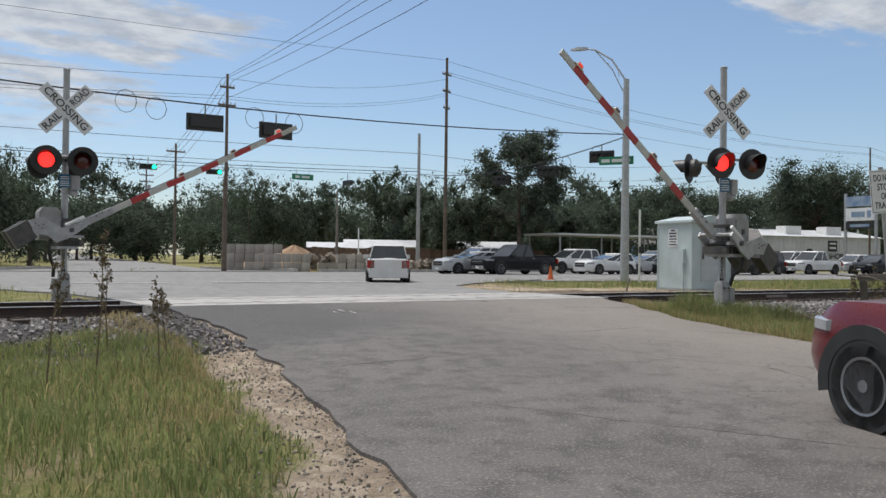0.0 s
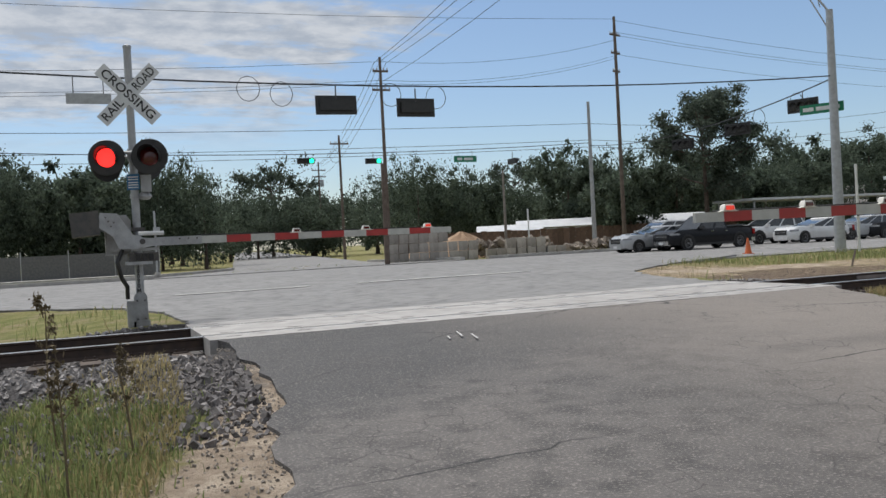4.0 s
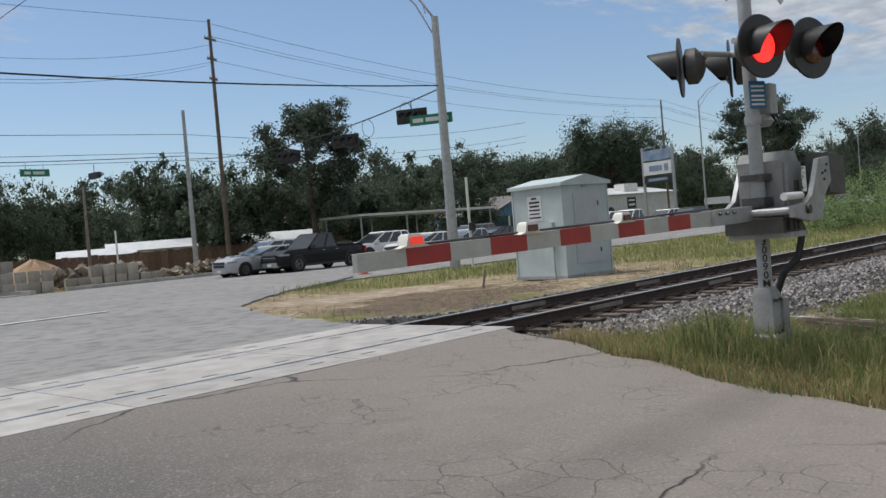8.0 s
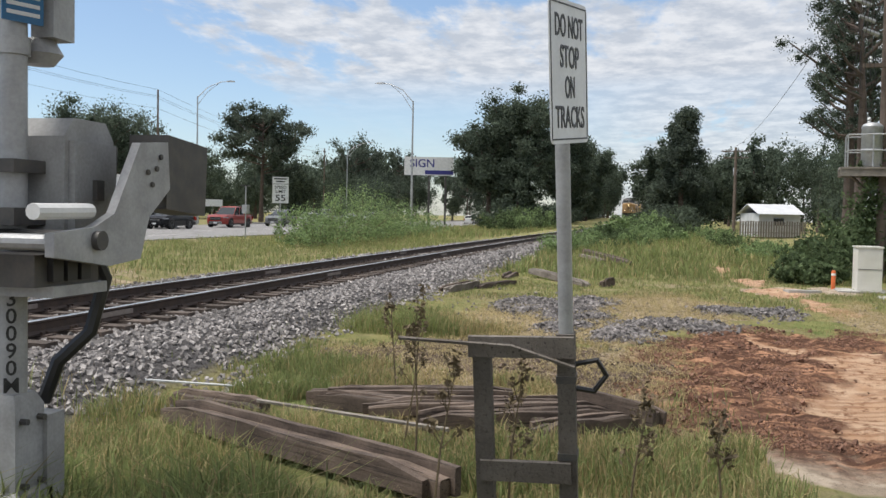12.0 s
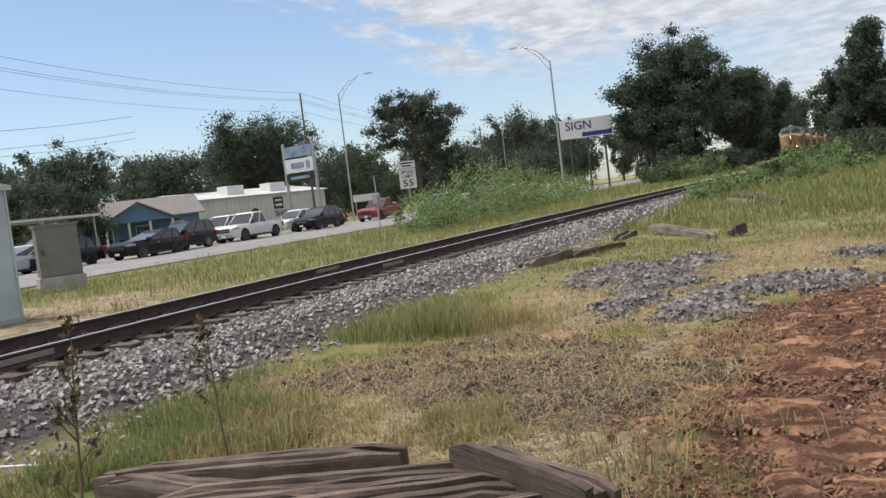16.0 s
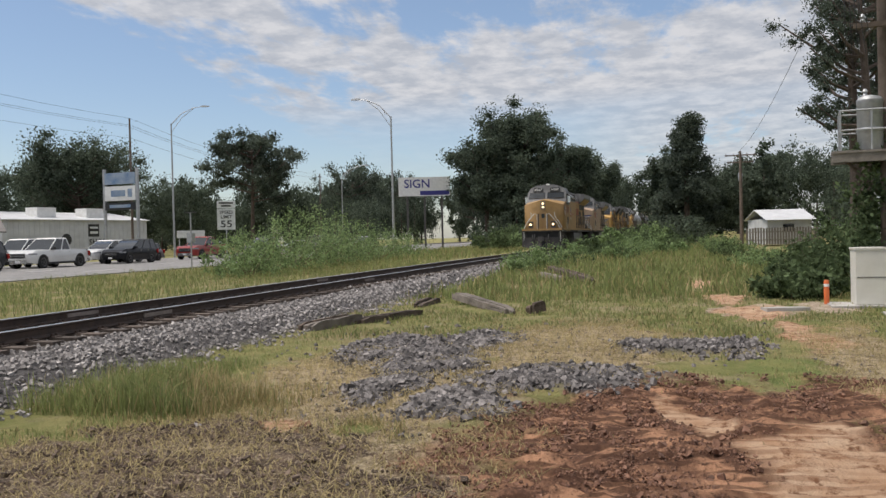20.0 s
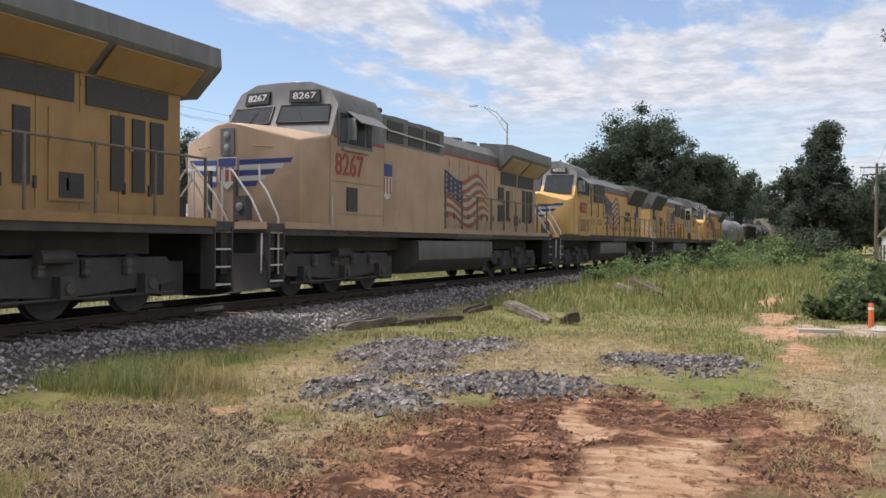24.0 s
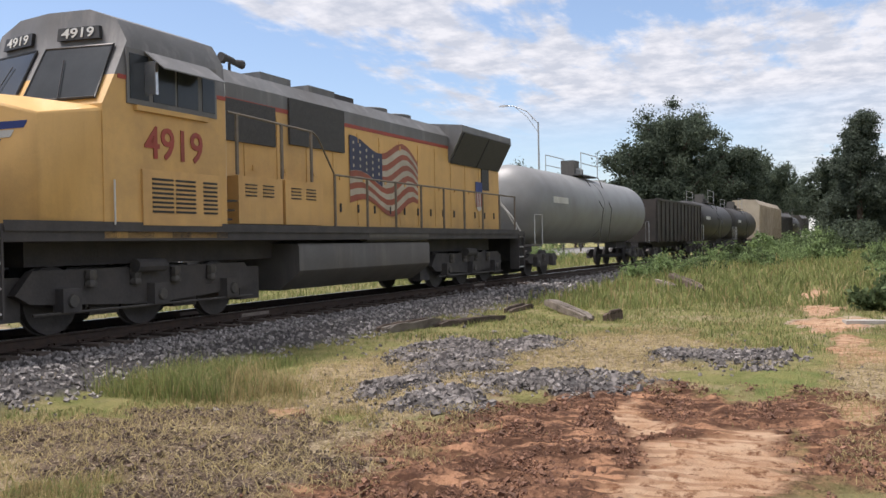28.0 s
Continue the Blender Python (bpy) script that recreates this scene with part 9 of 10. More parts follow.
def flag(parent, x, y, z, w, h, s, turn=1):
    """A waving flag painted on the hood side: wavy stripes and a blue canton."""
    def at(u, v):
        return Vector((x + turn * u * w, y, z + v * h + 0.13 * h * math.sin(8.5 * u + 1.5 * v) * (0.5 + u) - 0.10 * h * u))
    for k in range(11):
        bm = bmesh.new()
        top, low = [], []
        for i in range(13):
            u = i / 12
            top.append(at(u, 1 - k / 11)); low.append(at(u, 1 - (k + 1) / 11))
        vs = [bm.verts.new(p) for p in top]
        ws = [bm.verts.new(p) for p in low]
        for i in range(12):
            bm.faces.new((vs[i], vs[i + 1], ws[i + 1], ws[i]))
        part("flag_stripe", bm, M_FLAGR if k % 2 == 0 else M_FLAGW, parent, "faded painted stripe")
    bm = bmesh.new()
    g = [[bm.verts.new(at(0.44 * i / 6, 0.46 + 0.54 * j / 4) + Vector((0, s * 0.006, 0))) for i in range(7)] for j in range(5)]
    for j in range(4):
        for i in range(6):
            bm.faces.new((g[j][i], g[j][i + 1], g[j + 1][i + 1], g[j + 1][i]))
    part("flag_canton", bm, M_FLAGB, parent, "faded dark blue canton")
    bm = bmesh.new()
    for j in range(4):
        for i in range(5):
            c = at(0.05 + 0.085 * i, 0.53 + 0.12 * j) + Vector((0, s * 0.010, 0))
            q = [bm.verts.new(c + Vector((0.011 * w * math.cos(a), 0, 0.011 * w * math.sin(a)))) for a in np.linspace(0, 6.28, 7)[:-1]]
            bm.faces.new(q)
    part("flag_star", bm, M_FLAGW, parent)["kind"] = "stuff"


def emblem(parent, x, y, z, w, h, s):
    """A plain shield in red, white and blue."""
    m = facing((x, y, z), (1, 0, 0), (0, 0, 1)) if s < 0 else facing((x, y, z), (-1, 0, 0), (0, 0, 1))
    bm = bmesh.new()
    vs = [bm.verts.new(m @ Vector((a * w, b * h, 0.004))) for a, b in ((-0.5, 0.5), (0.5, 0.5), (0.5, -0.2), (0.3, -0.42), (0, -0.5), (-0.3, -0.42), (-0.5, -0.2))]
    bm.faces.new(vs)
    sh = part("emblem", bm, M_LWHITE, parent, "shield emblem in red, white and blue")
    bm = bmesh.new()
    box(bm, -0.5 * w, 0.5 * w, 0.15 * h, 0.5 * h, 0.004, 0.010, m=m)
    part("emblem_band", bm, M_LBLUE, sh)
    bm = bmesh.new()
    for k in range(3):
        box(bm, (-0.40 + 0.32 * k) * w, (-0.26 + 0.32 * k) * w, -0.34 * h, 0.13 * h, 0.004, 0.009, m=m)
    part("emblem_stripe", bm, M_LRED, sh)


def wings(parent, x, z, w):
    """Blue wing emblem laid on the two swept faces of the nose, round a small shield."""
    for s in (-1, 1):
        for k in range(5):
            y0, y1 = 0.30, w - 0.17 * k
            z0 = z - 0.105 * k
            q = []
            for yy, dz in ((y0, -0.048), (y1, -0.040), (y1 + 0.05, 0.048), (y0, 0.048)):
                q.append(Vector((x + 0.424 * (yy - 0.30), s * yy, z0 + dz + 0.05 * (yy - y0))))
            n_ = Vector((-0.92, s * 0.39, 0))
            bm = bmesh.new()
            loft(bm, [[p + n_ * 0.012 for p in q], [p - n_ * 0.012 for p in q]])
            part("wing_bar", bm, M_LBLUE if k % 2 == 0 else M_LWHITE, parent, "blue wing bar" if k % 2 == 0 else "white wing bar")
    bm = bmesh.new()
    prism(bm, [(-0.24, z + 0.10), (0.24, z + 0.10), (0.24, z - 0.34), (0.0, z - 0.52), (-0.24, z - 0.34)], 0, x - 0.035, x + 0.01)
    sh = part("nose_shield", bm, M_LWHITE, parent, "small white shield")
    part("shield_band", B((x - 0.042, x - 0.035, -0.22, 0.22, z - 0.08, z + 0.08)), M_LBLUE, sh)
    for k in range(3):
        part("shield_stripe", B((x - 0.041, x - 0.035, -0.18 + 0.14 * k, -0.10 + 0.14 * k, z - 0.36, z - 0.09)), M_LRED, sh)


def locomotive(label, number, style, M_Y, at, flagged=True, wingy=False, slogan=False, lit=False, barred=False, grp="locomotives"):
    """Front towards -x, rail top at z 0. style: ge or emd."""
    t = tagged(new("locomotive"), label, "locomotive", grp)
    t.matrix_basis = at
    DK = 1.60
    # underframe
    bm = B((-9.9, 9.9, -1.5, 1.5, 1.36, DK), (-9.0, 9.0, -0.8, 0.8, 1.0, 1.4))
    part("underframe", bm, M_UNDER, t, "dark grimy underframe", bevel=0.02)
    part("walkway_edge", B((-9.9, 9.95, -1.53, -1.50, 1.50, 1.64), (-9.9, 9.95, 1.50, 1.53, 1.50, 1.64)), M_Y if style == "ge" else M_UNDER, t)
    for s in (-1, 1):
        part("end_platform", B((min(s * 9.9, s * 10.55), max(s * 9.9, s * 10.55), -1.5, 1.5, 1.40, 1.60)), M_UNDER, t, bevel=0.01)
        bm = bmesh.new()
        rings = []
        for z, f, w_ in ((0.13, 0.62, 1.50), (0.40, 0.34, 1.50), (0.72, 0.20, 1.46), (0.98, 0.16, 1.40)):
            ys = np.linspace(-w_, w_, 11)
            rings.append([(s * (10.40 + f * (1 - (abs(y) / w_) ** 1.3) + 0.12), y, z + 0.16 * (abs(y) / w_) ** 2 * (z < 0.3)) for y in ys] + [(s * (10.34 + f * (1 - (abs(y) / w_) ** 1.3) + 0.12), y, z + 0.16 * (abs(y) / w_) ** 2 * (z < 0.3)) for y in ys[::-1]])
        loft(bm, rings)
        part("snow_plough", bm, M_PLOW, t, "black curved pilot plough")
        part("pilot", B((min(s * 10.2, s * 10.42), max(s * 10.2, s * 10.42), -1.45, 1.45, 0.62, 1.40)), M_PLOW, t, bevel=0.02)
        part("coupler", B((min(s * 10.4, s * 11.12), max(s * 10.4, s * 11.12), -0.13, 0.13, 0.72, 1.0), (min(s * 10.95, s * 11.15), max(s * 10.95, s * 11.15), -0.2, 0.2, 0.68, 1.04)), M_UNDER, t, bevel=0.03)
        for y in (-1.36, 1.36):
            steps(t, min(s * 9.95, s * 10.45), max(s * 9.95, s * 10.45), y, s)
            handrail(t, [(s * 10.52, y, 0.55), (s * 10.52, y, 1.62), (s * 10.50, y * 0.80, 2.05), (s * 10.48, y * 0.48, 2.52), (s * 10.48, y * 0.42, 2.60)], label="white bent handrail")
            handrail(t, [(s * 9.98, y * 1.03, 0.55), (s * 9.98, y * 1.03, 1.72), (s * 9.94, y * 0.80, 2.20), (s * 9.92, y * 0.66, 2.40), (s * 9.90, y * 0.64, 2.72)], label="white bent handrail")
        bm = bmesh.new()
        for y in (-0.5, 0.55, 0.7):
            tube(bm, [(s * 10.6, y, 1.2), (s * 10.85, y, 0.85), (s * 10.75, y * 0.9, 0.5)], 0.03, 6)
        part("air_hose", bm, M_BLACK, t)
    for x in (-6.7, 6.7):
        truck(t, x)
        for dx in (-0.95, 0.0, 0.95):
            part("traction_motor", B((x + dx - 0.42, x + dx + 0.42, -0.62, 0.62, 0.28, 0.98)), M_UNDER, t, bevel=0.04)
    # fuel tank
    bm = bmesh.new()
    loft(bm, [[(x, y, z) for y, z in ((-1.40, 0.66), (-1.46, 0.74), (-1.46, 1.22), (-1.42, 1.28), (1.42, 1.28), (1.46, 1.22), (1.46, 0.74), (1.40, 0.66), (0.95, 0.34), (-0.95, 0.34))] for x in (-3.0, 3.1)])
    part("fuel_tank", bm, M_TANKG, t, "long grey fuel tank", bevel=0.03)
    part("air_reservoir", rod(bmesh.new(), (-0.2, -1.36, 1.45), (3.0, -1.36, 1.45), 0.15, n=14), M_TANKG, t)
    part("air_reservoir", rod(bmesh.new(), (-0.2, 1.36, 1.45), (3.0, 1.36, 1.45), 0.15, n=14), M_TANKG, t)
    # long hood
    hw = 0.98 if style == "emd" else 1.02
    top = 4.30
    x0, x1 = -5.4, 9.55
    bm = B((x0, x1, -hw, hw, DK, 3.75))
    hood = part("hood", bm, M_Y, t, "yellow long hood")
    bm = bmesh.new()
    loft(bm, [[(x, -hw - 0.004, 3.75), (x, -hw - 0.004, 4.02), (x, -hw * 0.72, top), (x, hw * 0.72, top), (x, hw + 0.004, 4.02), (x, hw + 0.004, 3.75)] for x in (x0, x1 + 0.004)])
    part("hood_roof", bm, M_LGREY, t, "grey hood roof")
    for s in (-1, 1):
        part("red_stripe", B((x0, x1, min(s * hw, s * (hw + 0.010)), max(s * hw, s * (hw + 0.010)), 3.70, 3.775)), M_LRED, t)
        bm = bmesh.new()
        nd = 15 if style == "ge" else 12
        for i in range(nd):
            xa = x0 + 1.3 + i * (x1 - x0 - 2.0) / nd
            box(bm, xa, xa + 0.012, min(s * hw, s * (hw + 0.014)), max(s * hw, s * (hw + 0.014)), DK + 0.1, 3.62)
            box(bm, xa + 0.25, xa + 0.33, min(s * hw, s * (hw + 0.03)), max(s * hw, s * (hw + 0.03)), 2.6, 2.68)
            box(bm, xa + 0.02, xa + 0.07, min(s * hw, s * (hw + 0.022)), max(s * hw, s * (hw + 0.022)), 3.42, 3.52)
        part("hood_door_seam", bm, M_Y, hood)
        # railing
        xa, xb = (-1.6 if style == "emd" else -1.1), 9.7
        bm = bmesh.new()
        tube(bm, [(xa, s * 1.47, 2.62 if style == "emd" else 2.60), (xb, s * 1.47, 2.60)], 0.020, 6)
        part("handrail", bm, M_RAILTAN, t, "grimy tan handrail")
        for i in range(9):
            xi = xa + i * (xb - xa) / 8
            part("stanchion", rod(bmesh.new(), (xi, s * 1.47, DK), (xi, s * 1.47, 2.62), 0.030, n=6), M_RAILTAN, t)
    # roof detail
    part("exhaust_hood", B((0.2, 1.3, -0.3, 0.3, top - 0.05, top + 0.22)), M_UNDER, t, bevel=0.03)
    for x in (-3.0, -1.2):
        part("brake_vent", B((x, x + 1.1, -0.6, 0.6, top - 0.03, top + 0.16)), M_LGREY, t, bevel=0.02)
    for x in (2.6, 4.0):
        part("roof_fan", lathe(bmesh.new(), [(0.5, 0), (0.5, 0.14), (0.44, 0.16)], Matrix.Translation((x, 0, top)), 20), M_LGREY, t)
    for s in (-1, 1):
        def sb(bm, xa, xb, d, za, zb):
            box(bm, xa, xb, min(s * hw, s * (hw + d)), max(s * hw, s * (hw + d)), za, zb)
        if style == "emd":
            # flared radiators
            bm = bmesh.new()
            loft(bm, [[(xv, s * hw * 0.98, 3.32), (xv, s * 1.44, 4.14), (xv, s * 1.42, 4.30), (xv, s * 0.3, 4.40), (xv, s * 0.3, 3.32)] for xv in (5.5, 9.55)])
            fl = part("radiator_housing", bm, M_LGREY, t, "flared grey radiator housing", bevel=0.02)
            for xa, xb in ((5.6, 7.48), (7.56, 9.45)):
                bm = bmesh.new()
                u0, u1 = Vector((0, s * (hw + 0.01), 3.36)), Vector((0, s * 1.45, 4.12))
                vs = [Vector((xa, u0.y, u0.z)), Vector((xb, u0.y, u0.z)), Vector((xb, u1.y, u1.z)), Vector((xa, u1.y, u1.z))]
                loft(bm, [vs, [p + Vector((0, s * 0.03, -0.02)) for p in vs]])
                part("radiator_grille", bm, M_GRILLE, fl, "black radiator grille")
            bm = bmesh.new()
            sb(bm, -2.6, -0.4, 0.05, 3.15, 4.0)
            part("intake_grille", bm, M_GRILLE, t, "black intake grille", bevel=0.01)
            bm = bmesh.new()
            sb(bm, -5.0, -3.1, 0.05, 3.05, 3.75)
            part("intake_grille", bm, M_GRILLE, t, "black intake grille", bevel=0.01)
            bm = bmesh.new()
            sb(bm, 8.0, 8.6, 0.03, 2.75, 3.35)
            part("intake_grille", bm, M_GRILLE, t)
            for xa in (-4.7, -3.2):
                bm = bmesh.new()
                box(bm, xa, xa + 1.4, min(s * 1.02, s * 1.30), max(s * 1.02, s * 1.30), DK + 0.06, 2.45)
                bx = part("battery_box", bm, M_YELF, t, "cream-yellow equipment box", bevel=0.02)
                bm = bmesh.new()
                for k in range(4):
                    for q in range(2):
                        box(bm, xa + 0.2 + q * 0.55, xa + 0.55 + q * 0.55, min(s * 1.29, s * 1.315), max(s * 1.29, s * 1.315), 2.12 + 0.06 * k, 2.14 + 0.06 * k)
                part("louvre", bm, M_BLACK, bx)
        else:
            # broad overhanging radiator wing
            bm = bmesh.new()
            loft(bm, [[(xv, s * 0.3, 3.62), (xv, s * hw, 3.62), (xv, s * 1.52, 4.05), (xv, s * 1.56, 4.10), (xv, s * 1.54, 4.42), (xv, s * 0.3, 4.52)] for xv in (4.9, 10.05)])
            fl = part("radiator_wing", bm, M_LGREY if M_Y != M_YELP else M_LGREY, t, "overhanging grey radiator wing", bevel=0.02)
            for xa, xb in ((5.1, 7.2), (7.4, 9.6)):
                bm = bmesh.new()
                vs = [Vector((xa, s * (hw + 0.05), 3.63)), Vector((xb, s * (hw + 0.05), 3.63)), Vector((xb, s * 1.50, 4.01)), Vector((xa, s * 1.50, 4.01))]
                loft(bm, [vs, [p + Vector((0, s * 0.02, -0.02)) for p in vs]])
                part("radiator_soffit", bm, M_Y, fl)
            for xa, xb, za, zb in ((4.9, 5.5, 1.98, 2.5), (4.9, 5.5, 2.62, 3.08), (5.85, 6.15, 2.0, 3.0), (6.7, 7.2, 1.85, 2.2), (7.8, 8.1, 2.0, 3.1), (8.3, 8.6, 2.0, 3.1), (8.75, 9.08, 2.0, 3.1)):
                bm = bmesh.new()
                sb(bm, xa, xb, 0.03, za, zb)
                part("vent_panel", bm, M_GRILLE, t, "dark vent panel")
            for xa, xb in ((5.2, 7.0), (7.25, 9.2)):
                bm = bmesh.new()
                sb(bm, xa, xb, 0.025, 3.18, 3.58)
                part("radiator_screen", bm, M_GRILLE, t, "dark screen below the radiator wing")
            bm = bmesh.new()
            sb(bm, 6.5, 7.35, 0.02, 1.8, 3.05)
            part("hood_access_door", bm, M_Y, t, bevel=0.01)
            bm = bmesh.new()
            box(bm, -5.2, -1.2, min(s * 1.0, s * 1.46), max(s * 1.0, s * 1.46), DK, 3.55)
            part("equipment_cabinet", bm, M_Y, t, "full-width yellow equipment cabinet", bevel=0.02)
            bm = bmesh.new()
            box(bm, -5.2, -1.2, min(s * 1.0, s * 1.44), max(s * 1.0, s * 1.44), 3.55, 4.2)
            up = part("upper_cabinet", bm, M_LGREY, t, "grey upper cabinet", bevel=0.03)
            for xa in (-5.0, -3.7, -2.5):
                part("upper_vent", B((xa, xa + 0.95, min(s * 1.44, s * 1.46), max(s * 1.44, s * 1.46), 3.62, 4.1)), M_GRILLE, up)
            handrail(t, [(-5.1, s * 1.5, 3.85), (-1.3, s * 1.5, 3.8)], 0.018)
    # cab, its front folded at the middle
    cw = 1.50
    zb = 3.45 if style == "ge" else 3.62
    V = 0.16

    def folded(bm, sections):
        """Two half shells that meet at the middle line; each section is a list of y, z from the side to the middle, x at the middle, sweep."""
        for sg in (-1, 1):
            loft(bm, [[(x + sw * abs(y), sg * y, z) for y, z in prof] for prof, x, sw in sections])

    zn = 3.45 if style == "ge" else 3.20

    def fx(z):
        """Front of the cab at its middle line."""
        return -8.25 + 0.61 * (min(z, 4.12) - 3.45) + 0.2 * max(z - 4.12, 0)

    def shell(bm, levels):
        """Half shells from level to level; a level is the half width, the height."""
        for sg in (-1, 1):
            fr = [[bm.verts.new((fx(z), 0, z)), bm.verts.new((fx(z) + V * w_, sg * w_, z))] for w_, z in levels]
            bk = [[bm.verts.new((-5.3, 0, z)), bm.verts.new((-5.3, sg * w_, z))] for w_, z in levels]
            for (a0, a1), (b0, b1), (c0, c1), (d0, d1) in zip(fr, fr[1:], bk, bk[1:]):
                bm.faces.new((a0, a1, b1, b0))
                bm.faces.new((c0, c1, d1, d0))
                bm.faces.new((a1, c1, d1, b1))
            bm.faces.new((fr[-1][0], fr[-1][1], bk[-1][1], bk[-1][0]))
            bm.faces.new((fr[0][0], fr[0][1], bk[0][1], bk[0][0]))
        bmesh.ops.remove_doubles(bm, verts=bm.verts, dist=0.0005)
        bmesh.ops.recalc_face_normals(bm, faces=bm.faces)

    low_ = [(0.0, DK - 0.2), (cw, DK - 0.2), (cw, zn), (0.0, zn)]
    bm = bmesh.new()
    folded(bm, [(low_, fx(zn), V), (low_, -5.3, 0.0)])
    cab = part("cab_lower", bm, M_Y, t, "yellow cab side")
    if zb > zn:
        bm = bmesh.new()
        shell(bm, [(cw, zn), (cw, zb)])
        part("cab_middle", bm, M_Y, t)
    bm = bmesh.new()
    shell(bm, [(cw, zb), (cw - 0.03, 4.12), (cw - 0.26, 4.45), (0.75, 4.62)])
    up = part("cab_upper", bm, M_LGREY, t, "grey upper cab and roof")
    part("cab_roof_unit", B((-6.9, -5.9, -0.45, 0.45, 4.62, 4.71)), M_LGREY, t, bevel=0.04)
    # nose: a flat middle and two faces swept back to the sides, its top falling outwards
    bm = bmesh.new()
    zl = DK - 0.15
    zd = 0.0 if style == "ge" else -0.27
    for sg in (-1, 1):
        plan = [(-9.80, 0.0, 3.56, 3.68), (-9.80, sg * 0.30, 3.53, 3.66), (-9.30, sg * 1.48, 3.22, 3.42)]
        lowv = [bm.verts.new((x, y, zl)) for x, y, _, _ in plan] + [bm.verts.new((-7.95, sg * 1.48, zl)), bm.verts.new((-7.95, 0.0, zl))]
        topv = [bm.verts.new((x, y, z + zd)) for x, y, z, _ in plan] + [bm.verts.new((-7.95, sg * 1.48, 3.44 + zd)), bm.verts.new((-7.95, 0.0, 3.68 + zd))]
        for i in range(5):
            k = (i + 1) % 5
            bm.faces.new((lowv[i], lowv[k], topv[k], topv[i]))
        bm.faces.new(lowv)
        bm.faces.new((topv[0], topv[1], topv[4]))
        bm.faces.new((topv[1], topv[2], topv[3]))
        bm.faces.new((topv[1], topv[3], topv[4]))
    bmesh.ops.remove_doubles(bm, verts=bm.verts, dist=0.001)
    bmesh.ops.recalc_face_normals(bm, faces=bm.faces)
    nose = part("nose", bm, M_Y, t, "yellow tapered nose", bevel=0.03)
    for sg in (-1, 1):
        part("nose_handle", tube(bmesh.new(), [(-9.66, sg * 0.55, 3.10 + zd), (-9.74, sg * 0.58, 3.10 + zd), (-9.58, sg * 0.96, 3.08 + zd), (-9.50, sg * 0.93, 3.08 + zd)], 0.014, 5), M_Y, nose)
    part("nose_headlight_box", B((-9.84, -9.62, -0.17, 0.17, 2.92 + zd, 3.44 + zd)), M_LGREY, t, bevel=0.02)
    for z in (3.06 + zd, 3.30 + zd):
        bm = lathe(bmesh.new(), [(0.075, 0), (0.075, 0.02), (0.045, 0.03)], Matrix.Translation((-9.84, 0, z)) @ pose(0, 0, 0, 0, -90, 0), 14)
        part("headlight", bm, M_LOCOLIT if lit else M_LAMPW, t, "glowing headlight" if lit else "clear headlight")
    part("front_walkway_edge", B((-10.57, -10.54, -1.5, 1.5, 1.48, 1.62)), M_Y, t)
    for y in (-0.84, 0.84):
        part("ditch_light_box", B((-10.55, -10.32, y - 0.15, y + 0.15, 1.66, 2.10)), M_UNDER, t, bevel=0.02)
        bm = lathe(bmesh.new(), [(0.08, 0), (0.08, 0.02), (0.05, 0.03)], Matrix.Translation((-10.55, y, 1.90)) @ pose(0, 0, 0, 0, -90, 0), 14)
        part("ditch_light", bm, M_LOCOLIT if lit else M_LAMPW, t, "glowing ditch light" if lit else "clear ditch light")
    for y in (-0.36, 0.36):
        handrail(t, [(-10.48, y, 1.6), (-10.48, y, 2.58), (-10.48, y * 1.5, 2.60)])
    part("nose_door", B((-9.815, -9.78, -0.27, 0.27, DK, 2.78 + zd)), M_Y, t, bevel=0.01)
    part("nose_door_window", B((-9.822, -9.81, -0.12, 0.12, 2.34 + zd, 2.62 + zd)), M_LWIN, t)
    for y in (-0.33, 0.33):
        part("nose_post", B((-10.02, -9.94, y - 0.035, y + 0.035, DK, 2.62)), M_UNDER, t)
    if wingy:
        wings(nose, -9.80, 2.78 if style == "ge" else 2.76, 1.30)
    # windscreens lie on the sloping front
    for s in (-1, 1):
        bm = bmesh.new()
        za, zt = (3.72, 4.10) if style == "ge" else (3.28, 4.06)
        a, b = Vector((fx(za) - 0.012, 0, za)), Vector((fx(zt) - 0.012, 0, zt))
        dirn = Vector((V, s, 0))
        q = [a + dirn * 0.10, a + dirn * 1.36, b + dirn * 1.30, b + dirn * 0.10]
        loft(bm, [q, [p + Vector((-0.02, 0, 0.012)) for p in q]])
        part("windscreen", bm, M_LWIN, up, "dark windscreen")
        rim_ = q + [q[0]]
        part("windscreen_frame", tube(bmesh.new(), [p + Vector((-0.018, 0, 0.01)) for p in rim_], 0.022, 5), M_BLACK, up)
        part("wiper", tube(bmesh.new(), [a + dirn * 0.75 + Vector((-0.05, 0, 0.01)), a.lerp(b, 0.75) + dirn * 0.55 + Vector((-0.05, 0, 0.01))], 0.009, 4), M_BLACK, up)
        bm = bmesh.new()
        zs = 4.44 if style == "ge" else 4.36
        a, b = Vector((fx(4.18) - 0.03, 0, 4.18)), Vector((fx(zs) - 0.03, 0, zs))
        q = [a + dirn * 0.28, a + dirn * 1.04, b + dirn * 1.00, b + dirn * 0.28]
        loft(bm, [[p + Vector((0.03, 0, 0)) for p in q], [p + Vector((-0.035, 0, 0.0)) for p in q]])
        part("number_board", bm, M_SIGNB, up, "black number board")
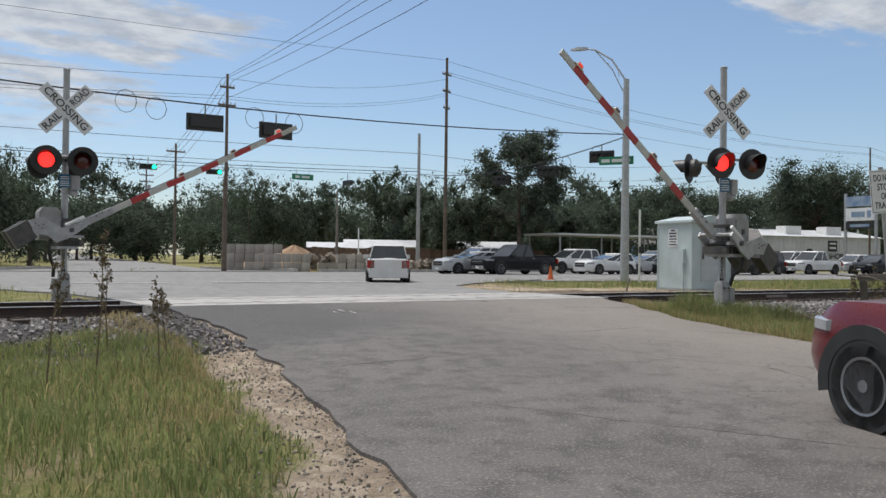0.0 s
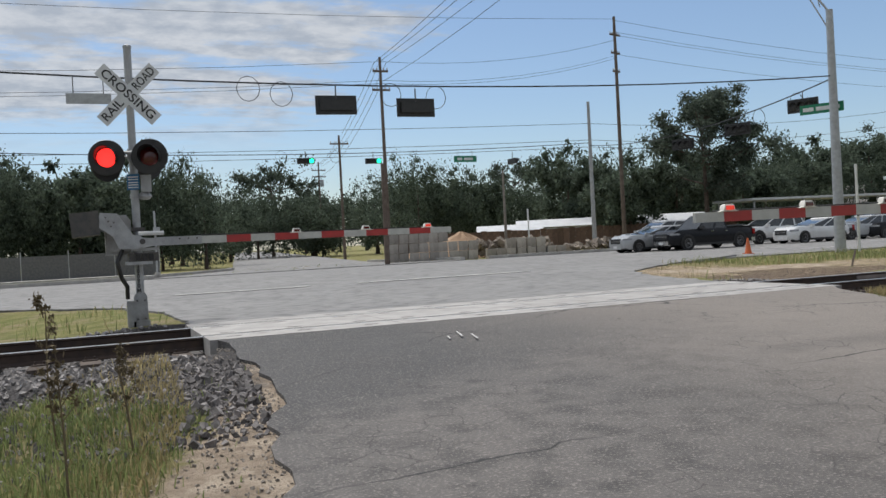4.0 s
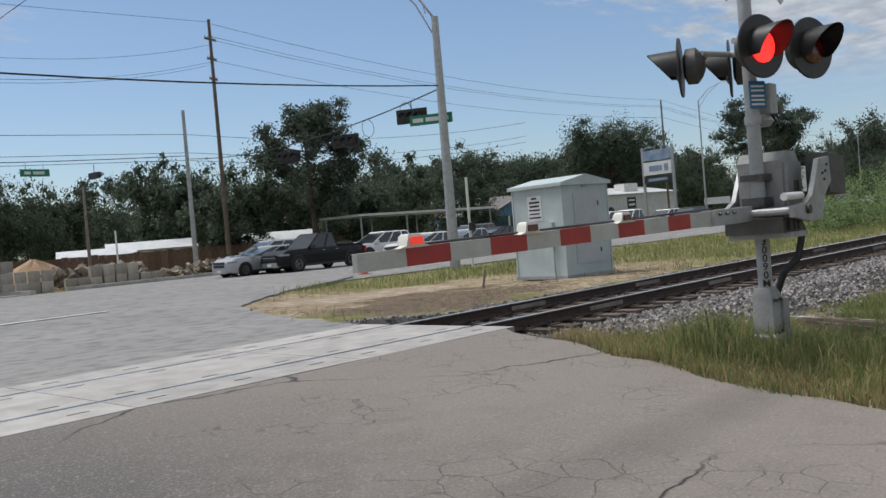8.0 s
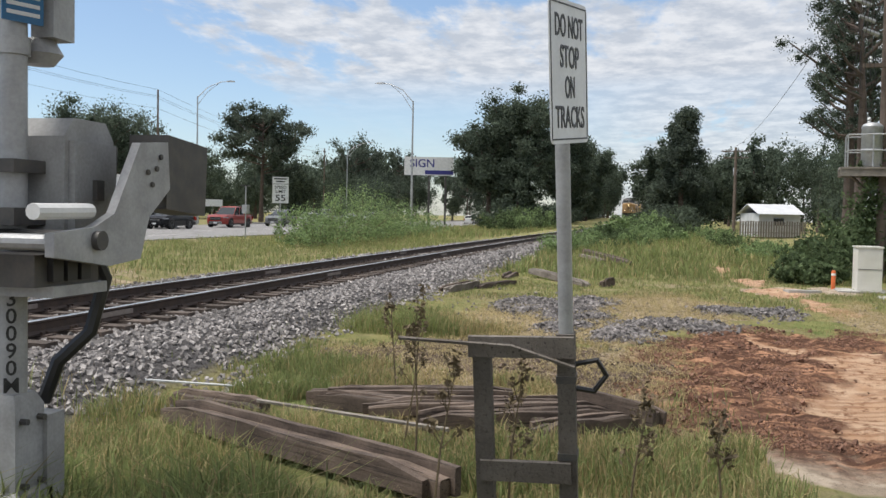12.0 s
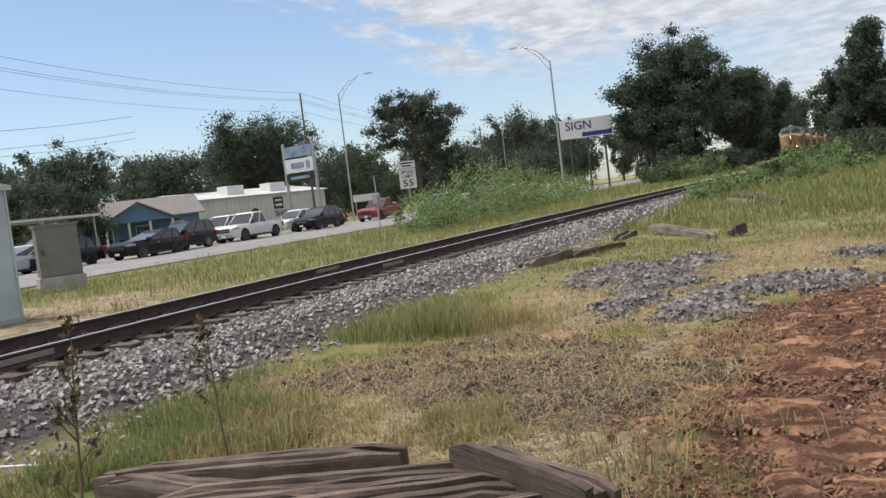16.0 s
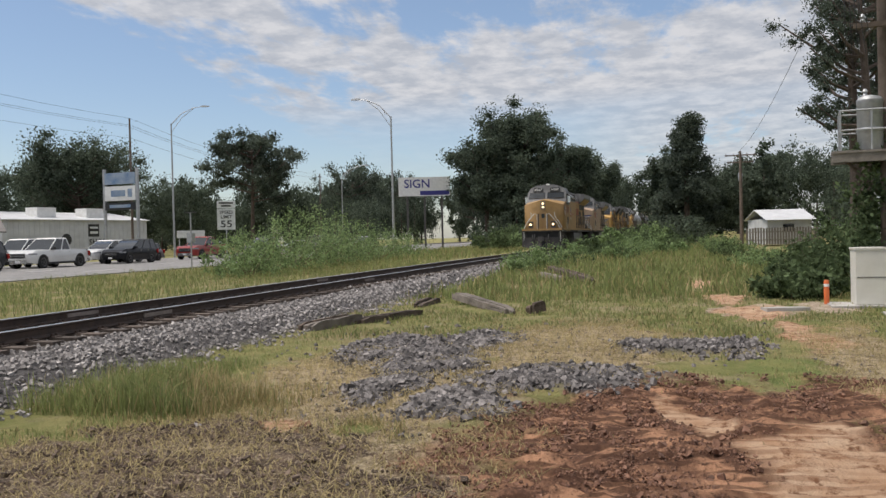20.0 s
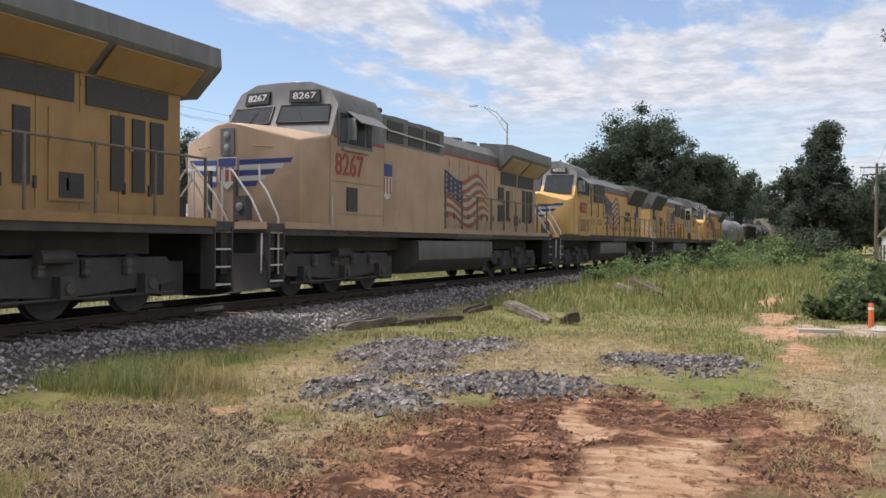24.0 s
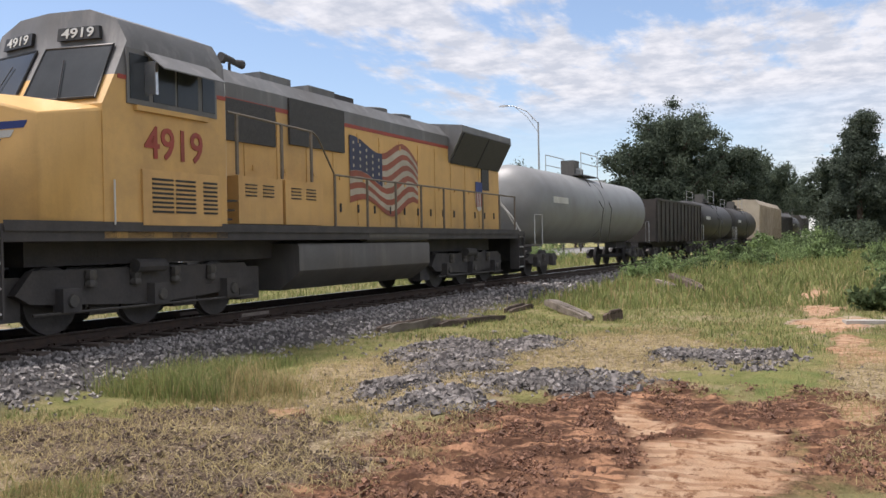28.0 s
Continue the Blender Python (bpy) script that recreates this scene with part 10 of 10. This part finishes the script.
        lettering("number_lettering", number, 0.20, M_LWHITE, up, facing((fx(4.18 + (zs - 4.18) / 2) - 0.072 + V * 0.65, s * 0.65, 4.18 + (zs - 4.18) / 2), (-V * s, -1, 0) if s > 0 else (V, -1, 0), (0.22, 0, 1)), 0.58, depth=0.004)
        # side windows
        wx0, wx1 = (-7.62, -6.05) if style == "ge" else (-7.62, -5.62)
        part("window_frame", B((wx0 - 0.06, wx1 + 0.06, min(s * cw, s * (cw + 0.025)), max(s * cw, s * (cw + 0.025)), 3.26, 4.02)), M_LGREY, up, bevel=0.01)
        for ka, kb_ in ((0.0, 0.20), (0.25, 0.50), (0.53, 0.78), (0.84, 1.0)):
            part("side_window", B((wx0 + ka * (wx1 - wx0), wx0 + kb_ * (wx1 - wx0), min(s * (cw + 0.02), s * (cw + 0.035)), max(s * (cw + 0.02), s * (cw + 0.035)), 3.33, 3.95)), M_LWIN, up, "dark side window")
        part("mirror", B((wx0 + 0.30, wx0 + 0.36, min(s * (cw + 0.04), s * (cw + 0.26)), max(s * (cw + 0.04), s * (cw + 0.26)), 3.40, 3.86)), M_CHROME, up, "upright cab mirror", bevel=0.008)
        part("arm_rest", B((wx0 + 0.1, wx1 - 0.2, min(s * cw, s * (cw + 0.07)), max(s * cw, s * (cw + 0.07)), 3.18, 3.25)), M_Y, up, bevel=0.02)
        bm = bmesh.new()
        q = [Vector((-7.3, s * (cw + 0.03), 4.0)), Vector((-5.8, s * (cw + 0.03), 4.0)), Vector((-5.8, s * (cw + 0.42), 3.74)), Vector((-7.3, s * (cw + 0.42), 3.74))]
        loft(bm, [q, [p + Vector((0, 0, 0.02)) for p in q]])
        part("sun_visor", bm, M_LGREY, up, "grey awning over the window")
        part("red_stripe", B((-7.85, -5.3, min(s * cw, s * (cw + 0.012)), max(s * cw, s * (cw + 0.012)), zb - 0.045, zb + 0.015)), M_LRED, cab)
        lettering("road_number", number, 0.64, M_LRED if style == "emd" else M_FADERED if barred else M_LRED, cab, facing((-7.12 if style == "ge" else -6.62, s * (cw + 0.012), 2.86 if style == "ge" else 2.74), (1 if s < 0 else -1, 0, 0), (0, 0, 1)), 1.38, "large red road number", depth=0.004)
        part("cab_grab_iron", tube(bmesh.new(), [(-8.0, s * (cw + 0.05), DK), (-8.0, s * (cw + 0.05), 2.2)], 0.015, 5), M_LWHITE, t)
        if style == "emd":
            part("under_cab_box", B((-7.4, -5.5, min(s * cw, s * (cw + 0.04)), max(s * cw, s * (cw + 0.04)), DK, 2.38)), M_YELF, cab, "cream-yellow louvred panel", bevel=0.01)
            bm = bmesh.new()
            for k in range(8 if wingy else 0):
                for xa, xb in ((-7.2, -6.72), (-6.66, -6.18), (-5.98, -5.62)):
                    box(bm, xa, xb, min(s * (cw + 0.04), s * (cw + 0.052)), max(s * (cw + 0.04), s * (cw + 0.052)), 1.78 + 0.065 * k, 1.81 + 0.065 * k)
            if wingy:
                part("louvre", bm, M_BLACK, cab)
            else:
                bm.free()
                for xa in (-7.1, -6.55, -6.3, -5.8):
                    part("panel_latch", B((xa, xa + 0.06, min(s * (cw + 0.04), s * (cw + 0.055)), max(s * (cw + 0.04), s * (cw + 0.055)), 2.12, 2.24)), M_BLACK, cab)
            part("cab_door", B((-5.32, -5.27, min(s * 0.98, s * 1.48), max(s * 0.98, s * 1.48), DK + 0.45, 3.85)), M_LWHITE, t, "pale cab door")
            part("cab_door_window", B((-5.272, -5.262, min(s * 1.08, s * 1.38), max(s * 1.08, s * 1.38), 3.02, 3.70)), M_LWIN, t, "dark door window", bevel=0.004)
            for k_ in range(3):
                part("door_step", B((-5.28, -4.95 - 0.08 * k_, min(s * 1.02, s * 1.46), max(s * 1.02, s * 1.46), DK + 0.40 - 0.15 * k_, DK + 0.43 - 0.15 * k_)), M_BLACK, t)
            handrail(t, [(-5.2, s * 1.47, 3.42), (-2.45, s * 1.47, 3.36), (-2.25, s * 1.47, 3.28), (-1.6, s * 1.47, 2.62)], 0.020, M_RAILTAN)
            for xi, zi in ((-4.95, 3.42), (-3.55, 3.39), (-2.5, 3.36)):
                part("tall_stanchion", B((xi - 0.03, xi + 0.03, min(s * 1.45, s * 1.49), max(s * 1.45, s * 1.49), 2.44, zi)), M_RAILTAN, t)
        else:
            for z_ in (1.86, 2.52):
                part("cab_side_rail", B((-7.95, -5.4, min(s * cw, s * (cw + 0.02)), max(s * cw, s * (cw + 0.02)), z_, z_ + 0.03)), M_Y, cab)
            if barred:
                flag(nose, -9.05, s * (cw + 0.004), 2.55, 1.0, 0.60, s, 1)
            part("cab_side_vent", B((-7.25, -6.75, min(s * cw, s * (cw + 0.03)), max(s * cw, s * (cw + 0.03)), 1.92, 2.42)), M_GRILLE, cab, "dark side vent")
        if flagged:
            if style == "emd":
                flag(hood, -0.15, s * (hw + 0.016), 2.15, 3.6, 1.32, s, 1)
            else:
                flag(hood, -0.6 if s < 0 else 3.9, s * (hw + 0.016), 1.95, 4.4, 1.3, s, 1 if s < 0 else -1)
        emblem(hood if style == "emd" else cab, 7.75 if style == "emd" else -5.05, s * (hw + 0.02 if style == "emd" else 1.475), 2.55 if style == "emd" else 2.66, 0.55, 0.82, s)
        if slogan:
            f_ = (lambda z: facing(((5.6, s * (hw + 0.018), z)), (1 if s < 0 else -1, 0, 0), (0, 0, 1)))
            lettering("slogan", "BUILDING", 0.30, M_SIGNB, hood, f_(2.82), 1.3, depth=0.003)
            lettering("slogan", "AMERICA", 0.30, M_SIGNB, hood, f_(2.52), 1.3, depth=0.003)
        for xa in np.arange(-0.6, 9.3, 0.62 if style == "ge" else 0.8):
            part("hood_latch", B((xa, xa + 0.05, min(s * hw, s * (hw + 0.03)), max(s * hw, s * (hw + 0.03)), 1.95, 2.12)), M_UNDER, hood)
        if barred:
            for k in range(12):
                if k != 5:
                    part("lettering_bar", B((-1.0 + 0.46 * k, -0.70 + 0.46 * k, min(s * hw, s * (hw + 0.018)), max(s * hw, s * (hw + 0.018)), 2.62, 3.22)), M_FADERED, hood, "faded red lettering")
            part("lettering_bar", B((-4.7, -3.0, min(s * 1.46, s * 1.468), max(s * 1.46, s * 1.468), 2.60, 2.70)), M_FADERED, hood, "small dark lettering")
    # horn on the roof
    horn = part("horn", rod(bmesh.new(), (-3.6, -0.3, top), (-3.6, -0.3, top + 0.30), 0.03, n=8), M_UNDER, t, "dark three-trumpet air horn")
    for y, d in ((-0.42, -1), (-0.30, 1), (-0.18, -1)):
        part("trumpet", rod(bmesh.new(), (-3.6, y, top + 0.28), (-3.6 + d * 0.42, y, top + 0.28), 0.035, 0.085, 10), M_UNDER, horn)
    part("antenna_dome", lathe(bmesh.new(), [(0.14, 0), (0.14, 0.08), (0.06, 0.13)], Matrix.Translation((-7.0, 0, 4.62)), 14), M_LWHITE, t)
    for z in (1.85, 2.3, 2.75, 3.2):
        part("grab_iron", tube(bmesh.new(), [(9.56, -0.75, z), (9.64, -0.75, z), (9.64, -0.35, z), (9.56, -0.35, z)], 0.014, 5), M_LWHITE, t)
    # rear end lights
    part("rear_headlight", B((9.55, 9.62, -0.35, 0.35, 3.75, 3.98)), M_UNDER, t)
    for y in (-0.16, 0.16):
        part("rear_lamp", lathe(bmesh.new(), [(0.09, 0), (0.09, 0.02)], Matrix.Translation((9.62, y, 3.86)) @ pose(0, 0, 0, 0, 90, 0), 12), M_LAMPW, t)
    for ob in t.children_recursive:
        if ob.type == "MESH":
            for v in ob.data.vertices:
                if v.co.z > DK:
                    v.co.z = DK + (v.co.z - DK) * 1.12
    return t


def tank_car(label, material, L, r, at, rail=True):
    t = tagged(new("tank_car"), label, "tank car", "freight cars")
    t.matrix_basis = at
    h = L / 2 - 0.9
    zc = 1.15 + r
    bm = bmesh.new()
    m = Matrix.Translation((-h, 0, zc)) @ pose(0, 0, 0, 0, 90, 0)
    lathe(bm, [(0.05, 0), (r * 0.55, 0.10), (r * 0.86, 0.32), (r, 0.65), (r, 2 * h * 0.5 - 0.02), (r + 0.02, 2 * h * 0.5), (r, 2 * h * 0.5 + 0.02), (r, 2 * h - 0.65), (r * 0.86, 2 * h - 0.32), (r * 0.55, 2 * h - 0.10), (0.05, 2 * h)], m, 36)
    part("tank", bm, material, t)
    part("manway", lathe(bmesh.new(), [(0.5, 0), (0.5, 0.35), (0.42, 0.42)], Matrix.Translation((0, 0, zc + r - 0.05)), 18), material, t)
    part("platform", B((-1.3, 1.3, -0.8, 0.8, zc + r - 0.02, zc + r + 0.03)), M_STEEL, t)
    if rail:
        for s in (-1, 1):
            handrail(t, [(-1.3, s * 0.8, zc + r), (-1.3, s * 0.8, zc + r + 0.95), (1.3, s * 0.8, zc + r + 0.95), (1.3, s * 0.8, zc + r)], 0.02, M_GALV)
            handrail(t, [(-1.3, s * 0.8, zc + r + 0.5), (1.3, s * 0.8, zc + r + 0.5)], 0.018, M_GALV)
        part("valve_housing", B((-0.7, 0.1, -0.3, 0.3, zc + r, zc + r + 0.7)), M_TANKG, t, bevel=0.03)
    for s in (-1, 1):
        bm = bmesh.new()
        tube(bm, [(s * 1.2, -0.85, zc + r), (s * 0.7, -r - 0.12, zc), (s * 0.7, -1.4, 1.2)], 0.02, 5)
        part("ladder_rail", bm, M_STEEL, t)
        part("stub_sill", B((min(s * (h - 2.2), s * (h + 0.85)), max(s * (h - 2.2), s * (h + 0.85)), -0.3, 0.3, 0.85, 1.2)), M_UNDER, t)
        part("end_platform", B((min(s * (h - 0.1), s * (h + 0.6)), max(s * (h - 0.1), s * (h + 0.6)), -1.45, 1.45, 1.08, 1.15)), M_UNDER, t)
        part("coupler", B((min(s * (h + 0.6), s * (h + 1.0)), max(s * (h + 0.6), s * (h + 1.0)), -0.13, 0.13, 0.72, 1.0)), M_UNDER, t)
        handrail(t, [(s * (h + 0.5), -1.4, 1.15), (s * (h + 0.5), -1.4, 2.2), (s * (h - 0.3), -1.4, 2.2), (s * (h - 0.3), -1.4, 1.15)], 0.02, M_GALV)
        truck(t, s * (h - 1.2), 2, 0.46, 1.75, 0.80)
    part("lettering_bar", B((-h + 1.4, -h + 3.2, -r - 0.012, -r + 0.02, zc + 0.05, zc + 0.28)), M_LWHITE if material != M_BLACK else M_LGREY, t, "pale lettering")
    return t


def box_wagon(name, label, material, L, H, at, open_top=False, ribs=14, category="freight car"):
    t = tagged(new(name), label, category, "freight cars")
    t.matrix_basis = at
    h = L / 2 - 0.6
    bm = bmesh.new()
    if open_top:
        loft(bm, [[(x * k, y, z) for y, z in ((-1.5, 1.15), (-1.55, H), (1.55, H), (1.5, 1.15))] for x, k in ((-h, 1), (h, 1))])
    else:
        loft(bm, [[(x, y, z) for y, z in ((-1.5, 1.05), (-1.5, H - 0.5), (-1.1, H), (1.1, H), (1.5, H - 0.5), (1.5, 1.05))] for x in (-h, h)])
    b = part("body", bm, material, t, bevel=0.02)
    for s in (-1, 1):
        for i in range(ribs):
            x = -h + 0.15 + i * (2 * h - 0.3) / (ribs - 1)
            part("side_rib", B((x - 0.06, x + 0.06, min(s * 1.5, s * 1.60), max(s * 1.5, s * 1.60), 1.1, H - (0.05 if open_top else 0.5))), material, t)
        part("coupler", B((min(s * (h + 0.0), s * (h + 0.68)), max(s * (h + 0.0), s * (h + 0.68)), -0.13, 0.13, 0.72, 1.0)), M_UNDER, t)
        truck(t, s * (h - 1.6), 2, 0.46, 1.75, 0.80)
        bm = bmesh.new()
        for k in range(6):
            rod(bm, (s * (h - 0.1), -1.58, 1.1 + 0.4 * k), (s * (h - 0.55), -1.58, 1.1 + 0.4 * k), 0.012, n=5)
        part("ladder", bm, M_STEEL, t)
    part("top_rim" if open_top else "roof_walk", B((-h, h, -1.62, -1.50, H - 0.06, H + 0.06), (-h, h, 1.50, 1.62, H - 0.06, H + 0.06)) if open_top else B((-h, h, -0.3, 0.3, H, H + 0.06)), material, t)
    if open_top:
        part("load", B((-h + 0.1, h - 0.1, -1.45, 1.45, H - 0.3, H + 0.02)), M_BLACK, t, "dark load")
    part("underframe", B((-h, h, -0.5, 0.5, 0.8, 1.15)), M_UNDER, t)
    return t


O = Matrix.Identity(4)
FLIP = pose(0, 0, 0, 0, 0, 180)
M_TANKW = mat("tank_grey_paint", (0.27, 0.28, 0.285), (0.21, 0.215, 0.22), 1.0, 0.45, grime=0.35)
M_TANKB = mat("tank_black_paint", (0.022, 0.022, 0.024), (0.04, 0.038, 0.036), 1.2, 0.5, grime=0.3)
M_COAL = mat("hopper_paint", (0.028, 0.027, 0.027), (0.055, 0.045, 0.04), 1.2, 0.6, grime=0.4)
M_RACK = mat("rack_paint", (0.50, 0.43, 0.33), (0.40, 0.33, 0.25), 1.0, 0.6, grime=0.45)
TRAIN = [
    (locomotive("weathered yellow lead locomotive with grey roof and lit headlights", "6547", "ge", M_YELD, O, flagged=False, lit=True, barred=True), 0.0, 0),
    (locomotive("faded pinkish-yellow locomotive with overhanging radiators", "8267", "ge", M_YELP, O, flagged=True, wingy=True), 22.25, 0),
    (locomotive("bright yellow locomotive with painted flag and flared radiators", "4832", "emd", M_YEL, O, wingy=True, slogan=True), 44.3, 0),
    (locomotive("yellow locomotive running long hood first", "4815", "emd", M_YELF, O, slogan=True), 66.4, 180),
    (locomotive("clean yellow locomotive with painted flag ahead of the tank car", "4919", "emd", M_YEL, O, wingy=True), 87.9, 0),
    (tank_car("light grey tank car with a railed top platform", M_TANKW, 19.0, 1.48, O), 108.9, 0),
    (box_wagon("hopper_car", "black ribbed open hopper car", M_COAL, 15.0, 3.45, O, True, 13), 126.0, 0),
    (tank_car("plain black tank car with a small platform", M_TANKB, 16.5, 1.42, O), 141.8, 0),
    (tank_car("plain black tank car with a small platform", M_TANKB, 16.5, 1.42, O), 158.4, 0),
    (box_wagon("autorack_car", "tall rust-stained cream rack car", M_RACK, 24.0, 5.2, O, False, 18), 178.8, 0),
    (box_wagon("hopper_car", "dark grey ribbed covered freight car", M_TANKG, 17.0, 4.3, O, False, 12), 199.5, 0),
    (tank_car("plain black tank car with a small platform", M_TANKB, 16.5, 1.42, O), 216.5, 0),
    (box_wagon("hopper_car", "dark grey ribbed covered freight car", M_TANKG, 17.0, 4.3, O, False, 12), 233.5, 0),
]


# ---- motion ----
def train_pose(x, turn):
    a, b = x - 6.7, x + 6.7
    pa, pb = Vector((a, track_y(a), track_z(a))), Vector((b, track_y(b), track_z(b)))
    mid = (pa + pb) / 2
    d = pb - pa
    return Matrix.Translation(mid) @ pose(0, 0, 0, 0, -math.degrees(math.atan2(d.z, d.x)), math.degrees(math.atan2(d.y, d.x))) @ pose(0, 0, 0, 0, 0, turn)


def motions():
    for ob, off, turn in TRAIN:
        rows = []
        for k in range(29):
            rows.append((float(k), train_pose(38.15 - 18.4 * (k - 22.5) + off, turn)))
        walk(ob, rows)
    # gates: seconds and degrees above level
    west = [(0.0, 27.0), (0.6, 20.5), (1.2, 14.0), (1.8, 8.4), (2.1, 5.4), (2.5, 2.9), (3.2, 0.3), (4.0, -0.3), (28.0, -0.3)]
    east = [(0.0, 37.8), (0.3, 35.4), (0.6, 32.6), (0.9, 29.4), (1.2, 26.0), (1.5, 22.8), (1.8, 19.8), (2.1, 17.2), (2.5, 14.0), (3.3, 5.0), (4.0, -0.2), (4.4, -0.7), (28.0, -0.7)]
    walk(SIG_W_ARM, [(t, pose(0.05, 0, 1.30, 0, -a, 0)) for t, a in west])
    walk(SIG_E_ARM, [(t, pose(-0.05, 0, 1.18, 0, a, 0)) for t, a in east])
    # the hatchback turns off the crossing into the near lanes of the main road and drives away
    walk(HATCH, [(t, pose(x, y, MR, 0, 0, a)) for t, x, y, a in ((0.0, 9.4, 15.2, 62), (0.5, 12.5, 18.5, 44), (1.0, 16.1, 20.8, 24), (1.5, 19.4, 21.5, 9), (2.0, 22.9, 21.7, 3), (2.5, 27.4, 21.8, 0), (5.0, 57, 21.8, 0), (9.0, 112, 21.8, 0), (28.0, 480, 21.8, 0))])
    # the red SUV rolls up to the crossing and stops
    walk(RED_SUV, [(t, pose(x, y, road_z(y), 0, -2.6, 76)) for t, x, y in ((0.0, -1.03, -13.5), (0.5, -0.93, -13.12), (1.0, -0.83, -12.72), (1.5, -0.74, -12.32), (2.0, -0.66, -11.98), (2.5, -0.60, -11.76), (3.0, -0.585, -11.70), (28.0, -0.585, -11.70))])
    walk(FAR_CAR, [(t, pose(x, y, MR, 0, 0, a)) for t, x, y, a in ((0.0, -260, 20.4, 0), (11.0, -20, 20.4, 0), (28.0, 370, 20.4, 0))])


motions()
